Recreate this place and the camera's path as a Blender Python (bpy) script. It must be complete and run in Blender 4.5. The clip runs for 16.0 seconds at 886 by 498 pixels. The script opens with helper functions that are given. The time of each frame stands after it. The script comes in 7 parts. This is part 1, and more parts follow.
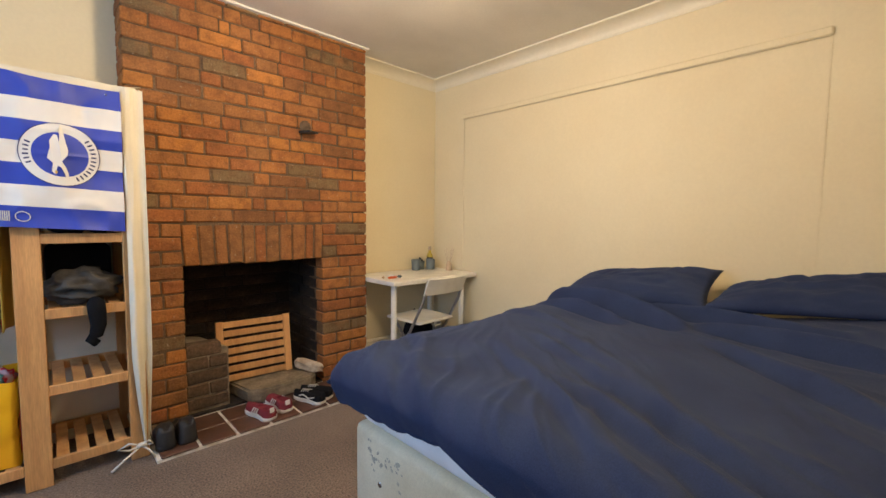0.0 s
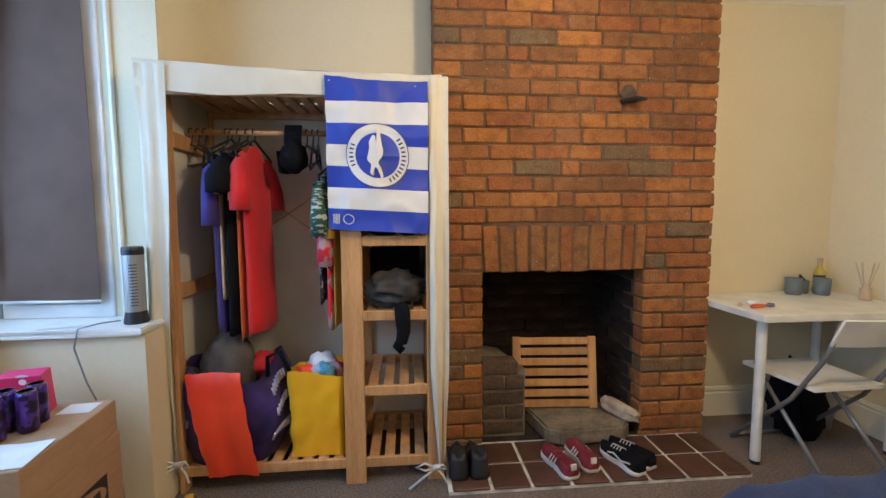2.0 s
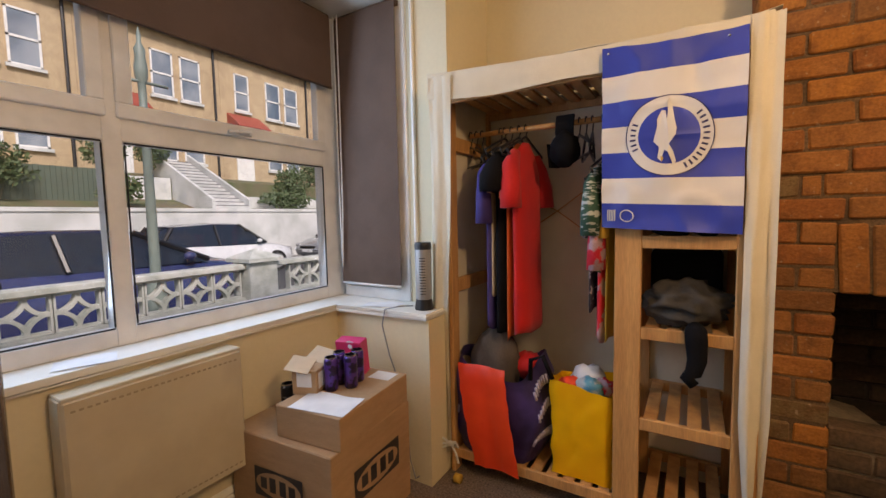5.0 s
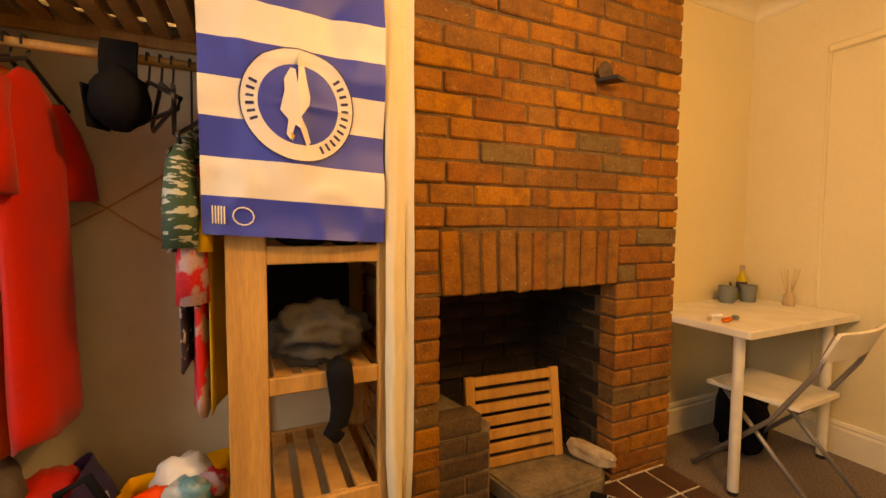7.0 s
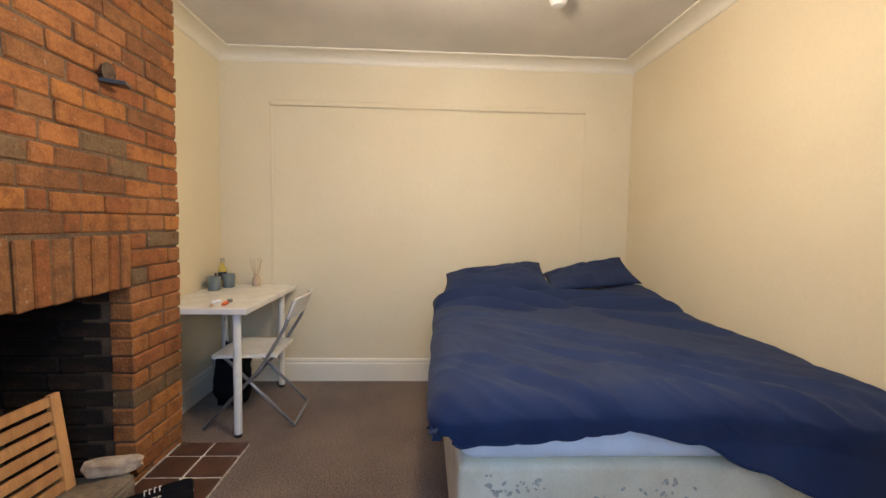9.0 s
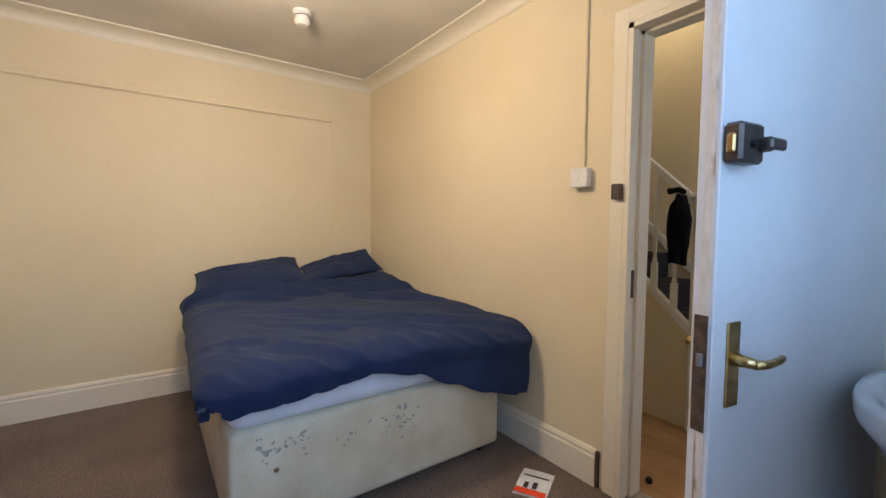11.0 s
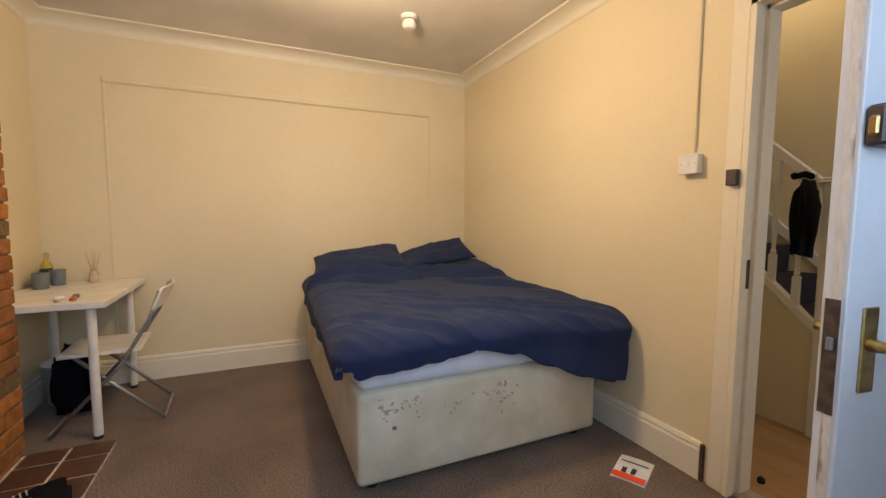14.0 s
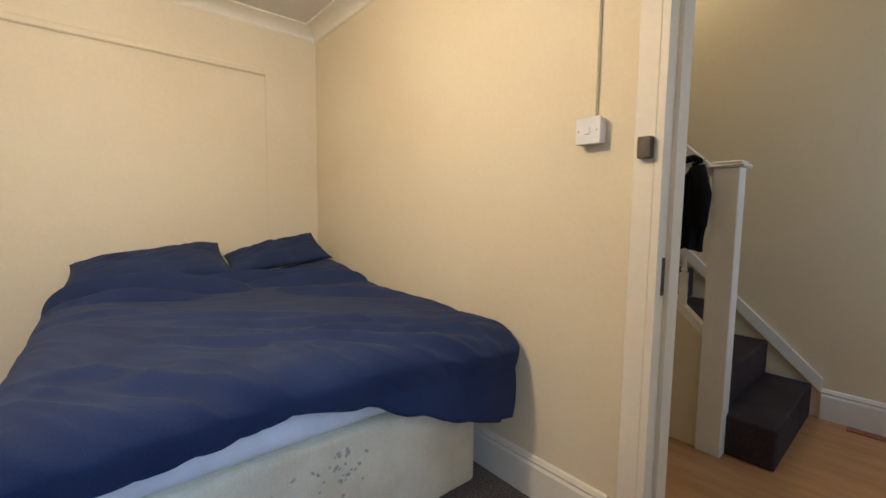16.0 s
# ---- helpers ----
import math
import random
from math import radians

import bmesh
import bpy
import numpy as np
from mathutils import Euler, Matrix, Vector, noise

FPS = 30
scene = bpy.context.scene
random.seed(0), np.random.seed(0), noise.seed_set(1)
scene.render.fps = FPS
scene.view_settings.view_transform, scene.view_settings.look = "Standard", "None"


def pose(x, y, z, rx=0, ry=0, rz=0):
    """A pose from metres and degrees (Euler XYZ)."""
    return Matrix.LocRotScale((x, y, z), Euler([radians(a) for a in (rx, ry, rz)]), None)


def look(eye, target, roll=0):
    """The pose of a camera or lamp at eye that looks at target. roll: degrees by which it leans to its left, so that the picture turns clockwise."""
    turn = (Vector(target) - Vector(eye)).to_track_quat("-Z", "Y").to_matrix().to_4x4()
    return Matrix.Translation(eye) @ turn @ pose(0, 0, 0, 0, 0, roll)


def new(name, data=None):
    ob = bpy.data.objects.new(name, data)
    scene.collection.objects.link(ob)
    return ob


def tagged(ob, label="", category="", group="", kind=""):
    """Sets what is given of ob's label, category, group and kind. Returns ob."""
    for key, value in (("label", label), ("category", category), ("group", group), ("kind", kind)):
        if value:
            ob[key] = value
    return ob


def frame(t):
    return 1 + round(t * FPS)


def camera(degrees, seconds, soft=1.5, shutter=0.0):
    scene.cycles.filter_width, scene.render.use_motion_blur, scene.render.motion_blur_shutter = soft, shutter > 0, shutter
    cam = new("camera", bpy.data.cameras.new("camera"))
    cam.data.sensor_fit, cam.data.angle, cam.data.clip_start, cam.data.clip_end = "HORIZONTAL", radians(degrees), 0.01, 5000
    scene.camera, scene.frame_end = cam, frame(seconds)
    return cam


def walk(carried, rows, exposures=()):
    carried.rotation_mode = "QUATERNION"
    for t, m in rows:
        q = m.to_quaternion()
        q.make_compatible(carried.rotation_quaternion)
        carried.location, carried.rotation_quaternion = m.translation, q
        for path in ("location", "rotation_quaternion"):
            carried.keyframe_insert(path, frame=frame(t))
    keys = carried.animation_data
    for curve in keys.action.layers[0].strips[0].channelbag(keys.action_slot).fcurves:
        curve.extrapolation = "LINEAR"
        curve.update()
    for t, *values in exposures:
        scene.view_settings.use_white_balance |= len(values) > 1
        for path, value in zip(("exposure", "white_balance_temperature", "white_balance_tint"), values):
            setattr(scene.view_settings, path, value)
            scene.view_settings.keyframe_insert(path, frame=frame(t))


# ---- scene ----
# ---- camera ----
cam = camera(93.81, 16.0)
ROWS = [
    (0, (0.022, 0.000, 1.196), (1.402, 1.441, 1.056), 0.60),
    (0.5, (0.056, 0.166, 1.210), (1.396, 1.643, 1.058), 0.60),
    (1, (0.165, 0.364, 1.201), (1.316, 1.992, 1.043), 0.50),
    (1.5, (0.185, 0.524, 1.198), (0.925, 2.374, 1.028), 0.30),
    (2, (0.203, 0.654, 1.204), (0.369, 2.640, 1.045), -0.30),
    (2.5, (0.232, 0.699, 1.208), (-0.212, 2.642, 1.043), -0.80),
    (3, (0.283, 0.671, 1.156), (-0.691, 2.414, 1.040), -1.00),
    (5.5, (0.145, 0.979, 1.206), (-0.888, 2.684, 1.047), -1.20),
    (6, (0.159, 1.161, 1.191), (-0.426, 3.066, 1.021), -0.60),
    (6.5, (0.113, 1.303, 1.167), (0.209, 3.298, 1.052), -0.10),
    (7, (-0.018, 1.367, 1.175), (0.800, 3.188, 1.059), 0.30),
    (7.5, (-0.163, 1.331, 1.188), (1.252, 2.740, 1.073), 0.30),
    (8, (-0.298, 1.320, 1.177), (1.499, 2.192, 1.075), 0.40),
    (8.5, (-0.399, 1.353, 1.193), (1.568, 1.700, 1.098), 0.80),
    (9, (-0.463, 1.409, 1.229), (1.531, 1.318, 1.104), 1.00),
    (9.5, (-0.543, 1.471, 1.188), (1.399, 1.002, 1.096), 0.50),
    (10, (-0.698, 1.477, 1.200), (1.149, 0.715, 1.109), 0.36),
    (10.2, (-0.742, 1.482, 1.203), (1.061, 0.622, 1.107), 0.34),
    (12.3, (-0.807, 1.544, 1.210), (0.669, 0.200, 1.083), 0.57),
    (12.5, (-0.832, 1.556, 1.207), (0.670, 0.242, 1.075), 0.61),
    (13, (-0.856, 1.611, 1.194), (0.753, 0.431, 1.052), 0.61),
    (13.5, (-0.854, 1.641, 1.196), (0.880, 0.656, 1.042), 0.47),
    (14, (-0.830, 1.651, 1.196), (0.986, 0.829, 1.035), 0.30),
    (14.5, (-0.748, 1.618, 1.198), (1.097, 0.865, 1.024), 0.29),
    (15, (-0.619, 1.538, 1.194), (1.200, 0.722, 1.029), 0.19),
    (15.5, (-0.508, 1.383, 1.184), (1.215, 0.385, 1.005), 0.18),
    (16, (-0.332, 1.164, 1.151), (1.183, -0.131, 0.978), 0.71),
]
EXPOSURES = [
    (0.0, 0.32, 5750, 10), (1.0, 0.40, 5650, 10), (1.5, 0.42, 5600, 10), (2.0, 0.13, 5200, 9), (2.5, -0.02, 4900, 10), (3.0, -0.17, 4950, 10), (5.5, -0.27, 7700, 30),
    (6.5, -0.14, 13500, 44), (7.0, 0.14, 20000, 30), (7.5, 0.18, 11000, 14), (8.5, 0.33, 5400, 12), (9.0, 0.26, 5300, 12), (10.0, 0.12, 5300, 12),
    (12.5, -0.06, 6100, 15), (14.0, 0.04, 6300, 15), (15.0, 0.08, 5800, 12), (16.0, 0.12, 5350, 11),
]
walk(cam, [(t, look(eye, target, roll)) for t, eye, target, roll in ROWS], EXPOSURES)

# ---- light ----
world = bpy.data.worlds.new("world")
scene.world = world
world.use_nodes = True
wn = world.node_tree
sky = wn.nodes.new("ShaderNodeTexSky")
sky.sky_type = "NISHITA"
sky.sun_disc = False
sky.sun_elevation, sky.sun_rotation = radians(40), radians(115)
bg = wn.nodes["Background"]
bg.inputs[1].default_value = 0.15
wn.links.new(sky.outputs[0], bg.inputs[0])

sun = new("sun", bpy.data.lights.new("sun", "SUN"))
sun.data.energy, sun.data.angle, sun.data.color = 4.2, radians(12), (1, 0.97, 0.93)
sun.rotation_euler = Euler((radians(50), 0, radians(65)))


def area(name, m, sx, sy, watts, color):
    ld = bpy.data.lights.new(name, "AREA")
    ld.shape, ld.size, ld.size_y, ld.energy, ld.color = "RECTANGLE", sx, sy, watts, color
    ob = new(name, ld)
    ob.matrix_world = m
    return ob



area("window_light", look((-1.44, 1.4, 1.55), (0, 1.4, 1.3)), 1.9, 1.3, 30, (0.50, 0.72, 1))


def bulb(name, at, watts, color, soft):
    ld = bpy.data.lights.new(name, "POINT")
    ld.energy, ld.color, ld.shadow_soft_size = watts, color, soft
    new(name, ld).location = at


bulb("ceiling_lamp", (0.95, 1.25, 2.12), 56, (1, 0.71, 0.39), 0.09)
bulb("hall_lamp", (0.9, -1.45, 3.1), 15, (1, 0.72, 0.38), 0.1)
area("front_door_light", look((-1.5, -1.2, 1.6), (0.5, -1.3, 1.2)), 0.8, 1.2, 9, (0.75, 0.87, 1))

# ---- mesh helpers ----
def cbox(bm, x0, y0, z0, x1, y1, z1, bev=0.0, m=None, seg=1):
    """A box between two corners, its edges rounded by bev."""
    r = bmesh.ops.create_cube(bm, size=1)
    vs = r["verts"]
    for v in vs:
        v.co = Vector((x0 + (v.co.x + 0.5) * (x1 - x0), y0 + (v.co.y + 0.5) * (y1 - y0), z0 + (v.co.z + 0.5) * (z1 - z0)))
    if bev:
        es = list({e for v in vs for e in v.link_edges})
        r = bmesh.ops.bevel(bm, geom=es, offset=bev, segments=seg, affect="EDGES", profile=0.5)
        vs = list({v for f in r["faces"] for v in f.verts} | {v for v in vs if v.is_valid})
    if m is not None:
        bmesh.ops.transform(bm, matrix=m, verts=vs)
    return vs


def tube(bm, pts, r, n=10, caps=True, closed=False):
    """A round bar along points; r a number or one for each point."""
    pts = [Vector(p) for p in pts]
    rs = r if isinstance(r, (list, tuple)) else [r] * len(pts)
    rings, side = [], None
    k = len(pts)
    for i, p in enumerate(pts):
        if closed:
            d = pts[(i + 1) % k] - pts[i - 1]
        else:
            d = pts[min(i + 1, k - 1)] - pts[max(i - 1, 0)]
        d.normalize()
        if side is None:
            side = d.orthogonal().normalized()
        side = (side - d * side.dot(d))
        side = side.normalized() if side.length > 1e-6 else d.orthogonal().normalized()
        up = d.cross(side)
        rings.append([bm.verts.new(p + (side * math.cos(a) + up * math.sin(a)) * rs[i]) for a in (2 * math.pi * j / n for j in range(n))])
    for i in range(k if closed else k - 1):
        a, b = rings[i], rings[(i + 1) % k]
        for j in range(n):
            bm.faces.new((a[j], a[(j + 1) % n], b[(j + 1) % n], b[j]))
    if caps and not closed:
        bm.faces.new(rings[0][::-1])
        bm.faces.new(rings[-1])


def lathe(bm, prof, n=24, c=(0, 0, 0), m=None):
    """A turned body from (radius, height) pairs."""
    rings = []
    for r, z in prof:
        rings.append([bm.verts.new((c[0] + max(r, 1e-4) * math.cos(2 * math.pi * j / n), c[1] + max(r, 1e-4) * math.sin(2 * math.pi * j / n), c[2] + z)) for j in range(n)])
    for a, b in zip(rings, rings[1:]):
        for j in range(n):
            bm.faces.new((a[j], a[(j + 1) % n], b[(j + 1) % n], b[j]))
    if prof[0][0] > 1e-3:
        bm.faces.new(rings[0][::-1])
    if prof[-1][0] > 1e-3:
        bm.faces.new(rings[-1])
    if m is not None:
        bmesh.ops.transform(bm, matrix=m, verts=[v for r in rings for v in r])


def grid(bm, fn, nu, nv, thick=0.0):
    """A sheet of nu x nv cells from fn(u, v) with u, v in 0..1; thick: solid, grown along -normal."""
    vs = [[bm.verts.new(fn(i / nu, j / nv)) for i in range(nu + 1)] for j in range(nv + 1)]
    fs = [bm.faces.new((vs[j][i], vs[j][i + 1], vs[j + 1][i + 1], vs[j + 1][i])) for j in range(nv) for i in range(nu)]
    if thick:
        back = {}
        for f in fs:
            f.normal_update()
        for row in vs:
            for v in row:
                n_ = sum((f.normal for f in v.link_faces), Vector((0, 0, 0)))
                back[v] = n_.normalized() if n_.length > 1e-6 else Vector((0, 0, 1))
        vb = [[bm.verts.new(v.co - back[v] * thick) for v in row] for row in vs]
        for j in range(nv):
            for i in range(nu):
                bm.faces.new((vb[j][i], vb[j + 1][i], vb[j + 1][i + 1], vb[j][i + 1]))
        ring = [(0, i) for i in range(nu)] + [(j, nu) for j in range(nv)] + [(nv, i) for i in range(nu, 0, -1)] + [(j, 0) for j in range(nv, 0, -1)]
        for (j, i), (jj, ii) in zip(ring, ring[1:] + ring[:1]):
            bm.faces.new((vs[j][i], vb[j][i], vb[jj][ii], vs[jj][ii]))
            for q in (vs, vb):
                e = bm.edges.get((q[j][i], q[jj][ii]))
                if e is not None:
                    e.smooth = False
    return fs


def prism(bm, pts, z0, z1, m=None):
    """A flat outline (x, y) raised from z0 to z1."""
    a = [bm.verts.new((x, y, z0)) for x, y in pts]
    b = [bm.verts.new((x, y, z1)) for x, y in pts]
    k = len(pts)
    bm.faces.new(a[::-1])
    bm.faces.new(b)
    for i in range(k):
        bm.faces.new((a[i], a[(i + 1) % k], b[(i + 1) % k], b[i]))
    if m is not None:
        bmesh.ops.transform(bm, matrix=m, verts=a + b)


def smooth(bm, on=True):
    for f in bm.faces:
        f.smooth = on


def part(name, bm, mat=None, parent=None, label="", kind="", flat=True, fix=True):
    """Links a bmesh as one mesh object, in its parent's space when it has one."""
    if fix:
        bmesh.ops.recalc_face_normals(bm, faces=bm.faces)
    if not flat:
        smooth(bm)
    me = bpy.data.meshes.new(name)
    bm.to_mesh(me)
    bm.free()
    if mat is not None:
        for one in (mat if isinstance(mat, (list, tuple)) else [mat]):
            me.materials.append(one)
    ob = new(name, me)
    if parent is not None:
        ob.parent = parent
    return tagged(ob, label, kind=kind)


def thing(name, label, category, m=None, group=""):
    ob = new(name)
    ob.empty_display_size = 0.1
    if m is not None:
        ob.matrix_world = m
    return tagged(ob, label, category, group)


def boxp(name, mat, parent, x0, y0, z0, x1, y1, z1, bev=0.0, label="", kind="", m=None):
    bm = bmesh.new()
    cbox(bm, x0, y0, z0, x1, y1, z1, bev, m)
    return part(name, bm, mat, parent, label, kind)


# ---- materials ----
def mat(name, c, rough=0.6, metal=0.0, c2=None, scale=8.0, grain=0.0, gscale=200.0, bump=0.1, vary=0.0, stretch=(1, 1, 1), coat=0.0, c3=None, spec=0.5, sheen=0.0, patch=(0.4, 0.65)):
    """A surface: two colours mixed by wide noise, fine grain in colour and relief, a spread from object to object."""
    m = bpy.data.materials.new(name)
    m.use_nodes = True
    n, l = m.node_tree.nodes, m.node_tree.links
    b = n["Principled BSDF"]
    b.inputs["Roughness"].default_value, b.inputs["Metallic"].default_value = rough, metal
    b.inputs["Specular IOR Level"].default_value = spec
    b.inputs["Coat Weight"].default_value = coat
    b.inputs["Sheen Weight"].default_value = sheen
    tc = n.new("ShaderNodeTexCoord")
    mp = n.new("ShaderNodeMapping")
    mp.inputs["Scale"].default_value = stretch
    l.new(tc.outputs["Object"], mp.inputs[0])
    wide = n.new("ShaderNodeTexNoise")
    wide.inputs["Scale"].default_value, wide.inputs["Detail"].default_value = scale, 5
    l.new(mp.outputs[0], wide.inputs[0])
    ramp = n.new("ShaderNodeMapRange")
    ramp.inputs[1].default_value, ramp.inputs[2].default_value = patch
    l.new(wide.outputs[0], ramp.inputs[0])
    mix = n.new("ShaderNodeMix")
    mix.data_type = "RGBA"
    mix.inputs[6].default_value = (*c, 1)
    mix.inputs[7].default_value = (*(c2 or [v * 0.85 for v in c]), 1)
    l.new(ramp.outputs[0], mix.inputs[0])
    out = mix.outputs[2]
    if vary or c3:
        oi = n.new("ShaderNodeObjectInfo")
        if c3:
            m3 = n.new("ShaderNodeMix")
            m3.data_type = "RGBA"
            m3.inputs[7].default_value = (*c3, 1)
            r3 = n.new("ShaderNodeMapRange")
            r3.inputs[1].default_value, r3.inputs[2].default_value = 0.45, 1.0
            l.new(oi.outputs["Random"], r3.inputs[0])
            l.new(r3.outputs[0], m3.inputs[0])
            l.new(out, m3.inputs[6])
            out = m3.outputs[2]
        if vary:
            ob_hash = n.new("ShaderNodeTexWhiteNoise")
            ob_hash.noise_dimensions = "1D"
            l.new(oi.outputs["Random"], ob_hash.inputs["W"])
            mr = n.new("ShaderNodeMapRange")
            mr.inputs[3].default_value, mr.inputs[4].default_value = 1 - vary, 1 + vary
            l.new(ob_hash.outputs[0], mr.inputs[0])
            hsv = n.new("ShaderNodeHueSaturation")
            l.new(mr.outputs[0], hsv.inputs["Value"])
            l.new(out, hsv.inputs["Color"])
            out = hsv.outputs[0]
    if grain or bump:
        fine = n.new("ShaderNodeTexNoise")
        fine.inputs["Scale"].default_value, fine.inputs["Detail"].default_value = gscale, 4
        l.new(mp.outputs[0], fine.inputs[0])
        if grain:
            mr = n.new("ShaderNodeMapRange")
            mr.inputs[1].default_value, mr.inputs[2].default_value = 0.3, 0.7
            mr.inputs[3].default_value, mr.inputs[4].default_value = 1 - grain, 1 + grain
            l.new(fine.outputs[0], mr.inputs[0])
            hs = n.new("ShaderNodeHueSaturation")
            l.new(mr.outputs[0], hs.inputs["Value"])
            l.new(out, hs.inputs["Color"])
            out = hs.outputs[0]
        if bump:
            bp = n.new("ShaderNodeBump")
            bp.inputs["Strength"].default_value, bp.inputs["Distance"].default_value = min(bump, 1), 0.004
            l.new(fine.outputs[0], bp.inputs["Height"])
            l.new(bp.outputs[0], b.inputs["Normal"])
    l.new(out, b.inputs["Base Color"])
    return m


M_WALL = mat("cream_paint", (0.74, 0.66, 0.46), 0.75, c2=(0.71, 0.62, 0.42), scale=1.2, grain=0.02, gscale=60, bump=0.12)
M_CEIL = mat("ceiling_paint", (0.72, 0.69, 0.63), 0.85, scale=1.5, grain=0.03, gscale=80, bump=0.15)
M_WHITE = mat("white_gloss_paint", (0.80, 0.79, 0.74), 0.35, c2=(0.76, 0.74, 0.67), scale=3, grain=0.02, gscale=40, bump=0.05)
M_CARPET = mat("brown_carpet", (0.172, 0.127, 0.094), 0.98, c2=(0.130, 0.094, 0.069), scale=2.5, grain=0.6, gscale=120, bump=1.0, spec=0.1, sheen=0.2)
M_NAVY = mat("navy_cotton", (0.026, 0.040, 0.098), 0.9, c2=(0.021, 0.032, 0.082), scale=5, grain=0.14, gscale=300, bump=0.3, sheen=0.05, spec=0.12)
M_SHEET = mat("white_sheet", (0.80, 0.85, 0.93), 0.8, scale=4, grain=0.02, bump=0.2)
M_DIVAN = mat("worn_beige_divan_cloth", (0.72, 0.67, 0.51), 0.7, c2=(0.60, 0.54, 0.38), scale=4.5, grain=0.06, gscale=150, bump=0.15)
M_PINE = mat("pine", (0.58, 0.32, 0.12), 0.55, c2=(0.47, 0.24, 0.085), scale=4, grain=0.12, gscale=40, bump=0.05, stretch=(6, 6, 0.6), vary=0.10)


def brick_material():
    """Old rough brick: one of several firings for each brick, weathering across the wall, fine grain and lime flecks."""
    m = bpy.data.materials.new("red_brick")
    m.use_nodes = True
    n, l = m.node_tree.nodes, m.node_tree.links
    b = n["Principled BSDF"]
    b.inputs["Roughness"].default_value, b.inputs["Specular IOR Level"].default_value = 0.9, 0.2
    oi, tc, geo = n.new("ShaderNodeObjectInfo"), n.new("ShaderNodeTexCoord"), n.new("ShaderNodeNewGeometry")
    ramp = n.new("ShaderNodeValToRGB")
    ramp.color_ramp.interpolation = "CONSTANT"
    tones = ((0.0, (0.38, 0.158, 0.048)), (0.20, (0.31, 0.120, 0.042)), (0.40, (0.34, 0.150, 0.052)), (0.56, (0.245, 0.112, 0.045)), (0.68, (0.45, 0.190, 0.050)), (0.82, (0.29, 0.138, 0.052)), (0.93, (0.20, 0.135, 0.07)))
    el = ramp.color_ramp.elements
    el[0].position, el[0].color = tones[0][0], (*tones[0][1], 1)
    el[1].position, el[1].color = tones[1][0], (*tones[1][1], 1)
    for at, c in tones[2:]:
        e = el.new(at)
        e.color = (*c, 1)
    l.new(oi.outputs["Random"], ramp.inputs[0])

    def noise_of(source, scale, lo, hi, to_lo=0.0, to_hi=1.0, detail=5):
        t, r = n.new("ShaderNodeTexNoise"), n.new("ShaderNodeMapRange")
        t.inputs["Scale"].default_value, t.inputs["Detail"].default_value = scale, detail
        r.inputs[1].default_value, r.inputs[2].default_value, r.inputs[3].default_value, r.inputs[4].default_value = lo, hi, to_lo, to_hi
        l.new(source, t.inputs[0])
        l.new(t.outputs[0], r.inputs[0])
        return t, r

    def mixed(factor, a, c):
        x = n.new("ShaderNodeMix")
        x.data_type = "RGBA"
        l.new(factor, x.inputs[0])
        l.new(a, x.inputs[6])
        x.inputs[7].default_value = (*c, 1)
        return x.outputs[2]

    _, blotch = noise_of(geo.outputs["Position"], 17, 0.45, 0.70, 0, 0.6)
    c = mixed(blotch.outputs[0], ramp.outputs[0], (0.135, 0.062, 0.030))
    _, bright = noise_of(geo.outputs["Position"], 9, 0.55, 0.75, 0, 0.5)
    c = mixed(bright.outputs[0], c, (0.44, 0.20, 0.075))
    _, fleck = noise_of(geo.outputs["Position"], 48, 0.66, 0.72, 0, 0.55)
    c = mixed(fleck.outputs[0], c, (0.46, 0.36, 0.25))
    for src, sc, lo, hi in ((geo.outputs["Position"], 2.1, 0.74, 1.10), (tc.outputs["Object"], 110, 0.82, 1.18)):
        _, r = noise_of(src, sc, 0.3, 0.7, lo, hi)
        h = n.new("ShaderNodeHueSaturation")
        l.new(r.outputs[0], h.inputs["Value"])
        l.new(c, h.inputs["Color"])
        c = h.outputs[0]
    l.new(c, b.inputs["Base Color"])
    fine, _ = noise_of(geo.outputs["Position"], 70, 0, 1, detail=8)
    bp = n.new("ShaderNodeBump")
    bp.inputs["Strength"].default_value, bp.inputs["Distance"].default_value = 0.9, 0.006
    l.new(fine.outputs[0], bp.inputs["Height"])
    l.new(bp.outputs[0], b.inputs["Normal"])
    return m


M_BRICK = brick_material()
M_MORTAR = mat("mortar", (0.16, 0.102, 0.058), 0.95, c2=(0.09, 0.058, 0.034), scale=6, grain=0.3, gscale=150, bump=0.8)
M_SOOT = mat("sooty_brick", (0.018, 0.014, 0.012), 0.95, c2=(0.07, 0.045, 0.032), scale=6, grain=0.4, gscale=60, bump=0.8, patch=(0.5, 0.8))
M_DESK = mat("white_desk", (0.80, 0.78, 0.72), 0.35, grain=0.01, bump=0.02)
M_UPVC = mat("white_plastic", (0.78, 0.78, 0.76), 0.3, grain=0.01, bump=0.0)
M_BLIND = mat("brown_blind", (0.115, 0.072, 0.052), 0.9, grain=0.1, gscale=400, bump=0.2)
M_CARD = mat("cardboard", (0.42, 0.27, 0.15), 0.85, c2=(0.38, 0.24, 0.13), grain=0.06, gscale=50, bump=0.1, stretch=(1, 1, 5))
M_CREAMCLOTH = mat("cream_canvas", (0.72, 0.66, 0.52), 0.9, c2=(0.66, 0.60, 0.46), scale=6, grain=0.03, gscale=300, bump=0.3)
M_OAK = mat("laminate", (0.46, 0.26, 0.11), 0.4, c2=(0.38, 0.20, 0.08), scale=3, grain=0.12, gscale=30, bump=0.05, stretch=(0.6, 6, 6))
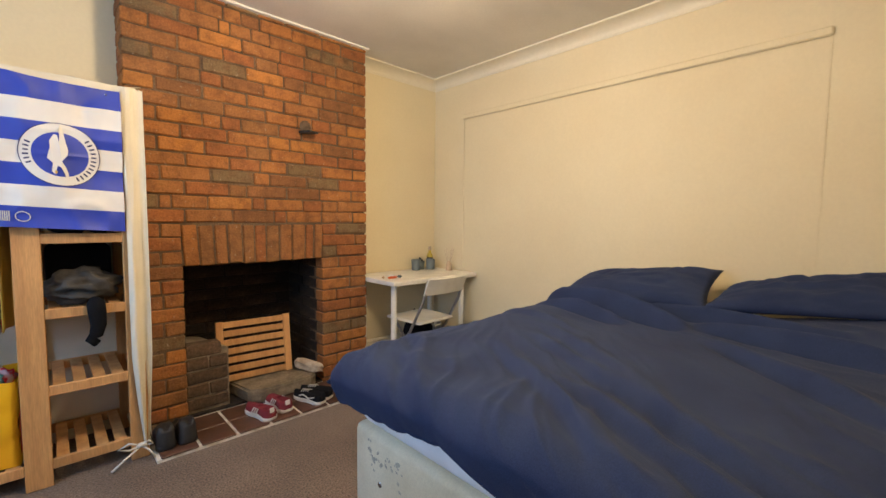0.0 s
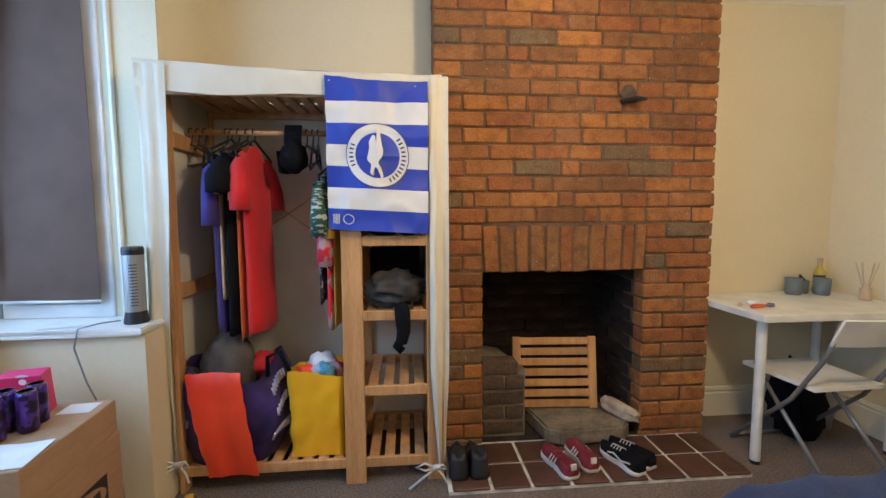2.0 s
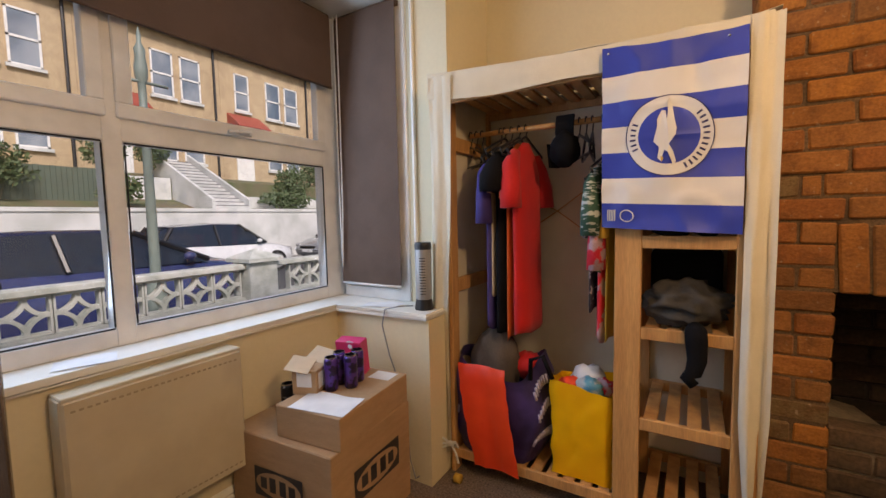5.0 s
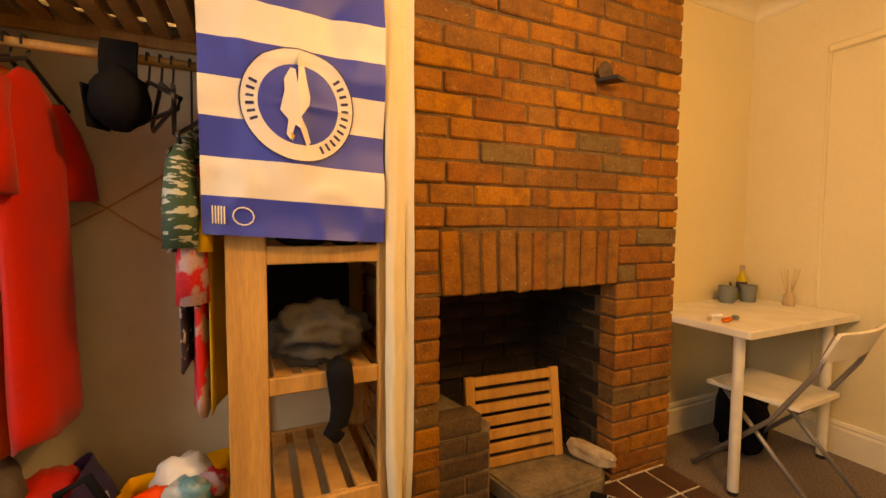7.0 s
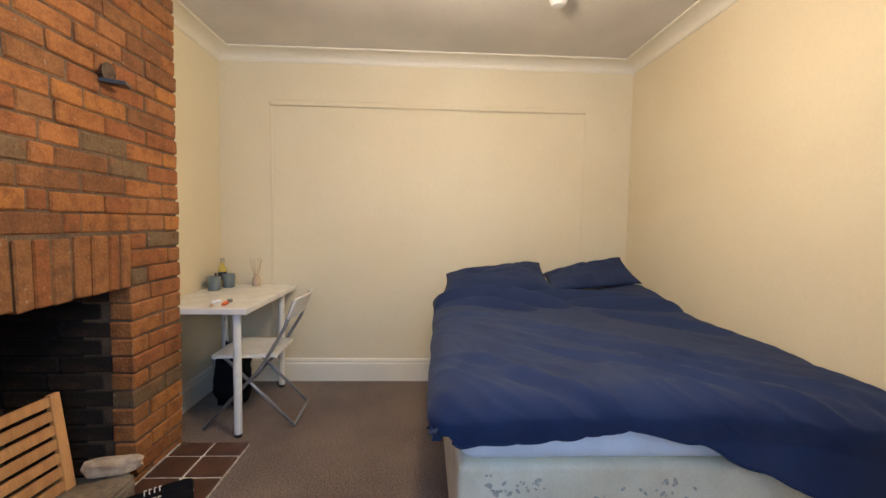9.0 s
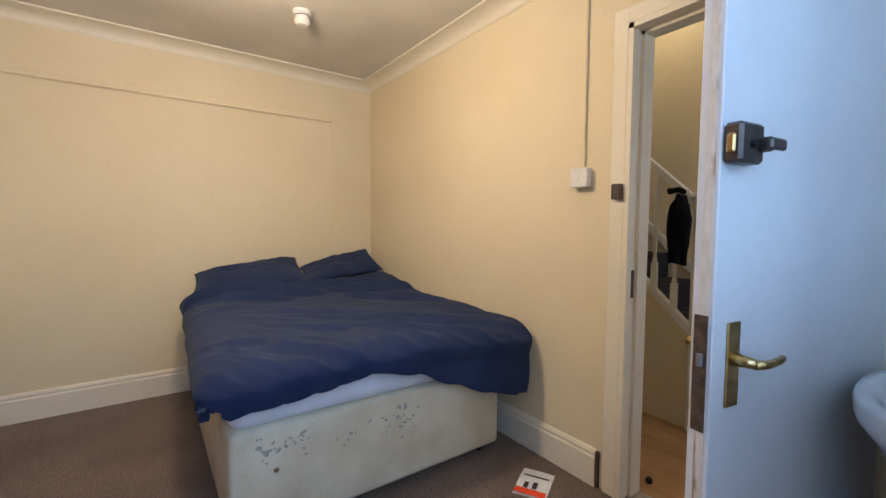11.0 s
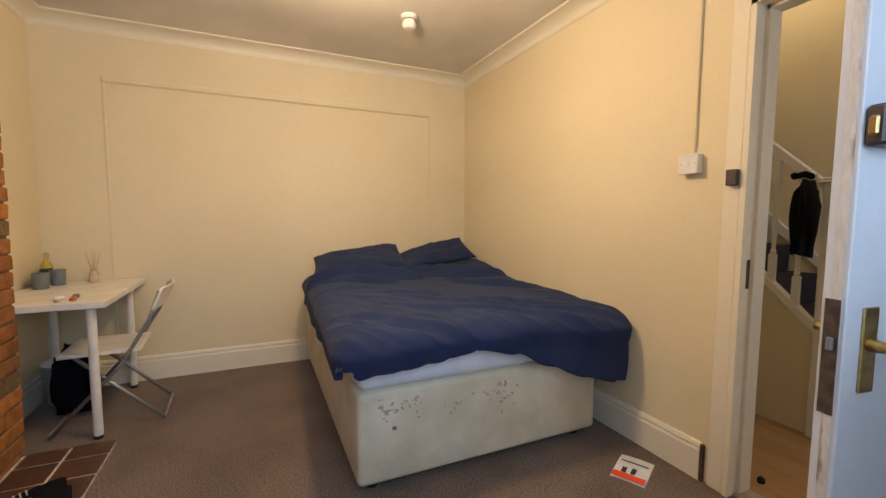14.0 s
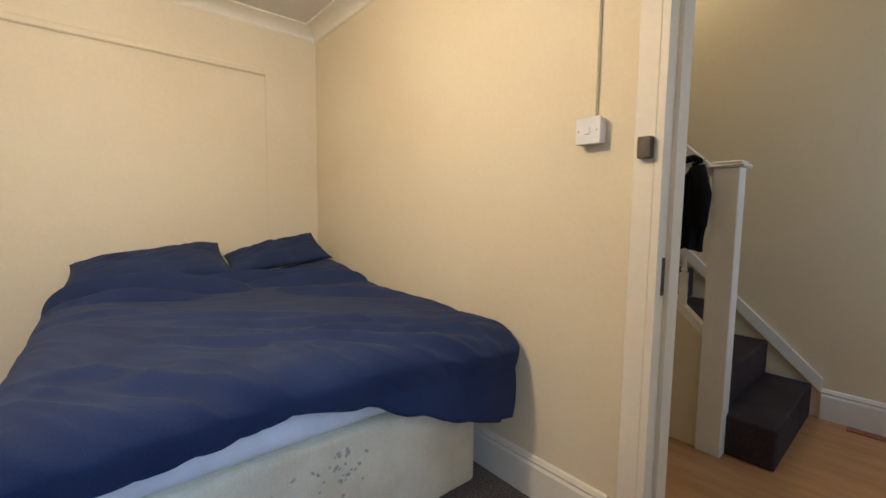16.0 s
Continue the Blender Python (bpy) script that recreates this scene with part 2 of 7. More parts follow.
# ---- more materials ----
M_TILE = mat("quarry_tile", (0.10, 0.045, 0.028), 0.5, c2=(0.07, 0.034, 0.022), scale=12, grain=0.15, gscale=90, bump=0.2, vary=0.15)
M_GROUT = mat("white_grout", (0.72, 0.69, 0.62), 0.9, c2=(0.42, 0.38, 0.32), scale=14, grain=0.1, bump=0.3)
M_STONE = mat("hearth_stone", (0.25, 0.20, 0.135), 0.85, c2=(0.13, 0.10, 0.068), scale=9, grain=0.2, gscale=60, bump=0.7)
M_PALESTONE = mat("pale_stone", (0.50, 0.42, 0.32), 0.9, c2=(0.32, 0.24, 0.17), scale=12, grain=0.15, gscale=50, bump=0.6)
M_BLACK = mat("black_cloth", (0.007, 0.007, 0.009), 0.9, scale=10, grain=0.2, bump=0.2, spec=0.15)
M_BLACKP = mat("black_plastic", (0.015, 0.015, 0.017), 0.35, bump=0)
M_LEATHER = mat("black_suede", (0.018, 0.018, 0.02), 0.6, c2=(0.03, 0.03, 0.032), scale=12, grain=0.2, bump=0.3)
M_WHITEP = mat("white_rubber", (0.72, 0.70, 0.66), 0.5, c2=(0.55, 0.52, 0.47), scale=20, bump=0.05)
M_SHOERED = mat("dark_red_suede", (0.20, 0.018, 0.03), 0.8, c2=(0.15, 0.012, 0.022), scale=15, grain=0.15, bump=0.3)
M_RED = mat("red_jersey", (0.66, 0.014, 0.014), 0.75, c2=(0.55, 0.015, 0.02), scale=6, grain=0.08, bump=0.2, sheen=0.1)
M_PURPLE = mat("purple_cotton", (0.055, 0.04, 0.22), 0.8, scale=6, grain=0.08, bump=0.2)
M_ORANGE = mat("orange_cotton", (0.62, 0.13, 0.03), 0.75, scale=6, grain=0.05, bump=0.2)
M_CREAMSHIRT = mat("cream_cotton", (0.62, 0.52, 0.38), 0.8, scale=6, grain=0.05, bump=0.2)
M_GREY = mat("grey_jersey", (0.060, 0.053, 0.045), 0.85, c2=(0.030, 0.027, 0.024), scale=8, grain=0.15, bump=0.3)
M_GREENPAT = mat("green_white_print", (0.02, 0.07, 0.045), 0.75, c2=(0.42, 0.45, 0.42), scale=22, grain=0.1, bump=0.2, patch=(0.54, 0.57), stretch=(1, 1, 3.5))
M_REDPAT = mat("red_floral_print", (0.62, 0.02, 0.04), 0.75, c2=(0.45, 0.30, 0.34), scale=18, grain=0.1, bump=0.2, patch=(0.50, 0.56))
M_DARKPAT = mat("dark_floral_print", (0.03, 0.03, 0.05), 0.75, c2=(0.40, 0.36, 0.40), scale=40, grain=0.1, bump=0.2, patch=(0.58, 0.61))
M_YELLOWC = mat("yellow_cotton", (0.62, 0.36, 0.04), 0.75, scale=6, bump=0.2)
M_YELLOW = mat("yellow_bag_plastic", (0.92, 0.50, 0.004), 0.42, c2=(0.84, 0.42, 0.004), scale=5, bump=0.05)
M_ORRED = mat("orange_red_bag_plastic", (0.88, 0.075, 0.018), 0.4, c2=(0.78, 0.05, 0.014), scale=5, bump=0.05)
M_BAGPUR = mat("purple_bag_plastic", (0.07, 0.045, 0.20), 0.4, c2=(0.02, 0.012, 0.06), scale=6, bump=0.1)
M_LETTER = mat("lilac_print", (0.52, 0.47, 0.62), 0.5, bump=0)
M_BLUEFILM = mat("blue_plastic_film", (0.08, 0.30, 0.45), 0.3, c2=(0.45, 0.5, 0.52), scale=18, bump=0.3, patch=(0.45, 0.55))
M_FLAGB = mat("royal_blue_polyester", (0.028, 0.055, 0.42), 0.45, c2=(0.022, 0.045, 0.36), scale=5, grain=0.05, gscale=500, bump=0.2)
M_FLAGW = mat("white_polyester", (0.74, 0.71, 0.66), 0.45, c2=(0.68, 0.65, 0.60), scale=5, grain=0.02, gscale=500, bump=0.2)
M_FLAGN = mat("navy_print", (0.02, 0.02, 0.10), 0.5, bump=0)
M_GOLD = mat("yellow_print", (0.65, 0.40, 0.05), 0.5, bump=0)
M_CHROME = mat("chrome", (0.55, 0.54, 0.53), 0.22, metal=1.0, bump=0)
M_STEELP = mat("grey_painted_steel", (0.30, 0.295, 0.30), 0.4, metal=0.5, bump=0)
M_BRASS = mat("worn_brass", (0.62, 0.46, 0.20), 0.28, metal=1.0, c2=(0.42, 0.30, 0.12), scale=30, bump=0.03)
M_BROWNMETAL = mat("dark_bronze_lacquer", (0.10, 0.085, 0.075), 0.4, metal=0.6, c2=(0.06, 0.05, 0.045), scale=30, bump=0.05)
M_RUST = mat("rusted_steel", (0.12, 0.085, 0.06), 0.7, metal=0.4, c2=(0.07, 0.045, 0.03), scale=40, bump=0.4)
M_PORC = mat("white_ceramic", (0.74, 0.75, 0.76), 0.12, bump=0, coat=0.4)
M_SILVERP = mat("silver_plastic", (0.42, 0.42, 0.42), 0.35, metal=0.5, bump=0)
M_POT = mat("blue_grey_ceramic", (0.14, 0.17, 0.18), 0.5, scale=12, bump=0.05)
M_OIL = mat("yellow_liquid", (0.55, 0.42, 0.06), 0.1, bump=0)
M_PAPER = mat("white_paper", (0.78, 0.79, 0.80), 0.7, bump=0.02)
M_CANP = mat("purple_can", (0.10, 0.045, 0.30), 0.3, metal=0.5, c2=(0.03, 0.02, 0.06), scale=30, bump=0, patch=(0.5, 0.53))
M_CANB = mat("black_can", (0.02, 0.02, 0.025), 0.3, metal=0.5, c2=(0.2, 0.2, 0.22), scale=40, bump=0, patch=(0.6, 0.63))
M_PINK = mat("pink_card", (0.62, 0.03, 0.14), 0.4, bump=0)
M_INK = mat("dark_print", (0.035, 0.03, 0.03), 0.6, bump=0)
M_CARDL = mat("pale_card", (0.55, 0.42, 0.28), 0.8, grain=0.03, gscale=50, bump=0.1)
M_CARPETST = mat("dark_stair_carpet", (0.055, 0.045, 0.05), 0.97, c2=(0.04, 0.033, 0.036), scale=4, grain=0.4, gscale=220, bump=0.8, spec=0.1)
M_DARKWOOD = mat("reddish_shelf_wood", (0.28, 0.10, 0.045), 0.45, grain=0.1, gscale=30, bump=0.03, stretch=(6, 0.6, 6))
M_MOULD = mat("grey_mark", (0.34, 0.33, 0.28), 0.9, c2=(0.44, 0.42, 0.33), scale=60, bump=0)
M_RUBBER = mat("black_rubber", (0.015, 0.015, 0.015), 0.8, bump=0)
M_RENDER = mat("white_render", (0.62, 0.63, 0.62), 0.85, c2=(0.45, 0.47, 0.45), scale=1.2, grain=0.05, gscale=30, bump=0.3)
M_SCREEN = mat("painted_concrete", (0.62, 0.64, 0.60), 0.85, c2=(0.42, 0.45, 0.40), scale=7, grain=0.08, gscale=60, bump=0.4)
M_HOUSE = mat("yellow_stock_brick", (0.48, 0.37, 0.23), 0.9, c2=(0.40, 0.30, 0.19), scale=2, grain=0.12, gscale=12, bump=0.4)
M_SLATE = mat("grey_slate", (0.16, 0.16, 0.17), 0.7, c2=(0.11, 0.11, 0.12), scale=3, grain=0.15, gscale=20, bump=0.4)
M_REDROOF = mat("red_tiles", (0.33, 0.07, 0.045), 0.8, grain=0.15, gscale=20, bump=0.4)
M_ASPHALT = mat("asphalt", (0.06, 0.06, 0.062), 0.6, c2=(0.045, 0.045, 0.047), scale=0.8, grain=0.2, gscale=60, bump=0.4)
M_PAVE = mat("paving", (0.24, 0.235, 0.22), 0.8, c2=(0.18, 0.175, 0.165), scale=1.5, grain=0.1, gscale=40, bump=0.3)
M_LEAF = mat("leaves", (0.095, 0.14, 0.055), 0.6, c2=(0.055, 0.09, 0.04), scale=6, bump=0)
M_EARTH = mat("planted_bank", (0.10, 0.12, 0.05), 0.95, c2=(0.16, 0.13, 0.08), scale=1.5, grain=0.3, gscale=15, bump=1.0)
M_GREENFENCE = mat("dull_green_fence", (0.09, 0.12, 0.09), 0.7, scale=3, bump=0.1)
M_CARBLUE = mat("dark_blue_car_paint", (0.035, 0.045, 0.135), 0.22, coat=1.0, bump=0)
M_CARWHITE = mat("white_car_paint", (0.72, 0.73, 0.74), 0.22, coat=1.0, bump=0)
M_CARSILVER = mat("silver_car_paint", (0.34, 0.36, 0.38), 0.3, metal=0.4, coat=1.0, bump=0)
M_CARGLASS = mat("tinted_car_glass", (0.022, 0.030, 0.045), 0.08, bump=0, spec=0.35)
M_REDLAMP = mat("red_lamp_lens", (0.5, 0.02, 0.02), 0.15, bump=0)
M_POSTGREEN = mat("grey_green_iron", (0.20, 0.25, 0.22), 0.5, scale=10, bump=0.1)

M_GLASS = bpy.data.materials.new("window_glass")
M_GLASS.use_nodes = True
_g = M_GLASS.node_tree
for _n in list(_g.nodes):
    if _n.type == "BSDF_PRINCIPLED":
        _g.nodes.remove(_n)
_mix, _tr, _gl, _fr, _pw, _ml = (_g.nodes.new(k) for k in ("ShaderNodeMixShader", "ShaderNodeBsdfTransparent", "ShaderNodeBsdfGlossy", "ShaderNodeLayerWeight", "ShaderNodeMath", "ShaderNodeMath"))
_gl.inputs["Roughness"].default_value = 0.02
_pw.operation, _ml.operation = "POWER", "MULTIPLY_ADD"
_pw.inputs[1].default_value, _ml.inputs[1].default_value, _ml.inputs[2].default_value = 5, 0.9, 0.03
_g.links.new(_fr.outputs["Facing"], _pw.inputs[0])
_g.links.new(_pw.outputs[0], _ml.inputs[0])
_g.links.new(_ml.outputs[0], _mix.inputs[0])
_g.links.new(_tr.outputs[0], _mix.inputs[1])
_g.links.new(_gl.outputs[0], _mix.inputs[2])
_g.links.new(_mix.outputs[0], [n for n in _g.nodes if n.type == "OUTPUT_MATERIAL"][0].inputs[0])

# ---- the plan ----
XE, YN, YS, ZC = 2.71, 2.93, -0.17, 2.46        # inner faces of the room and its ceiling
XP, YP = -0.81, 2.50                            # north pier: its east edge and south face
XF, XD, YD = -1.52, -1.36, 2.31                 # window plane, faces of the low walls under the sill
YB0, ZB = 0.28, 2.25                            # south end of the bay, its ceiling
XWS = -1.12                                     # west wall south of the bay
CX0, CX1, CY = 0.335, 1.80, 2.71                # chimney breast
FX0, FX1, FZ, LZ = 0.577, 1.43, 0.91, 1.15      # fireplace opening, top of its lintel
DX0, DX1, DH = -0.57, 0.222, 2.05               # door opening
SILL = 0.785
T = 0.12


def solid(name, m, *b, label="", bev=0.0):
    return boxp(name, m, None, *b, bev=bev, kind="structure", label=label)


solid("floor", M_CARPET, XD - 0.2, YS - 0.02, -0.12, XE + T, YN + T, 0, label="worn brown carpet on the bedroom floor")
solid("ceiling", M_CEIL, XF - 0.1, YS - T, ZC, XE + T, YN + 0.4, ZC + 0.1, label="off-white plaster ceiling")
solid("wall_east", M_WALL, XE, YS - T, 0, XE + T, YN + T, ZC)
bm = bmesh.new()
cbox(bm, XP, YN, 0, FX0 - 0.02, YN + T, ZC)
cbox(bm, FX1 + 0.02, YN, 0, XE, YN + T, ZC)
cbox(bm, FX0 - 0.02, YN, FZ + 0.02, FX1 + 0.02, YN + T, ZC)
part("wall_north", bm, M_WALL, kind="structure")
bm = bmesh.new()
cbox(bm, DX1, YS - T, 0, XE, YS, ZC)
cbox(bm, DX0, YS - T, DH, DX1, YS, ZC)
part("wall_south", bm, M_WALL, kind="structure")
# wall beside the open door: its dim light is put into a greyer colour
M_DIMWALL = mat("dimmed_wall_paint", (0.46, 0.44, 0.39), 0.75, c2=(0.42, 0.40, 0.35), scale=1.2, grain=0.02, gscale=60)
solid("wall_south", M_DIMWALL, XWS, YS - T, 0, DX0, YS, ZC)
bm = bmesh.new()
cbox(bm, -1.05, YP, 0, XP, YN + T, ZC)
part("wall_west", bm, M_WALL, kind="structure")
# same darkened colour, standing in for the dim light behind the door
solid("wall_west", M_DIMWALL, XWS - T, YS - T, 0, XWS, YB0, ZC)
solid("wall_bay", M_WALL, XF - 0.12, YB0, -0.35, XD, YD, SILL - 0.03)
solid("wall_bay", M_WALL, XF - 0.12, YD, -0.35, XP - 0.004, YP + 0.1, SILL - 0.03)
solid("wall_bay", M_WALL, XF - 0.12, YB0, ZB + 0.02, XF + 0.02, YP + 0.12, ZC)
solid("wall_bay", M_WALL, XF + 0.02, YP, ZB + 0.02, -1.05, YP + 0.12, ZC)
solid("wall_bay", M_WALL, XF - 0.12, YB0 - 0.12, -0.35, XWS - T, YB0, ZC)
solid("bay_ceiling", M_WHITE, XF + 0.02, YB0, ZB, XP - 0.0, YP, ZC, label="white boxed bay ceiling")


# coving and skirting from profiles
def run_profile(name, prof, a, b, inward, m, label="", cut0=0.0, cut1=0.0):
    """prof: (out from wall, height) outline, run along the wall foot from a to b; the ends mitred by cut."""
    a, b, inward = Vector(a), Vector(b), Vector(inward)
    d = (b - a).normalized()
    bm = bmesh.new()
    r0 = [bm.verts.new(a + d * (cut0 * o) + inward * o + Vector((0, 0, h))) for o, h in prof]
    r1 = [bm.verts.new(b - d * (cut1 * o) + inward * o + Vector((0, 0, h))) for o, h in prof]
    k = len(prof)
    bm.faces.new(r0)
    bm.faces.new(r1[::-1])
    for i in range(k):
        bm.faces.new((r0[i], r0[(i + 1) % k], r1[(i + 1) % k], r1[i]))
    return part(name, bm, m, label=label, kind="structure")


COVE = [(0, ZC - 0.075), (0.006, ZC - 0.075), (0.006, ZC - 0.068)] + [(0.105 - 0.095 * math.cos(a), ZC - 0.066 + 0.054 * math.sin(a)) for a in (i * math.pi / 14 for i in range(0, 8))] + [(0.113, ZC - 0.010), (0.113, ZC), (0, ZC)]
M_COVE = mat("cream_white_emulsion", (0.79, 0.745, 0.62), 0.6, c2=(0.76, 0.71, 0.57), scale=3, grain=0.02, gscale=40, bump=0.05)
run_profile("coving", COVE, (XE, YS, 0), (XE, YN, 0), (-1, 0, 0), M_COVE, cut0=1, cut1=1)
run_profile("coving", COVE, (CX1, YN, 0), (XE, YN, 0), (0, -1, 0), M_COVE, cut1=1)
run_profile("coving", COVE, (XWS, YS, 0), (XE, YS, 0), (0, 1, 0), M_COVE, cut0=1, cut1=1)
run_profile("coving", COVE, (XP, YN, 0), (CX0, YN, 0), (0, -1, 0), M_COVE)
SKIRT = [(0, 0), (0.018, 0), (0.018, 0.135), (0.012, 0.147), (0.016, 0.157), (0.010, 0.172), (0.0, 0.176)]
run_profile("skirting", SKIRT, (XE, YS, 0), (XE, YN, 0), (-1, 0, 0), M_COVE, cut0=1, cut1=1)
run_profile("skirting", SKIRT, (CX1, YN, 0), (XE, YN, 0), (0, -1, 0), M_COVE, cut1=1)
run_profile("skirting", SKIRT, (0.328, YS, 0), (XE, YS, 0), (0, 1, 0), M_COVE, cut1=1)
boxp("skirting", M_RUST, None, 0.313, YS, 0, 0.327, YS + 0.017, 0.17, kind="structure", label="broken bare end of the skirting")
# picture moulding outline of a blocked doorway on the east wall
solid("wall_moulding", M_WALL, XE - 0.02, 0.19, 2.072, XE, 2.56, 2.115, bev=0.008, label="cream painted ridge over a blocked opening")
solid("wall_moulding", M_WALL, XE - 0.008, 2.545, 0.18, XE, 2.56, 2.08, bev=0.002, label="thin cream painted vertical ridge")
solid("wall_moulding", M_WALL, XE - 0.0025, 0.19, 0.18, XE, 0.198, 2.08, bev=0.002, label="thin cream painted vertical ridge")
# where the brickwork meets the ceiling
solid("ceiling_bead", M_WHITE, CX0 - 0.02, CY - 0.03, ZC - 0.012, CX1 + 0.01, CY + 0.01, ZC + 0.001, label="white filler line over the brickwork")

# door frame and architrave
bm = bmesh.new()
for x0, x1 in ((DX1, DX1 + 0.07), (DX0 - 0.07, DX0)):
    cbox(bm, x0, YS, 0, x1, YS + 0.018, DH + 0.07, 0.005)
cbox(bm, DX0 - 0.07, YS, DH, DX1 + 0.07, YS + 0.016, DH + 0.07, 0.005)
part("architrave", bm, M_COVE, kind="structure", label="white gloss door architrave")
bm = bmesh.new()
cbox(bm, DX1 - 0.022, YS - T, 0, DX1 + 0.001, YS + 0.02, DH)
cbox(bm, DX0 - 0.001, YS - T, 0, DX0 + 0.022, YS + 0.02, DH)
cbox(bm, DX0, YS - T, DH - 0.022, DX1, YS + 0.02, DH + 0.001)
cbox(bm, DX1 - 0.036, YS - T, 0, DX1 - 0.022, YS - 0.045, DH)
cbox(bm, DX0 + 0.022, YS - T, 0, DX0 + 0.036, YS - 0.045, DH)
cbox(bm, DX0, YS - T, DH - 0.036, DX1, YS - 0.045, DH - 0.022)
part("door_frame", bm, M_COVE, kind="structure", label="white gloss door lining with a rebate")
solid("threshold", M_PALESTONE, DX0 + 0.022, YS - T, -0.1, DX1 - 0.022, YS - 0.02, 0.008, label="worn metal and wood threshold")

# window sills
bm = bmesh.new()
prism(bm, [(XF - 0.02, YB0), (-1.34, YB0), (-1.34, 2.285), (XP, 2.285), (XP, YP), (-1.05, YP), (-1.05, YP + 0.05), (XF - 0.02, YP + 0.05)], SILL - 0.03, SILL)
bmesh.ops.bevel(bm, geom=[e for e in bm.edges if abs(e.verts[0].co.z - e.verts[1].co.z) < 1e-6], offset=0.008, segments=2, affect="EDGES")
part("window_sill", bm, M_WHITE, kind="structure", label="white gloss painted deep window sill")

# the chimney breast behind its bricks, with the firebox through it
solid("chimney_core", M_MORTAR, CX0 + 0.012, CY + 0.008, 0, FX0 - 0.01, YN + 0.001, ZC, label="brown mortar behind the brickwork")
solid("chimney_core", M_MORTAR, FX1 + 0.01, CY + 0.008, 0, CX1 - 0.012, YN + 0.001, ZC, label="brown mortar behind the brickwork")
solid("chimney_core", M_MORTAR, FX0 - 0.01, CY + 0.008, FZ + 0.01, FX1 + 0.01, YN + 0.001, ZC, label="brown mortar behind the brickwork")
bm = bmesh.new()
cbox(bm, FX0 - 0.14, YN - 0.05, 0, FX0 - 0.011, 3.36, 1.5)
cbox(bm, FX1 + 0.011, YN - 0.05, 0, FX1 + 0.14, 3.36, 1.5)
cbox(bm, FX0 - 0.14, 3.30, 0, FX1 + 0.14, 3.42, 1.5)
cbox(bm, FX0 - 0.14, YN - 0.04, 1.5, FX1 + 0.14, 3.42, 1.55)
cbox(bm, FX0 - 0.14, CY + 0.01, -0.05, FX1 + 0.14, 3.42, 0.03)
part("firebox", bm, M_SOOT, kind="structure", label="soot-black open firebox")

# ---- window of the bay ----
ZT0, ZT1 = 1.475, 1.565


def frame_bars(bm, axis, c, spans, z0, z1, w=0.035, dep=0.03):
    """A sash ring in the plane axis = c over the span (a, b)."""
    a, b = spans
    def bx(p0, q0, p1, q1):
        if axis == "x":
            cbox(bm, c - dep, p0, q0, c + dep, p1, q1, 0.004)
        else:
            cbox(bm, p0, c - dep, q0, p1, c + dep, q1, 0.004)
    bx(a, z0, b, z0 + w)
    bx(a, z1 - w, b, z1)
    bx(a, z0 + w, a + w, z1 - w)
    bx(b - w, z0 + w, b, z1 - w)


window = tagged(new("window_1"), kind="structure")
bm = bmesh.new()
for y0, y1 in ((2.385, 2.53), (1.44, 1.50), (0.50, 0.56), (YB0, 0.33)):
    cbox(bm, XF - 0.045, y0, SILL, XF + 0.02, y1, ZB + 0.02, 0.004)
for z0, z1 in ((SILL, 0.845), (ZT0 + 0.0, ZT1 - 0.0), (2.21, ZB + 0.02)):
    cbox(bm, XF - 0.04, YB0, z0, XF + 0.017, 2.45, z1, 0.004)
part("window_frame", bm, M_UPVC, window, "white plastic window frame")
for i, (a, b) in enumerate(((1.50, 2.385), (0.56, 1.44), (0.33, 0.50))):
    bm = bmesh.new()
    frame_bars(bm, "x", XF + 0.012, (a - 0.015, b + 0.015), ZT1 - 0.012, 2.225, 0.05, 0.022)
    part("sash", bm, M_UPVC, window)
    boxp("pane", M_GLASS, window, XF - 0.006, a, 0.845, XF - 0.001, b, ZT0).visible_shadow = False
    boxp("pane", M_GLASS, window, XF + 0.010, a + 0.03, ZT1 + 0.03, XF + 0.015, b - 0.03, 2.19).visible_shadow = False
    bm = bmesh.new()
    frame_bars(bm, "x", XF + 0.021, (a, b), 0.845, ZT0, 0.006, 0.004)
    part("gasket", bm, M_RUBBER, window, "black rubber glazing gasket")
    bm = bmesh.new()
    cy = (a + b) / 2
    cbox(bm, XF + 0.034, cy - 0.03, ZT1 - 0.002, XF + 0.046, cy + 0.03, ZT1 + 0.020, 0.003)
    tube(bm, [(XF + 0.046, cy + 0.01, ZT1 + 0.009), (XF + 0.062, cy + 0.005, ZT1 + 0.008), (XF + 0.062, cy - 0.09, ZT1 - 0.002)], 0.007, 8)
    part("handle", bm, M_UPVC, window, flat=False)
window2 = tagged(new("window_2"), kind="structure")
bm = bmesh.new()
cbox(bm, -1.475, YP - 0.01, SILL, -1.05, YP + 0.06, 0.845, 0.004)
cbox(bm, -1.475, YP - 0.01, 2.21, -1.05, YP + 0.06, ZB + 0.02, 0.004)
cbox(bm, -1.095, YP - 0.012, SILL, -1.035, YP + 0.06, ZB + 0.02, 0.004)
part("window_frame", bm, M_UPVC, window2, "white plastic window frame")
boxp("pane", M_GLASS, window2, -1.475, YP + 0.02, 0.845, -1.095, YP + 0.025, 2.21).visible_shadow = False
bm = bmesh.new()
cbox(bm, -1.0, YP - 0.02, SILL, -0.985, YP, ZC - 0.01, 0.003)
part("window_trim", bm, M_WHITE, kind="structure")


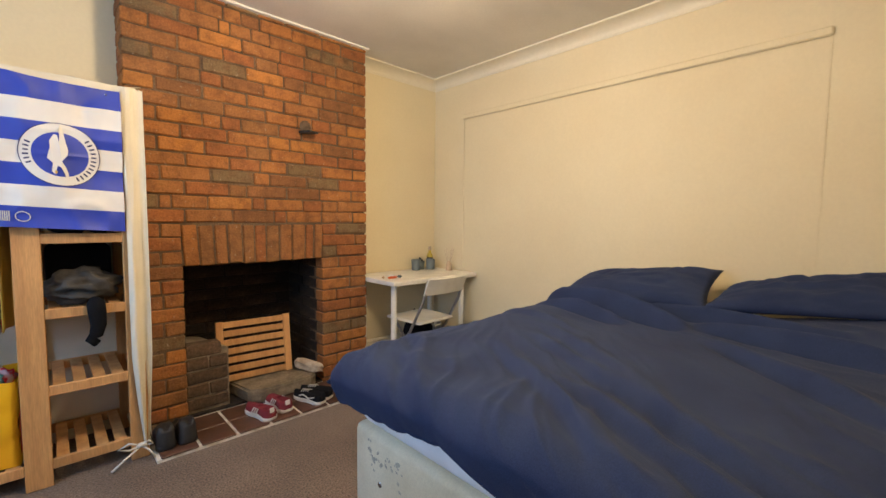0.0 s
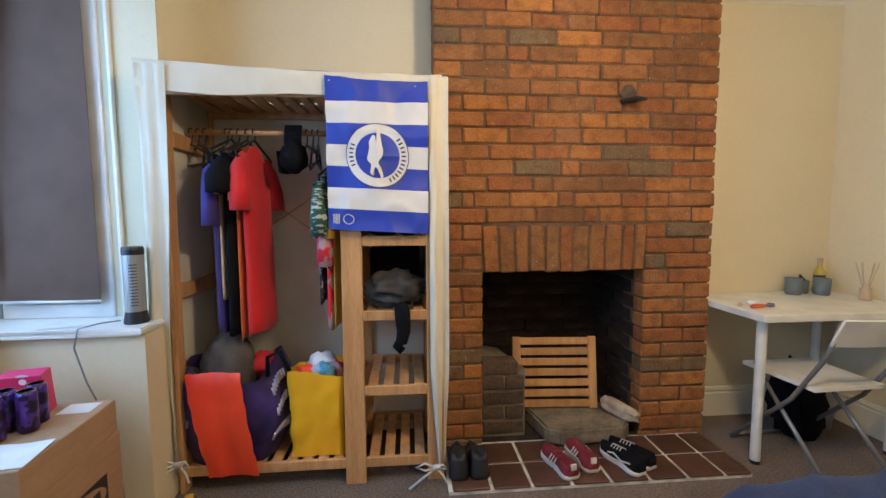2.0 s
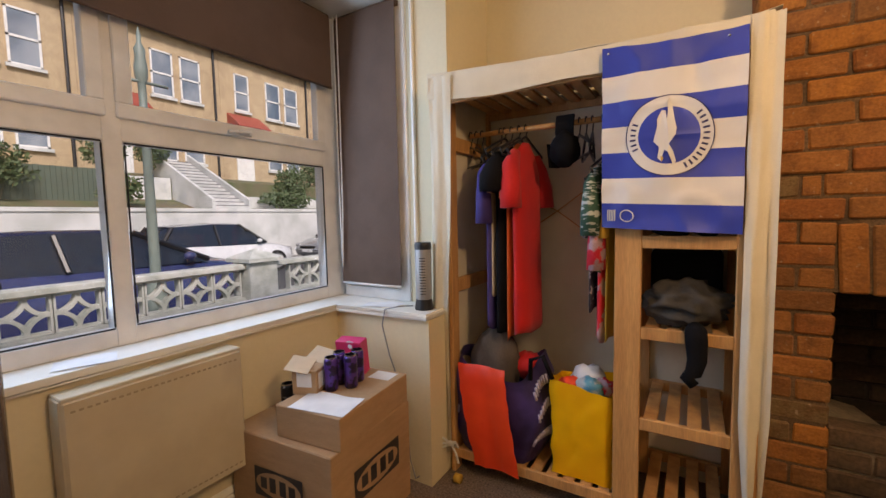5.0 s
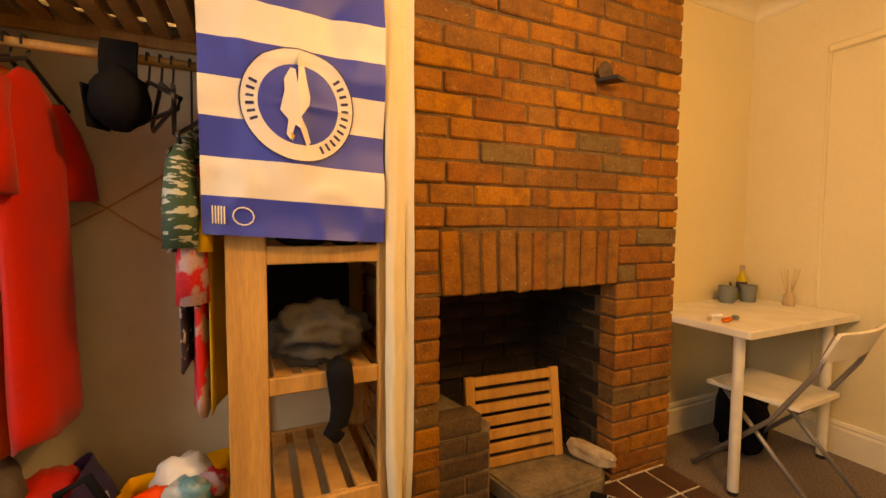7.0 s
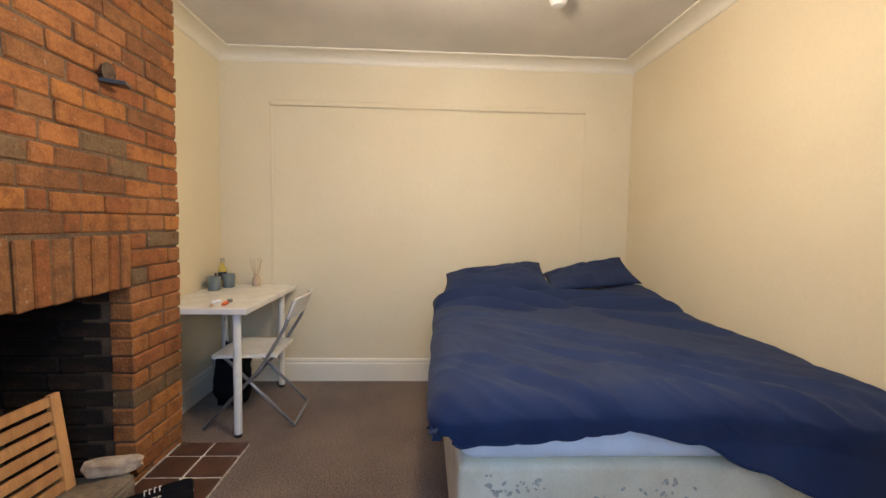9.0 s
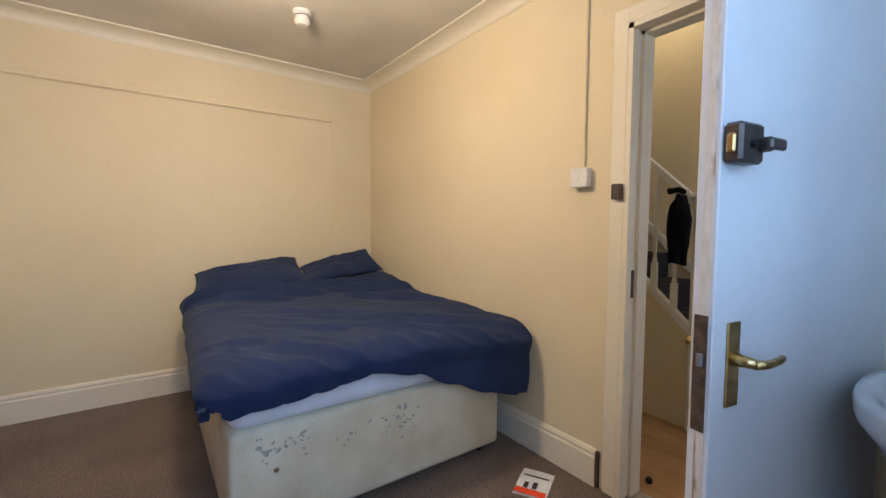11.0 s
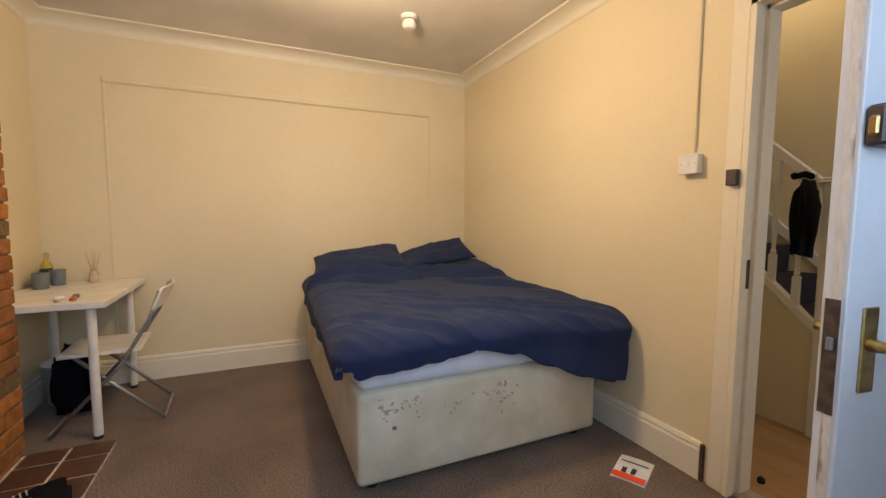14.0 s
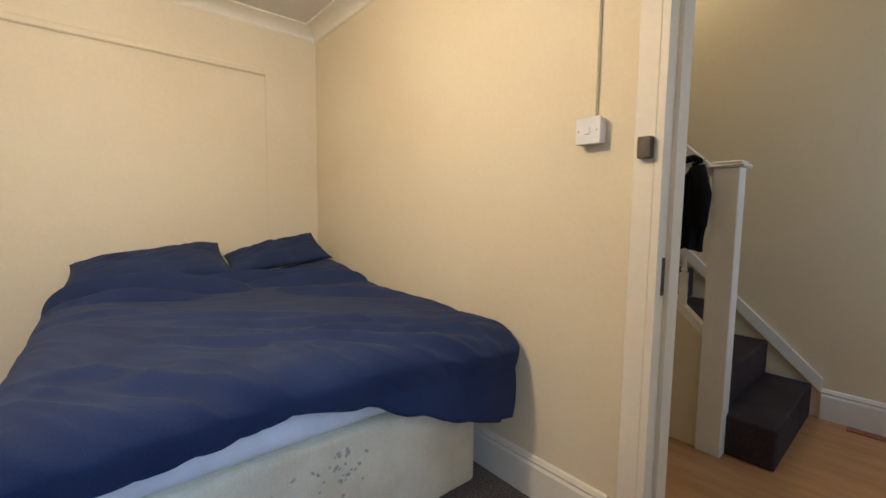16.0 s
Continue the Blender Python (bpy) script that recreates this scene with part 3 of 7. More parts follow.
def roller_blind(name, label, along, c, a, b, z0, z1):
    th = thing(name, label, "roller blind")
    bm = bmesh.new()
    if along == "y":
        fs = grid(bm, lambda u, v: Vector((c + 0.002 * math.sin(u * 9), a + u * (b - a), z0 + v * (z1 - z0))), 12, 6, 0.002)
    else:
        fs = grid(bm, lambda u, v: Vector((a + u * (b - a), c + 0.002 * math.sin(u * 7), z0 + v * (z1 - z0))), 10, 8, 0.002)
    part("fabric", bm, M_BLIND, th)
    bm = bmesh.new()
    p = (lambda s, z: (c - 0.001, s, z)) if along == "y" else (lambda s, z: (s, c + 0.001, z))
    tube(bm, [p(a, z0), p(b, z0)], 0.006, 8)
    part("bottom_bar", bm, M_UPVC if along == "x" else M_BLIND, th, flat=False)
    bm = bmesh.new()
    off = 0.022
    q = (lambda s: (c - off, s, z1)) if along == "y" else (lambda s: (s, c + off, z1))
    tube(bm, [q(a), q(b)], 0.02, 12)
    part("roller", bm, M_BLIND, th, flat=False)
    return th


roller_blind("roller_blind", "dark brown fabric roller blind half lowered over the wide window", "y", XF + 0.075, YB0 + 0.06, 2.415, 1.87, ZB - 0.03)
roller_blind("roller_blind", "dark brown fabric roller blind fully lowered over the side window", "x", YP - 0.045, -1.455, -1.065, 0.862, ZB - 0.03)
cord = thing("blind_cord", "white bead cord hanging beside the brown blinds", "cord")
bm = bmesh.new()
tube(bm, [(XF + 0.075, 2.44, ZB - 0.02), (XF + 0.08, 2.437, 1.8), (XF + 0.078, 2.44, 1.2), (XF + 0.085, 2.437, 0.95)], 0.0035, 6)
tube(bm, [(XF + 0.105, 2.437, ZB - 0.02), (XF + 0.10, 2.44, 1.7), (XF + 0.098, 2.437, 1.25), (XF + 0.085, 2.437, 0.95)], 0.0035, 6)
part("cord", bm, M_UPVC, cord, flat=False)

# ---- hall ----
HY = -2.0
solid("hall_floor", M_OAK, -1.6, HY - 0.1, -0.12, 3.4, YS - T + 0.03, 0.0, label="orange oak laminate hall floor")
solid("hall_wall", M_WALL, -1.6, HY - 0.1, 0, 3.4, HY, 3.6)
solid("hall_wall", M_WALL, -1.7, HY, 0, -1.6, YS - T, 3.6)
solid("hall_wall", M_WALL, 3.3, HY, 0, 3.4, YS - T, 3.6)
solid("hall_wall", M_WALL, -1.6, YS - T - 0.001, ZC, 3.4, YS - T + 0.1, 3.6)
solid("hall_ceiling", M_CEIL, -1.7, HY - 0.1, 3.6, 3.4, YS - T + 0.1, 3.7)
run_profile("skirting", SKIRT, (-1.6, HY, 0), (0.0, HY, 0), (0, 1, 0), M_WHITE)
stairs = tagged(new("stairs"), kind="structure")
RISE, GO, SX, SY = 0.2, 0.215, 0.04, -1.13
for i in range(12):
    x0 = SX + i * GO
    y1 = SY if i > 0 else SY + 0.0
    bm = bmesh.new()
    cbox(bm, x0 + 0.001 * i, HY + 0.03, i * RISE + 0.0005, x0 + GO + 0.02, y1, (i + 1) * RISE, 0.012, seg=2)
    part("step", bm, M_CARPETST, stairs, "step covered in dark brown carpet")
bm = bmesh.new()
s = RISE / GO
X1 = 2.6
prism(bm, [(0.33, 0.0), (X1, 0.0), (X1, 0.555 + (X1 - 0.33) * s), (0.33, 0.555)], 0, 0.03, pose(0, SY + 0.03, 0, 90, 0, 0))
part("spandrel", bm, M_WALL, stairs, "cream painted panel under the stairs")
bm = bmesh.new()
prism(bm, [(0.33, 0.55), (X1, 0.55 + (X1 - 0.33) * s), (X1, 0.60 + (X1 - 0.33) * s), (0.33, 0.60)], 0, 0.05, pose(0, SY + 0.04, 0, 90, 0, 0))
part("string", bm, M_WHITE, stairs)
bm = bmesh.new()
prism(bm, [(0.33, 1.31), (X1, 1.31 + (X1 - 0.33) * s), (X1, 1.365 + (X1 - 0.33) * s), (0.33, 1.365)], 0, 0.05, pose(0, SY + 0.04, 0, 90, 0, 0))
part("handrail", bm, M_WHITE, stairs, "cream painted handrail")
for i in range(8):
    x = 0.455 + i * 0.125
    z0, z1 = 0.59 + (x - 0.33) * s, 1.32 + (x - 0.33) * s
    bm = bmesh.new()
    h = z1 - z0
    cbox(bm, x - 0.016, SY - 0.001, z0 - 0.02, x + 0.016, SY + 0.031, z0 + 0.16)
    cbox(bm, x - 0.016, SY - 0.001, z1 - 0.16, x + 0.016, SY + 0.031, z1 + 0.02)
    lathe(bm, [(0.011, 0), (0.016, 0.015), (0.010, 0.03), (0.015, 0.2), (0.010, h - 0.36), (0.016, h - 0.34), (0.011, h - 0.32)], 10, (x, SY + 0.015, z0 + 0.16))
    part("baluster", bm, M_WHITE, stairs, flat=True)
bm = bmesh.new()
cbox(bm, 0.235, SY - 0.03, 0, 0.345, SY + 0.06, 1.375, 0.004)
part("newel_post", bm, M_WHITE, stairs)
bm = bmesh.new()
cbox(bm, 0.215, SY - 0.05, 1.375, 0.365, SY + 0.08, 1.39, 0.005)
cbox(bm, 0.228, SY - 0.037, 1.39, 0.352, SY + 0.067, 1.405, 0.006)
part("newel_cap", bm, M_WHITE, stairs)
bm = bmesh.new()
prism(bm, [(0.0, 0.15), (X1, 0.15 + X1 * s), (X1, 0.235 + X1 * s), (0.0, 0.235)], 0, 0.02, pose(0, HY + 0.02, 0, 90, 0, 0))
part("wall_string", bm, M_WHITE, stairs, "white gloss wall string above the steps")
M_RAD = mat("cream_radiator_enamel", (0.58, 0.51, 0.37), 0.4, c2=(0.50, 0.43, 0.31), scale=5, bump=0.03)
# ---- things in the room ----
rng = random.Random(7)


def blob(bm, c, r, nu=16, nv=10, rough=0.15, seed=0, freq=3.0, m=None, squash=1.0):
    """A soft crumpled closed form."""
    c = Vector(c)
    rows = []
    for j in range(nv + 1):
        th = math.pi * j / nv
        row = []
        for i in range(nu):
            ph = 2 * math.pi * i / nu
            d = Vector((math.sin(th) * math.cos(ph), math.sin(th) * math.sin(ph), math.cos(th)))
            d = Vector([math.copysign(abs(v) ** squash, v) for v in d])
            k = 1 + rough * noise.noise(d * freq + Vector((seed, seed * 2.1, 0)))
            row.append(bm.verts.new(c + Vector((d.x * r[0], d.y * r[1], d.z * r[2])) * k))
        rows.append(row)
    for j in range(nv):
        for i in range(nu):
            a, b, cc, d = rows[j][i], rows[j][(i + 1) % nu], rows[j + 1][(i + 1) % nu], rows[j + 1][i]
            bm.faces.new((a, b, cc, d))
    bmesh.ops.remove_doubles(bm, verts=rows[0] + rows[-1], dist=1e-5)
    if m is not None:
        bmesh.ops.transform(bm, matrix=m, verts=[v for row in rows for v in row if v.is_valid])


# -- bed --
bed = thing("divan_bed", "stained beige double divan with a white mattress by the wall", "bed")
BX0, BX1, BY0, BY1 = 0.815, 2.685, -0.01, 1.29
bm = bmesh.new()
cbox(bm, BX0, BY0, 0.045, BX1, BY1, 0.455, 0.025, seg=3)
part("base", bm, M_DIVAN, bed, flat=False)
for x in (BX0 + 0.08, 1.7, BX1 - 0.08):
    for y in (BY0 + 0.08, BY1 - 0.08):
        bm = bmesh.new()
        lathe(bm, [(0.022, 0.0), (0.025, 0.01), (0.022, 0.05)], 12, (x, y, 0))
        part("castor", bm, M_RUBBER, bed)
bm = bmesh.new()
cbox(bm, BX0 + 0.006, BY0 + 0.01, 0.452, BX1, BY1 - 0.0, 0.64, 0.06, seg=4)
for v in bm.verts:
    v.co += Vector((0, 0, 0.008 * noise.noise(v.co * 3)))
part("mattress", bm, M_SHEET, bed, "mattress in a pale blue-white sheet", flat=False)
bm = bmesh.new()
for k in range(70):
    cl = rng.choice(((1.16, 0.37), (1.05, 0.38), (0.86, 0.34), (0.70, 0.33), (0.55, 0.31), (0.60, 0.37)))
    y, z = cl[0] + rng.gauss(0, 0.035), cl[1] + rng.gauss(0, 0.022)
    z = min(z, 0.42)
    lathe(bm, [(0.003 + rng.random() * 0.005, 0), (0.002, 0.0006)], 8, (0, 0, 0), pose(BX0 - 0.0004, y, z, 0, -90, 0) @ pose(0, 0, 0, 0, 0, rng.uniform(0, 180)) @ Matrix.Diagonal((1.7 if rng.random() < 0.5 else 0.9, 1, 1, 1)))
part("mould_stain", bm, M_MOULD, bed, "small grey leaf-shaped stains", kind="stuff")
bm = bmesh.new()
lathe(bm, [(0.0, 0.004), (0.008, 0.003), (0.011, 0.0)], 12, m=pose(BX0, 1.13, 0.285, 0, -90, 0))
part("vent_eyelet", bm, M_CHROME, bed)

duvet = thing("duvet", "crumpled navy blue cotton duvet hanging over the foot of the bed", "duvet")
TOPX, EX, EYN, EYS = 0.70, 0.835, 1.30, -0.09


def hem(y):
    pts = [(-0.2, 0.45), (-0.05, 0.455), (0.15, 0.41), (0.35, 0.335), (0.55, 0.25), (0.74, 0.20), (0.96, 0.225), (1.15, 0.235), (1.32, 0.235), (1.6, 0.22)]
    for (a, da), (b, db) in zip(pts, pts[1:]):
        if y <= b:
            k = max(0, min(1, (y - a) / (b - a)))
            k = k * k * (3 - 2 * k)
            return da + (db - da) * k
    return pts[-1][1]


FOLDS = ((2.16, 1.32, 2.02, 0.62, 0.060, 0.045), (2.24, 1.10, 2.14, 0.15, 0.035, 0.04), (2.02, 1.25, 1.92, 0.80, 0.026, 0.035), (2.05, 0.45, 1.95, -0.10, 0.030, 0.04), (1.85, 0.35, 1.5, -0.05, 0.020, 0.04), (1.62, 1.00, 1.12, 0.25, 0.022, 0.045), (1.42, 0.85, 0.98, 0.05, 0.026, 0.04), (1.25, 0.95, 0.86, 0.35, 0.022, 0.035), (1.12, 0.60, 0.80, -0.05, 0.024, 0.035), (0.98, 1.20, 0.70, 0.80, 0.020, 0.035), (1.10, 1.25, 0.84, 1.0, 0.018, 0.04), (0.86, 0.35, 0.62, 0.05, 0.018, 0.03), (1.75, 1.30, 1.62, 0.85, 0.014, 0.04))


def duvet_at(u, v):
    b = -0.18 + v * (1.56 + 0.18)
    a0 = EX - hem(min(max(b, EYS), 1.30))
    a = a0 + u * (2.42 - a0)
    ox, oy = max(0.0, EX - a), 0.0
    sy = 0
    EYN = 1.29 - 0.05 * max(0, min(1, (a - 0.9) / 1.3))
    if b > EYN:
        oy, sy = b - EYN, 1
    elif b < EYS:
        oy, sy = EYS - b, -1
    d = math.hypot(ox, oy)
    most = 0.235 if sy >= 0 else 0.31
    if ox > 0 and oy > 0 and d > 0.12:
        d2 = 0.12 + (most - 0.12) * (1 - math.exp(-(d - 0.12) / (most - 0.12)))
        k = min(1, 2.5 * min(ox, oy) / max(ox, oy))
        d2 = d + (d2 - d) * k
        ox, oy, d = ox * d2 / d, oy * d2 / d, d2
    R = 0.12
    h = R * (1 - math.exp(-d / R)) if d > 0 else 0
    down = d - h * 0.85
    x = (a if ox == 0 else EX) - (h * ox / d if d > 0 else 0)
    y = min(max(b, EYS), EYN) + (sy * h * oy / d if d > 0 else 0)
    if sy < 0:
        y = max(y, YS + 0.035)
    hx = (x - EX) / 1.65
    z = TOPX + 0.035 * hx + 0.012 * math.sin(2.2 * y) - down
    # puff at the north edge and broad undulation
    z += 0.012 * math.exp(-((y - 1.15) / 0.25) ** 2) * math.exp(-((x - 1.9) / 0.9) ** 2)
    # it climbs towards the pillows, most beside the wall
    up = max(0.0, min(1.0, (a - 1.7) / 0.6))
    up = up * up * (3 - 2 * up)
    z += up * (0.012 * max(0.0, min(1.0, (1.25 - b) / 0.3)) + 0.075 * math.exp(-((b + 0.12) / 0.28) ** 2))
    p = Vector((a * 1.1, b * 1.1, 0))
    z += 0.022 * noise.noise(p * 2.0 + Vector((3, 1, 0)))
    q = 0.62 * a - 0.78 * b
    for (a1, b1, a2, b2, hh, ww) in FOLDS:
        dx_, dy_ = a2 - a1, b2 - b1
        ll = math.hypot(dx_, dy_)
        tt = ((a - a1) * dx_ + (b - b1) * dy_) / ll / ll
        if -0.15 < tt < 1.15:
            s_ = ((a - a1) * dy_ - (b - b1) * dx_) / ll + 0.05 * math.sin(tt * 3.1) * ww * 12 + 0.02 * noise.noise(Vector((tt * 3, hh * 99, 1)))
            tp = max(0.0, math.sin(math.pi * (tt + 0.15) / 1.3)) ** 0.7
            ww *= 0.82
            z += (1.6 if a1 > 1.8 else 0.75) * hh * tp * (math.exp(-(s_ / ww) ** 2) - 0.8 * math.exp(-((s_ - 1.7 * ww) / ww) ** 2))
    wq = q + 0.10 * noise.noise(Vector((a * 2.5, b * 2.5, 4)))
    near = math.exp(-((a - 0.95) / 0.5) ** 2)
    for fr, am, pw, sd in ((2.4, 0.010, 1.4, 2.0), (4.6, 0.014, 1.5, 9.0), (8.5, 0.013, 1.5, 4.0), (14.0, 0.006, 1.4, 6.0)):
        f = 1 - abs(noise.noise(Vector((wq * fr, (b + a) * 0.9, sd)))) * 4.5
        z += am * max(0, f) ** pw * 0.42 * (0.3 + 1.25 * near) * (0.55 + 0.9 * max(0, noise.noise(p * 1.6 + Vector((sd, 7, 2))) + 0.4))
    f = 1 - abs(noise.noise(Vector(((a - 0.3 * b + 0.1 * noise.noise(p * 3)) * 5.5, b * 1.2, 5.0)))) * 4
    z += 0.006 * max(0, f) ** 1.5 * (0.5 + math.exp(-((a - 2.3) / 0.3) ** 2))
    if d > 0.02:
        w = min(1, (d - 0.02) / 0.2)
        x -= 0.022 * w * noise.noise(Vector((b * 5.5, 0, 3))) * (1 if ox > 0 else 0)
        # the filling bulges over the edge and the hem tucks back under it
        belly = math.sin(math.pi * min(1, d / 0.24)) * 0.018 - 0.022 * max(0, min(1, (d - 0.15) / 0.1))
        if ox > 0:
            x -= belly * ox / d
        if oy > 0 and sy > 0:
            y += belly * oy / d
        if oy > 0:
            y += sy * 0.018 * w * noise.noise(Vector((a * 5, 0, 8)))
    x -= 0.05 * min(1, d / 0.15) * math.exp(-((y + 0.05) / 0.2) ** 2) * (ox > 0)
    if sy < 0:
        y = max(y, YS + 0.03)
    return Vector((x, y, z))


bm = bmesh.new()
grid(bm, duvet_at, 190, 160, 0.03)
part("cover", bm, M_NAVY, duvet, flat=False)
bm = bmesh.new()
tube(bm, [duvet_at(0, i / 90) - Vector((-0.010, 0, 0.006)) for i in range(8, 80)], 0.008, 6)
part("hem", bm, M_NAVY, duvet, "folded navy hem along the foot", flat=False)


def pillow(bl, br, tr, tl, fat, label, seed):
    """A soft pillow spread between its four corners, its sides drawn in and its case creased."""
    bl, br, tr, tl = (Vector(p) for p in (bl, br, tr, tl))
    mid = (bl + br + tr + tl) / 4
    th = thing("pillow", label, "pillow", Matrix.Translation((mid.x, mid.y, mid.z)), "navy pillows")
    out = (br - tl).cross(tr - bl).normalized()
    out = -out if out.z < 0 else out
    bm = bmesh.new()
    n = 30
    for sgn in (1, -1):
        vs = []
        for j in range(n + 1):
            row = []
            for i in range(n + 1):
                u, v = 2 * i / n - 1, 2 * j / n - 1
                su, sv = u * (1 - 0.07 * (1 - v * v)), v * (1 - 0.08 * (1 - u * u))
                a, c = (su + 1) / 2, (sv + 1) / 2
                p = (bl * (1 - a) + br * a) * (1 - c) + (tl * (1 - a) + tr * a) * c
                e = max(0.0, (1 - abs(u) ** 2.8) * (1 - abs(v) ** 2.8))
                h = fat * e ** 0.5
                h += (0.014 * noise.noise(Vector((u * 1.8, v * 1.8, seed))) + 0.007 * noise.noise(Vector((u * 5, v * 3, seed + 2)))) * min(1, e * 4)
                h -= 0.012 * max(0, 1 - abs(noise.noise(Vector((u * 2.4 + v, v * 2.4 - u, seed + 5)))) * 6) * min(1, e * 3)
                if sgn < 0:
                    h = fat * 0.5 * e ** 0.5
                row.append(bm.verts.new(p - mid + out * (sgn * h)))
            vs.append(row)
        for j in range(n):
            for i in range(n):
                f = (vs[j][i], vs[j][i + 1], vs[j + 1][i + 1], vs[j + 1][i])
                bm.faces.new(f if sgn > 0 else f[::-1])
    bmesh.ops.remove_doubles(bm, verts=bm.verts, dist=1e-4)
    part("case", bm, M_NAVY, th, flat=False)
    return th


pillow((2.16, 1.31, 0.745), (2.22, 0.52, 0.785), (2.60, 0.545, 0.945), (2.50, 1.25, 0.865), 0.075, "flattened navy blue pillow sagging against the wall", 1)
pillow((2.24, 0.58, 0.78), (2.36, -0.125, 0.83), (2.635, -0.085, 0.995), (2.60, 0.52, 0.86), 0.065, "navy blue pillow with a raised corner against the wall", 9)

# -- desk --
desk = thing("desk", "white laminate desk on round white legs beside the brick chimney", "desk")
boxp("tabletop", M_DESK, desk, 1.808, 2.37, 0.711, 2.70, 2.925, 0.745, 0.003)
for x, y in ((1.865, 2.445), (2.585, 2.445), (1.865, 2.85), (2.585, 2.85)):
    bm = bmesh.new()
    lathe(bm, [(0.022, 0.02), (0.022, 0.70), (0.035, 0.703), (0.035, 0.711)], 20, (x, y, 0))
    leg = part("leg", bm, M_DESK, desk, flat=True)
    bm = bmesh.new()
    lathe(bm, [(0.019, 0.0), (0.022, 0.004), (0.021, 0.02)], 16, (x, y, 0))
    part("foot", bm, M_BLACKP, leg)


def pot(x, y, r, h, inner):
    th = thing("pot", "blue-grey ceramic pot on the white desk", "pot", Matrix.Translation((x, y, 0.7455)), "pots on the desk")
    bm = bmesh.new()
    lathe(bm, [(r * 0.85, 0), (r * 0.9, 0.004), (r, h), (r - 0.004, h), (r * 0.84, 0.01), (0.0, 0.01)], 24)
    part("body", bm, M_POT, th, flat=False)
    return th


pot(2.40, 2.83, 0.042, 0.095, 0)
pot(2.48, 2.86, 0.036, 0.075, 0)
pot(2.545, 2.80, 0.042, 0.095, 0)
for dx, dz in ((0, 0.10), (0.015, 0.085), (-0.012, 0.11)):
    th = thing("makeup_brush", "small black cosmetic item in a grey pot", "brush")
    bm = bmesh.new()
    tube(bm, [(2.48 + dx * 0.5, 2.86, 0.75), (2.48 + dx * 2, 2.86 + dx, 0.7455 + dz)], [0.004, 0.006], 8)
    part("stem", bm, M_BLACKP, th, flat=False)
th = thing("oil_bottle", "clear bottle of yellow liquid with a black label on the desk", "bottle", Matrix.Translation((2.60, 2.87, 0.7455)) @ Matrix.Diagonal((1, 1, 1.22, 1)))
bm = bmesh.new()
lathe(bm, [(0.026, 0), (0.028, 0.004), (0.028, 0.10), (0.012, 0.125), (0.012, 0.14)], 20)
part("body", bm, M_OIL, th, flat=False)
bm = bmesh.new()
lathe(bm, [(0.0285, 0.04), (0.0285, 0.085)], 20)
part("label", bm, M_INK, th)
bm = bmesh.new()
lathe(bm, [(0.014, 0.139), (0.014, 0.165), (0.0, 0.165)], 16)
part("cap", bm, M_PALESTONE, th)
th = thing("reed_diffuser", "glass reed diffuser with pale sticks on the desk", "diffuser", Matrix.Translation((2.625, 2.64, 0.7455)))
bm = bmesh.new()
lathe(bm, [(0.026, 0), (0.028, 0.005), (0.024, 0.06), (0.013, 0.07), (0.013, 0.085), (0.009, 0.085), (0.009, 0.07)], 20)
part("bottle", bm, M_CARDL, th, flat=False)
for k in range(6):
    a = k * 1.1
    bm = bmesh.new()
    tube(bm, [(0, 0, 0.02), (0.045 * math.cos(a), 0.045 * math.sin(a), 0.20)], 0.0018, 6)
    part("reed", bm, M_CARDL, th)
for nm, lb, mt, x, y, sx, sy, sz, rz in (("hairbrush", "orange plastic item lying on the desk", M_ORANGE, 1.915, 2.53, 0.10, 0.028, 0.018, 12), ("tube", "white crumpled packet on the desk", M_PAPER, 1.95, 2.60, 0.06, 0.03, 0.022, -20), ("tin", "small grey-green tin on the desk", M_POT, 1.99, 2.54, 0.035, 0.03, 0.02, 5), ("packet", "pale pink small packet on the desk", M_CARDL, 1.865, 2.58, 0.03, 0.02, 0.015, 40)):
    th = thing(nm, lb, "desk item", pose(x, y, 0.7455, 0, 0, rz))
    bm = bmesh.new()
    blob(bm, (0, 0, sz * 0.5), (sx / 2, sy / 2, sz / 2), 12, 6, 0.2, seed=sx * 90, squash=0.7)
    for v in bm.verts:
        v.co.z = max(v.co.z, 0)
    part("body", bm, mt, th, flat=False)

# -- folding chair --
chair = thing("folding_chair", "white folding chair with grey steel legs tucked at the desk", "chair", pose(2.13, 2.44, 0, 0, 0, 182))
# its front faces +y in its own space after the turn: local -y is towards the desk
W = 0.19


def crn(pts):
    return [Vector(p) for p in pts]


bm = bmesh.new()
fs = grid(bm, lambda u, v: Vector(((u - 0.5) * (0.38 - 0.03 * v), -0.19 + v * 0.36, 0.445 - 0.008 * math.sin(math.pi * u) * math.sin(math.pi * v))), 10, 8, 0.018)
part("seat", bm, M_DESK, chair, flat=False)
bm = bmesh.new()
fs = grid(bm, lambda u, v: Vector(((u - 0.5) * 0.40, 0.235 + 0.05 * (v) + 0.025 * math.sin(math.pi * u), 0.66 + v * 0.12)), 10, 4, 0.012)
part("backrest", bm, M_DESK, chair, flat=False)
for s_ in (-1, 1):
    bm = bmesh.new()
    tube(bm, [(s_ * W, -0.24, 0.01), (s_ * W, 0.08, 0.36), (s_ * W, 0.22, 0.60), (s_ * W, 0.275, 0.76)], 0.010, 10)
    part("leg", bm, M_STEELP, chair, flat=False)
    bm = bmesh.new()
    tube(bm, [(s_ * (W - 0.024), 0.27, 0.01), (s_ * (W - 0.024), -0.13, 0.43)], 0.010, 10)
    part("leg", bm, M_STEELP, chair, flat=False)
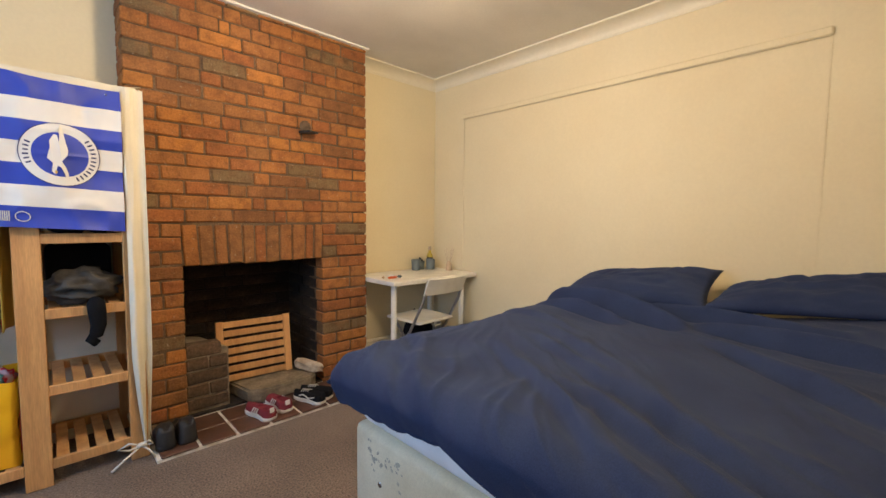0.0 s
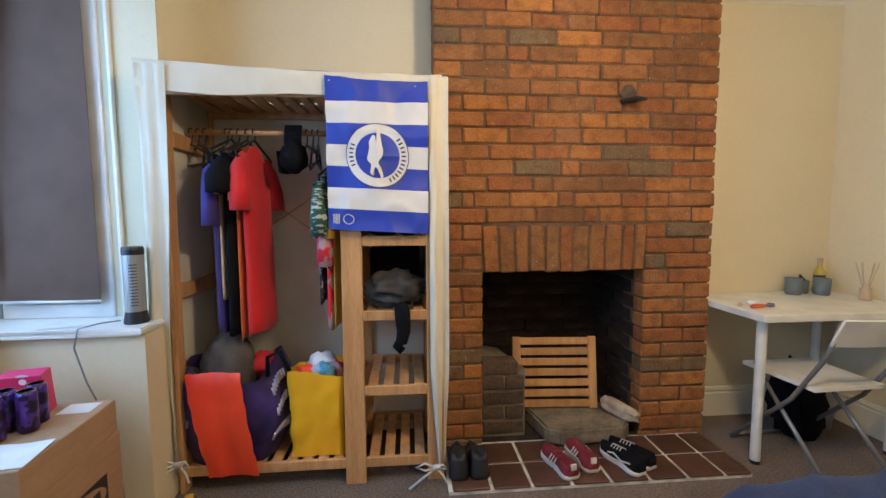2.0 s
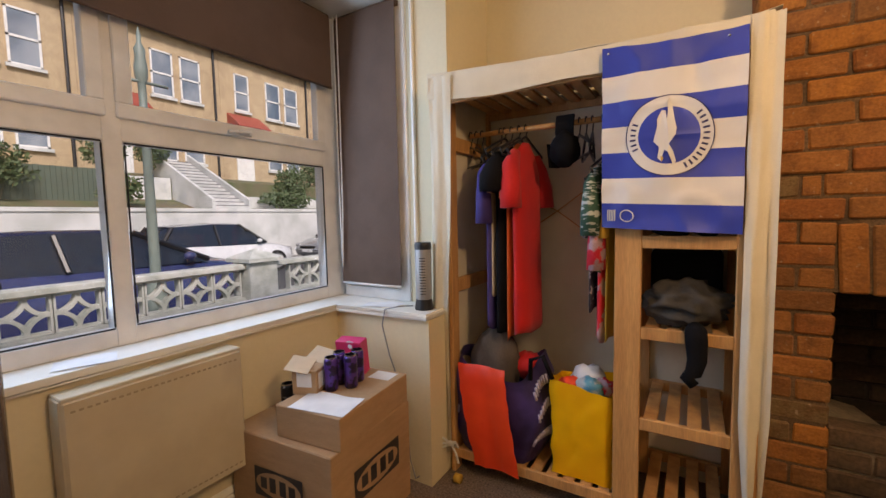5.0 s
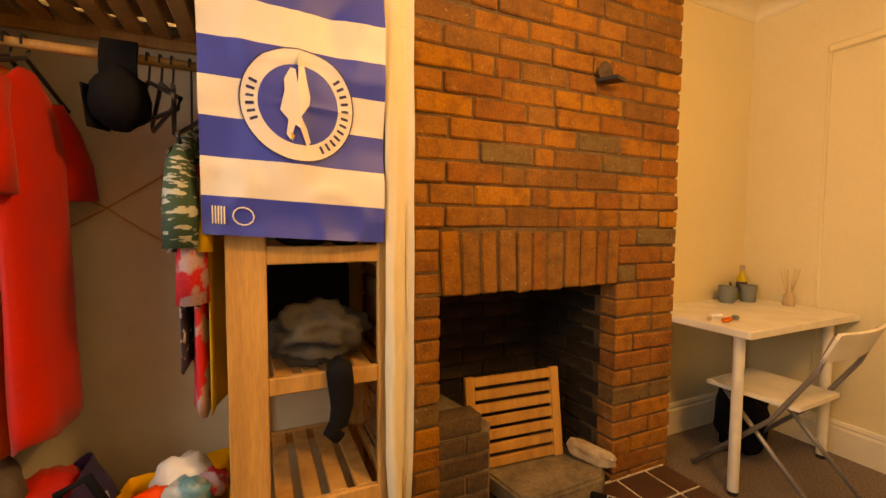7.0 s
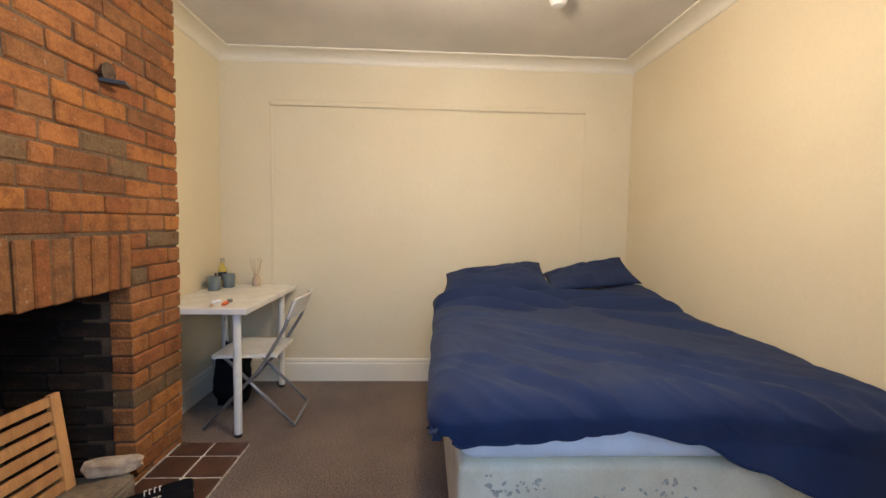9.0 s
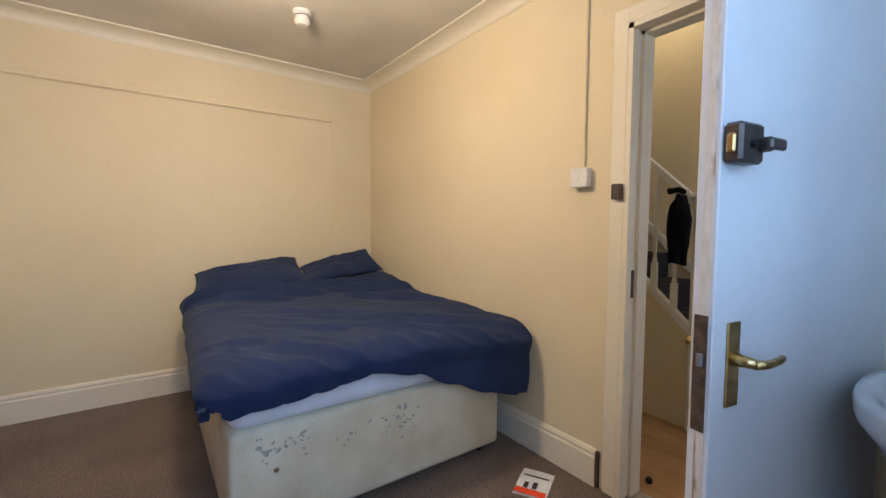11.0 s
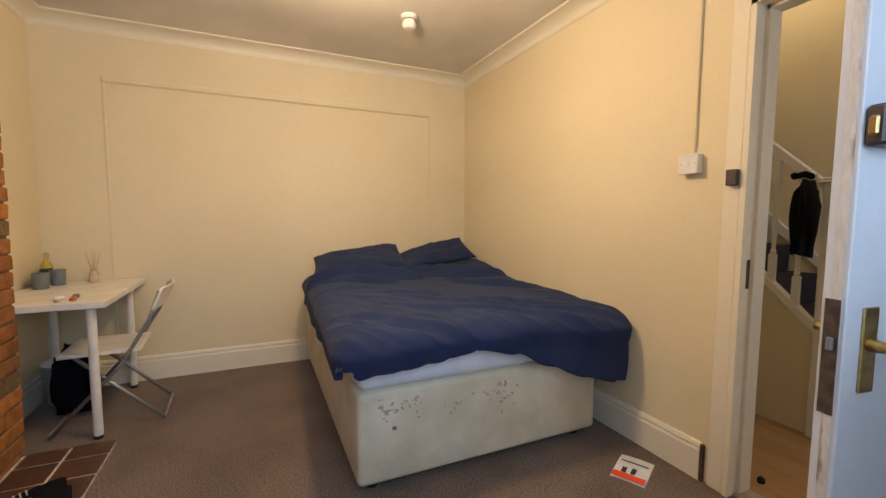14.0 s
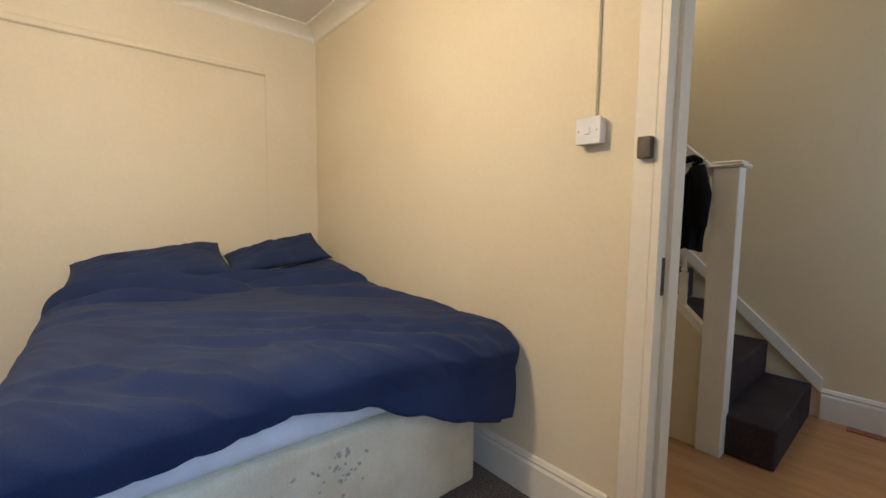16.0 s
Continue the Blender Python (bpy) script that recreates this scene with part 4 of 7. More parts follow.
for y, w in ((-0.24, W), (0.27, W - 0.024), ):
    bm = bmesh.new()
    tube(bm, [(-w, y, 0.02), (w, y, 0.02)], 0.009, 8)
    part("crossbar", bm, M_STEELP, chair, flat=False)

th = thing("backpack", "slumped black backpack on the carpet under the desk", "bag")
bm = bmesh.new()
blob(bm, (2.30, 2.66, 0.19), (0.13, 0.10, 0.20), 20, 12, 0.55, 3, 2.5, squash=0.8)
for v in bm.verts:
    v.co.z = max(v.co.z, 0.002)
part("body", bm, M_BLACK, th, flat=False)
bm = bmesh.new()
tube(bm, [(2.21, 2.58, 0.30), (2.18, 2.56, 0.20), (2.21, 2.56, 0.08)], 0.012, 8)
part("strap", bm, M_BLACK, th, flat=False)
th = thing("waste_bin", "pale grey plastic waste bin under the desk", "bin", Matrix.Translation((2.52, 2.79, 0)))
bm = bmesh.new()
lathe(bm, [(0.09, 0), (0.115, 0.25), (0.118, 0.25), (0.115, 0.26), (0.108, 0.25), (0.085, 0.01), (0, 0.01)], 24)
part("body", bm, M_PAPER, th, flat=False)

# -- hearth and its contents --
hearth = thing("hearth", "low hearth of brown quarry tiles with white grout", "hearth")
boxp("bed", M_GROUT, hearth, CX0 + 0.03, 2.345, 0.0, 1.765, CY + 0.06, 0.016)
for r in range(2):
    for c in range(8):
        x0 = CX0 + 0.03 + 0.018 + c * 0.18 - (0.0)
        x1 = min(x0 + 0.164, 1.762)
        if x1 - x0 < 0.03:
            continue
        y0 = 2.345 + r * 0.185
        boxp("tile", M_TILE, hearth, x0, y0, 0.010, x1, y0 + (0.172 if r == 0 else 0.168), 0.022 + rng.random() * 0.002, 0.003)
th = thing("stone_slab", "worn grey stone slab in the fireplace", "stone")
bm = bmesh.new()
prism(bm, [(0.90, 2.66), (0.97, 2.62), (1.30, 2.63), (1.36, 2.68), (1.30, 2.98), (0.84, 2.98)], 0.03, 0.115)
bmesh.ops.bevel(bm, geom=list(bm.edges), offset=0.012, segments=2, affect="EDGES")
part("slab", bm, M_STONE, th)
th = thing("pale_log", "pale chipped stone block lying on the slab", "stone")
bm = bmesh.new()
blob(bm, (0, 0, 0), (0.105, 0.04, 0.035), 14, 8, 0.2, 4, 2, pose(1.335, 2.74, 0.155, 0, 10, -52), squash=0.6)
part("block", bm, M_PALESTONE, th)
grate = thing("wooden_rack", "slatted pine rack leaning inside the fireplace", "rack", pose(1.02, 2.86, 0.118, -8, 0, -4))
for x in (-0.215, 0.215):
    boxp("upright", M_PINE, grate, x - 0.022, -0.012, 0, x + 0.022, 0.012, 0.40, 0.003)
for i in range(7):
    z = 0.355 - i * 0.058
    boxp("slat", M_PINE, grate, -0.193, -0.009, z, 0.193, 0.009, z + 0.04, 0.003)

# sconce hook on the brickwork
th = thing("candle_sconce", "small dark iron candle bracket on the brick wall", "sconce", Matrix.Translation((1.305, CY - 0.012, 1.80)))
bm = bmesh.new()
lathe(bm, [(0.0, 0.0), (0.035, 0.004), (0.04, 0.012), (0.0, 0.012)], 20, m=pose(0, 0, 0.01, 90, 0, 0))
part("plate", bm, M_RUST, th)
bm = bmesh.new()
prism(bm, [(-0.04, 0), (0.0, -0.075), (0.075, -0.05), (0.03, 0)], -0.035, -0.022)
part("bracket", bm, M_BLACKP, th)


# -- shoes --
def shoe(name, label, m, kind, upper, sole, trim=None):
    th = thing(name, label, "shoe", m @ Matrix.Diagonal((0.95, 0.9, 0.95, 1)), "pairs of shoes on the hearth")
    L = 0.27

    def half(t):
        return 0.046 * (1 - 0.25 * math.exp(-((t - 0.38) / 0.16) ** 2)) * min(1, (1 - t) * 6 + 0.12) ** 0.5 * min(1, t * 9 + 0.3) ** 0.5

    def ring(t, z0, z1, k=1.0):
        w = half(t) * k
        return w

    n = 16
    out = [(t / n) for t in range(n + 1)]
    pts = [(half(t), t * L) for t in out] + [(-half(t), t * L) for t in reversed(out)]
    bm = bmesh.new()
    prism(bm, [(x * 1.06, y) for x, y in pts], 0.0, 0.026)
    bmesh.ops.bevel(bm, geom=[e for e in bm.edges if abs(e.verts[0].co.z - e.verts[1].co.z) < 1e-6], offset=0.004, segments=1, affect="EDGES")
    part("sole", bm, sole, th, flat=False)
    hh = {"boot": lambda t: 0.155 - 0.10 * (1 / (1 + math.exp(-(t - 0.48) * 16))), "low": lambda t: 0.082 - 0.028 * (1 / (1 + math.exp(-(t - 0.55) * 12)))}[kind]
    open_to = 0.45
    bm = bmesh.new()
    rows = []
    for t in out:
        w, h = half(t), hh(t)
        row = []
        for i in range(9):
            a = math.pi * i / 8
            ex = 0.6 if t < open_to else 0.8
            zz = 0.02 + (h - 0.02) * (max(0, math.sin(a)) ** ex)
            if t < open_to and 3 <= i <= 5:
                zz = 0.05 if kind == "low" else 0.11
            row.append(bm.verts.new((w * math.cos(a) * (1.0 if i in (0, 8) else 0.97), t * L, zz)))
        rows.append(row)
    for j in range(len(rows) - 1):
        for i in range(8):
            bm.faces.new((rows[j][i], rows[j][i + 1], rows[j + 1][i + 1], rows[j + 1][i]))
    bm.faces.new(rows[0])
    bm.faces.new(rows[-1][::-1])
    part("upper", bm, upper, th, flat=False)
    if trim == "laces":
        for k in range(4):
            bm = bmesh.new()
            y = 0.13 + k * 0.02
            tube(bm, [(-0.02, y, 0.066 - k * 0.003), (0, y + 0.004, 0.078 - k * 0.003), (0.02, y, 0.066 - k * 0.003)], 0.0028, 6)
            part("lace", bm, M_WHITEP, th)
        for s_ in (-1, 1):
            bm = bmesh.new()
            tube(bm, [(s_ * 0.0385, 0.04, 0.05), (s_ * 0.039, 0.10, 0.034), (s_ * 0.040, 0.15, 0.05), (s_ * 0.0395, 0.19, 0.036)], 0.004, 6)
            part("side_stripe", bm, M_WHITEP, th)
    if trim == "stripes":
        for s_ in (-1, 1):
            for k in range(3):
                bm = bmesh.new()
                y = 0.10 + k * 0.022
                tube(bm, [(s_ * 0.044, y + 0.012, 0.028), (s_ * 0.034, y, 0.060)], 0.004, 6)
                part("side_stripe", bm, M_WHITEP, th)
        boxp("heel_tab", M_WHITEP, th, -0.015, -0.003, 0.05, 0.015, 0.006, 0.08, 0.002)
        for k in range(4):
            bm = bmesh.new()
            y = 0.13 + k * 0.02
            tube(bm, [(-0.018, y, 0.066 - k * 0.003), (0.018, y, 0.066 - k * 0.003)], 0.0028, 6)
            part("lace", bm, M_SHOERED, th)
    return th


for k, (x, rz) in enumerate(((0.415, -4), (0.515, 3))):
    shoe("chelsea_boot", "black suede ankle boot on the tiled hearth", pose(x, 2.40, 0.024, 0, 0, rz), "boot", M_LEATHER, M_BLACKP)
for k, (x, y, rz) in enumerate(((0.925, 2.36, 12), (1.035, 2.40, 4))):
    shoe("trainer", "dark red suede trainer with white stripes on the hearth", pose(x, y, 0.024, 0, 0, rz), "low", M_SHOERED, M_WHITEP, "stripes")
for k, (x, y, rz) in enumerate(((1.285, 2.62, 168 + 24), (1.36, 2.66, 168 + 28))):
    shoe("skate_shoe", "black and white canvas skate shoe on the hearth", pose(x - 0.04, y - 0.26, 0.024, 0, 0, rz - 168 - 6), "low", M_BLACK, M_WHITEP, "laces")

# -- paper on the floor, switch, alarm, lock keep --
th = thing("leaflet", "printed white leaflet lying on the carpet by the bed", "paper", pose(0.50, 0.06, 0.003, 0, 0, 28))
bm = bmesh.new()
grid(bm, lambda u, v: Vector(((u - 0.5) * 0.15, (v - 0.5) * 0.21, 0.004 * math.sin(u * 3) + 0.003 * math.sin(v * 5))), 6, 6, 0.001)
part("sheet", bm, M_PAPER, th)
for x0, y0, x1, y1, mt in ((-0.07, 0.06, 0.07, 0.10, M_ORRED), (-0.02, 0.0, 0.0, 0.05, M_INK), (0.02, 0.01, 0.04, 0.055, M_INK), (-0.06, -0.05, 0.06, -0.04, M_GREY)):
    boxp("print", mt, th, x0, y0, 0.008, x1, y1, 0.0086)
th = thing("light_switch", "white plastic pull switch box on a surface conduit", "switch")
boxp("box", M_UPVC, th, 0.394, YS, 1.39, 0.480, YS + 0.035, 1.475, 0.003)
boxp("faceplate", M_UPVC, th, 0.392, YS + 0.035, 1.388, 0.482, YS + 0.044, 1.477, 0.002)
boxp("rocker", M_UPVC, th, 0.427, YS + 0.044, 1.42, 0.447, YS + 0.048, 1.445, 0.002)
for x in (0.404, 0.470):
    bm = bmesh.new()
    lathe(bm, [(0.0, 0.001), (0.003, 0.0)], 8, m=pose(x, YS + 0.0445, 1.432, -90, 0, 0))
    part("screw", bm, M_STEELP, th)
th = thing("conduit", "white plastic cable conduit running up the cream wall", "conduit")
boxp("trunking", M_WALL, th, 0.427, YS, 1.475, 0.443, YS + 0.016, ZC - 0.075, 0.002)
th = thing("lock_keep", "dark bronze lock keep on the white door frame", "lock")
boxp("box", M_BROWNMETAL, th, 0.226, YS + 0.0185, 1.325, 0.268, YS + 0.045, 1.39, 0.003)
th = thing("strike_plate", "worn steel strike plate in the door frame", "lock")
boxp("plate", M_RUST, th, DX1 - 0.0235, YS - 0.04, 0.90, DX1 - 0.0215, YS - 0.018, 1.02)
th = thing("heat_alarm", "white plastic ceiling fire alarm sounder", "alarm", Matrix.Translation((1.755, 0.725, ZC)))
bm = bmesh.new()
lathe(bm, [(0.0, -0.003), (0.052, -0.003), (0.054, -0.012), (0.05, -0.022), (0.04, -0.024), (0.04, -0.055), (0.046, -0.058), (0.046, -0.064), (0.032, -0.085), (0.0, -0.088)][::-1], 28)
part("base", bm, M_UPVC, th, flat=True)
bm = bmesh.new()
lathe(bm, [(0.041, -0.030), (0.0415, -0.031), (0.0415, -0.034), (0.041, -0.035)], 28)
part("ring", bm, M_GREY, th)

# -- open door --
ang = math.degrees(math.atan2(0.80, 0.127))
door = tagged(new("door_1"), kind="structure", label="white painted flush door standing open with chipped edges")
door.matrix_world = pose(DX0 + 0.005, YS + 0.012, 0.008, 0, 0, ang)
M_DOOR = mat("cool_white_gloss_paint", (0.69, 0.70, 0.70), 0.3, c2=(0.64, 0.65, 0.65), scale=3, grain=0.02, gscale=40, bump=0.05)
boxp("leaf", M_DOOR, door, 0.0, -0.042, 0, 0.80, 0.0, DH - 0.03, 0.002)
M_CHIP = mat("chipped_edge_paint", (0.62, 0.59, 0.53), 0.7, c2=(0.30, 0.22, 0.15), scale=14, grain=0.12, gscale=90, bump=0.4, stretch=(1, 1, 0.3), patch=(0.60, 0.66))
boxp("chipped_edge", M_CHIP, door, 0.8, -0.026, 0, 0.8015, -0.008, DH - 0.03)
boxp("mortice_plate", M_RUST, door, 0.8015, -0.034, 0.80, 0.8035, -0.008, 1.03)
boxp("latch_tongue", M_STEELP, door, 0.8035, -0.024, 0.93, 0.811, -0.014, 0.955, 0.001)
boxp("backplate", M_BRASS, door, 0.715, 0.0, 0.845, 0.757, 0.005, 1.015, 0.002)
bm = bmesh.new()
tube(bm, [(0.736, 0.005, 0.942), (0.736, 0.045, 0.942)], [0.014, 0.009], 12)
tube(bm, [(0.74, 0.045, 0.942), (0.70, 0.048, 0.938), (0.66, 0.048, 0.940), (0.647, 0.046, 0.943)], [0.009, 0.008, 0.007, 0.007], 10)
part("lever", bm, M_BRASS, door, flat=False)
bm = bmesh.new()
tube(bm, [(0.736, -0.042, 0.955), (0.736, -0.085, 0.955), (0.70, -0.09, 0.955), (0.63, -0.09, 0.957)], 0.009, 10)
part("lever", bm, M_BRASS, door, flat=False)
lock = boxp("night_latch", M_BROWNMETAL, door, 0.722, 0.0, 1.318, 0.797, 0.034, 1.392, 0.006)
bm = bmesh.new()
cbox(bm, 0.797, 0.010, 1.335, 0.804, 0.026, 1.372, 0.004)
part("bolt", bm, M_BRASS, lock)
bm = bmesh.new()
tube(bm, [(0.735, 0.034, 1.352), (0.735, 0.050, 1.352)], 0.014, 14)
cbox(bm, 0.690, 0.046, 1.342, 0.742, 0.056, 1.364, 0.004)
part("turn_knob", bm, M_BROWNMETAL, lock, flat=True)
bm = bmesh.new()
tube(bm, [(0.765, 0.034, 1.352), (0.765, 0.042, 1.352)], 0.008, 12)
part("snib", bm, M_BLACKP, lock)
for z in (0.25, 1.83):
    bm = bmesh.new()
    tube(bm, [(-0.004, 0.004, z), (-0.004, 0.004, z + 0.09)], 0.006, 8)
    part("hinge", bm, M_STEELP, door)

# -- basin --
basin = thing("washbasin", "white ceramic washbasin set on a white cabinet by the door", "washbasin", Matrix.Translation((-0.845, YS, 0)))
CXB = 0.0


def rim(k, t):
    """Outline of the basin: deep curved front, flattened."""
    a = 2 * math.pi * t
    c, s_ = math.cos(a), math.sin(a)
    x = 0.285 * k * math.copysign(abs(c) ** 0.8, c)
    y = 0.30 + 0.32 * k * math.copysign(abs(s_) ** 0.9, s_)
    return x, y


bm = bmesh.new()
N = 48
levels = [(0.55, 0.60), (0.72, 0.68), (0.93, 0.775), (0.99, 0.80), (1.0, 0.815), (1.0, 0.84), (0.985, 0.85), (0.90, 0.848), (0.84, 0.83), (0.72, 0.76), (0.45, 0.71), (0.10, 0.70)]
rings = []
for k, z in levels:
    r_ = []
    for i in range(N):
        x, y = rim(k, i / N)
        r_.append(bm.verts.new((x, max(y, 0.004), z)))
    rings.append(r_)
for a, b in zip(rings, rings[1:]):
    for i in range(N):
        bm.faces.new((a[i], a[(i + 1) % N], b[(i + 1) % N], b[i]))
bm.faces.new(rings[-1])
bm.faces.new(rings[0][::-1])
part("bowl", bm, M_PORC, basin, flat=False)
bm = bmesh.new()
cbox(bm, -0.20, 0.004, 0.0, 0.19, 0.43, 0.74, 0.004)
part("cabinet", bm, M_WHITE, basin, "white panelled cabinet under the basin")
boxp("cabinet_door", M_WHITE, basin, -0.185, 0.43, 0.06, 0.175, 0.446, 0.70, 0.004)
bm = bmesh.new()
tube(bm, [(0.0, 0.06, 0.845), (0.0, 0.06, 0.93), (0.0, 0.10, 0.96), (0.0, 0.17, 0.95)], 0.012, 12)
part("tap", bm, M_CHROME, basin, flat=False)

# -- jacket on the newel --
th = thing("jacket", "black jacket hanging over the end of the handrail", "jacket")
bm = bmesh.new()


def jk(u, v):
    w = 0.048 + 0.018 * math.sin(math.pi * min(1, v * 1.2))
    a = (u - 0.5) * 2
    x = 0.402 + a * w * (0.55 if v < 0.08 else 1) + 0.02 * v
    return Vector((x, SY + 0.085 + 0.03 * math.cos(a * 1.5) + 0.012 * math.sin(u * 14 + v * 3), 1.40 - v * 0.40 - 0.02 * abs(a) + 0.03 * (a > 0.5) * (v > 0.9)))


grid(bm, jk, 16, 18, 0.02)
part("body", bm, M_BLACK, th, flat=False)
bm = bmesh.new()
tube(bm, [(0.395, SY + 0.10, 1.385), (0.362, SY + 0.11, 1.25), (0.37, SY + 0.10, 1.10)], [0.03, 0.035, 0.028], 10)
part("sleeve", bm, M_BLACK, th, flat=False)
bm = bmesh.new()
tube(bm, [(0.40, SY + 0.02, 1.41), (0.43, SY + 0.06, 1.43), (0.48, SY + 0.06, 1.42), (0.50, SY + 0.02, 1.43)], 0.018, 8)
part("collar", bm, M_BLACK, th, flat=False)
th = thing("door_stop", "small dark rubber door stop on the hall floor", "door stop", Matrix.Translation((0.20, -0.40, 0)))
bm = bmesh.new()
lathe(bm, [(0.015, 0), (0.016, 0.015), (0.010, 0.025), (0, 0.026)], 12)
part("body", bm, M_RUBBER, th)
th = thing("floor_vent", "reddish floor vent slot in the hall skirting", "vent")
boxp("plate", M_DARKWOOD, th, -0.32, HY + 0.03, 0.001, -0.12, HY + 0.09, 0.006)
# ---- radiator ----
M_SLOT = mat("radiator_slot", (0.36, 0.30, 0.21), 0.6, bump=0)
rad = thing("radiator", "cream enamelled steel panel radiator under the window sill", "radiator")
boxp("panel", M_RAD, rad, -1.285, 1.215, 0.28, -1.262, 1.73, 0.73, 0.008)
boxp("back_panel", M_RAD, rad, -1.345, 1.23, 0.30, -1.325, 1.72, 0.72, 0.006)
boxp("top_grille", M_RAD, rad, -1.35, 1.216, 0.722, -1.266, 1.729, 0.738, 0.003)
boxp("side_panel", M_RAD, rad, -1.34, 1.212, 0.29, -1.27, 1.220, 0.73, 0.002)
bm = bmesh.new()
for k in range(26):
    y = 1.235 + k * 0.0185
    cbox(bm, -1.2625, y, 0.694, -1.2612, y + 0.011, 0.700)
    cbox(bm, -1.2625, y, 0.306, -1.2612, y + 0.011, 0.312)
part("grille", bm, M_SLOT, rad, "rows of small shaded slots", kind="stuff")
bm = bmesh.new()
tube(bm, [(-1.30, 1.15, 0.0), (-1.30, 1.15, 0.30), (-1.30, 1.18, 0.32)], 0.008, 8)
tube(bm, [(-1.30, 1.15, 0.25), (-1.30, 1.15, 0.31)], 0.016, 10)
part("valve", bm, M_CHROME, rad, flat=False)
bm = bmesh.new()
tube(bm, [(-1.345, 0.6, 0.10), (-1.345, 2.25, 0.10)], 0.009, 8)
th = thing("heating_pipe", "cream painted heating pipe along the low bay wall", "pipe")
part("pipe", bm, M_WALL, th, flat=False)
run_profile("skirting", SKIRT, (XD, YB0, 0), (XD, YD, 0), (1, 0, 0), M_WHITE, cut1=1)

# ---- tower fan heater, cable, papers on the sill ----
fan = thing("tower_heater", "small silver and black tower heater on the window sill", "heater", Matrix.Translation((-0.885, 2.385, SILL)) @ Matrix.Diagonal((0.84, 0.84, 1.07, 1)))
bm = bmesh.new()
lathe(bm, [(0.050, 0), (0.052, 0.004), (0.046, 0.035), (0.044, 0.045)], 24)
part("base", bm, M_BLACKP, fan)
bm = bmesh.new()
lathe(bm, [(0.043, 0.045), (0.044, 0.25), (0.043, 0.255)], 24)
part("body", bm, M_SILVERP, fan)
bm = bmesh.new()
lathe(bm, [(0.045, 0.255), (0.046, 0.275), (0.042, 0.285), (0.0, 0.287)], 24)
part("top", bm, M_BLACKP, fan)
bm = bmesh.new()
for i in range(14):
    z = 0.07 + i * 0.0115
    for a0 in (-75,):
        pts = [(0.0445 * math.cos(radians(a)), 0.0445 * math.sin(radians(a)), z) for a in range(a0 - 8, a0 + 42, 10)]
        tube(bm, pts, 0.0018, 5)
part("grille", bm, M_BLACKP, fan)
cable = thing("cable", "thin grey cable hanging from the heater to the floor", "cable")
bm = bmesh.new()
tube(bm, [(-0.93, 2.36, 0.80), (-0.98, 2.32, 0.80), (-1.03, 2.28, 0.79), (-1.04, 2.27, 0.72), (-1.02, 2.29, 0.58), (-0.96, 2.28, 0.46), (-0.93, 2.28, 0.36), (-0.90, 2.27, 0.12), (-0.86, 2.25, 0.06), (-0.82, 2.22, 0.10)], 0.003, 6)
part("wire", bm, M_STEELP, cable, flat=False)
for x, y, r, sx, sy in ((-1.12, 2.36, 15, 0.16, 0.09), (-1.08, 2.38, -12, 0.12, 0.08), (-1.40, 1.32, 70, 0.15, 0.10)):
    th = thing("envelope", "grey-white paper lying on the window sill", "paper", pose(x, y, SILL + 0.001, 0, 0, r))
    bm = bmesh.new()
    grid(bm, lambda u, v: Vector(((u - 0.5) * sx, (v - 0.5) * sy, 0.003 + 0.004 * u * v)), 3, 3, 0.001)
    part("sheet", bm, M_PAPER, th)

# ---- cardboard boxes ----
big = thing("cardboard_box", "large brown flat-pack cardboard box with a dark printed panel", "box", pose(-0.84, 1.75, 0, 0, 0, 4))
bm = bmesh.new()
cbox(bm, -0.50, 0, 0.001, 0, 0.48, 0.42, 0.004)
for v in bm.verts:
    v.co += Vector((0.004 * noise.noise(v.co * 6), 0.004 * noise.noise(v.co * 5 + Vector((4, 0, 0))), 0))
part("carton", bm, M_CARD, big)
boxp("tape", M_CARDL, big, -0.50, 0.235, 0.4201, 0.0, 0.265, 0.4206)


def print_panel(th, m, w, h):
    """A dark printed rectangle with a pale oval and plain dark bars on it."""
    bm = bmesh.new()
    prism(bm, [(-w, -h), (w, -h), (w, h), (-w, h)], 0, 0.0006, m)
    part("print", bm, M_INK, th, "dark printed panel")
    bm = bmesh.new()
    n = 28
    prism(bm, [(w * 0.93 * math.cos(2 * math.pi * i / n), h * 0.84 * math.sin(2 * math.pi * i / n)) for i in range(n)], 0.0007, 0.0011, m)
    part("print", bm, M_CARD, th, "oval in bare card colour")
    bm = bmesh.new()
    for i, x in enumerate((-0.60, -0.22, 0.2, 0.58)):
        hh = h * (0.38 if i in (0, 3) else 0.5)
        prism(bm, [(x * w - w * 0.13, -hh), (x * w + w * 0.13, -hh), (x * w + w * 0.13, hh), (x * w - w * 0.13, hh)], 0.0012, 0.0016, m)
    part("print", bm, M_INK, th, "plain dark bars")


print_panel(big, Matrix.Translation((-0.25, -0.0035, 0.25)) @ pose(0, 0, 0, 90, 0, 0), 0.12, 0.055)
print_panel(big, Matrix.Translation((0.0035, 0.25, 0.25)) @ pose(0, 0, 0, 90, 0, 90), 0.14, 0.06)
bm = bmesh.new()
for k in range(5):
    prism(bm, [(-0.30 + k * 0.05, 0.11), (-0.26 + k * 0.05, 0.11), (-0.26 + k * 0.05, 0.116), (-0.30 + k * 0.05, 0.116)], 0.0036, 0.004, pose(0, 0, 0, 90, 0, 0))
part("print", bm, M_INK, big)
small = thing("cardboard_box", "shallow brown cardboard box lying on the larger box", "box", pose(-0.83, 1.787, 0.4215, 0, 0, 6))
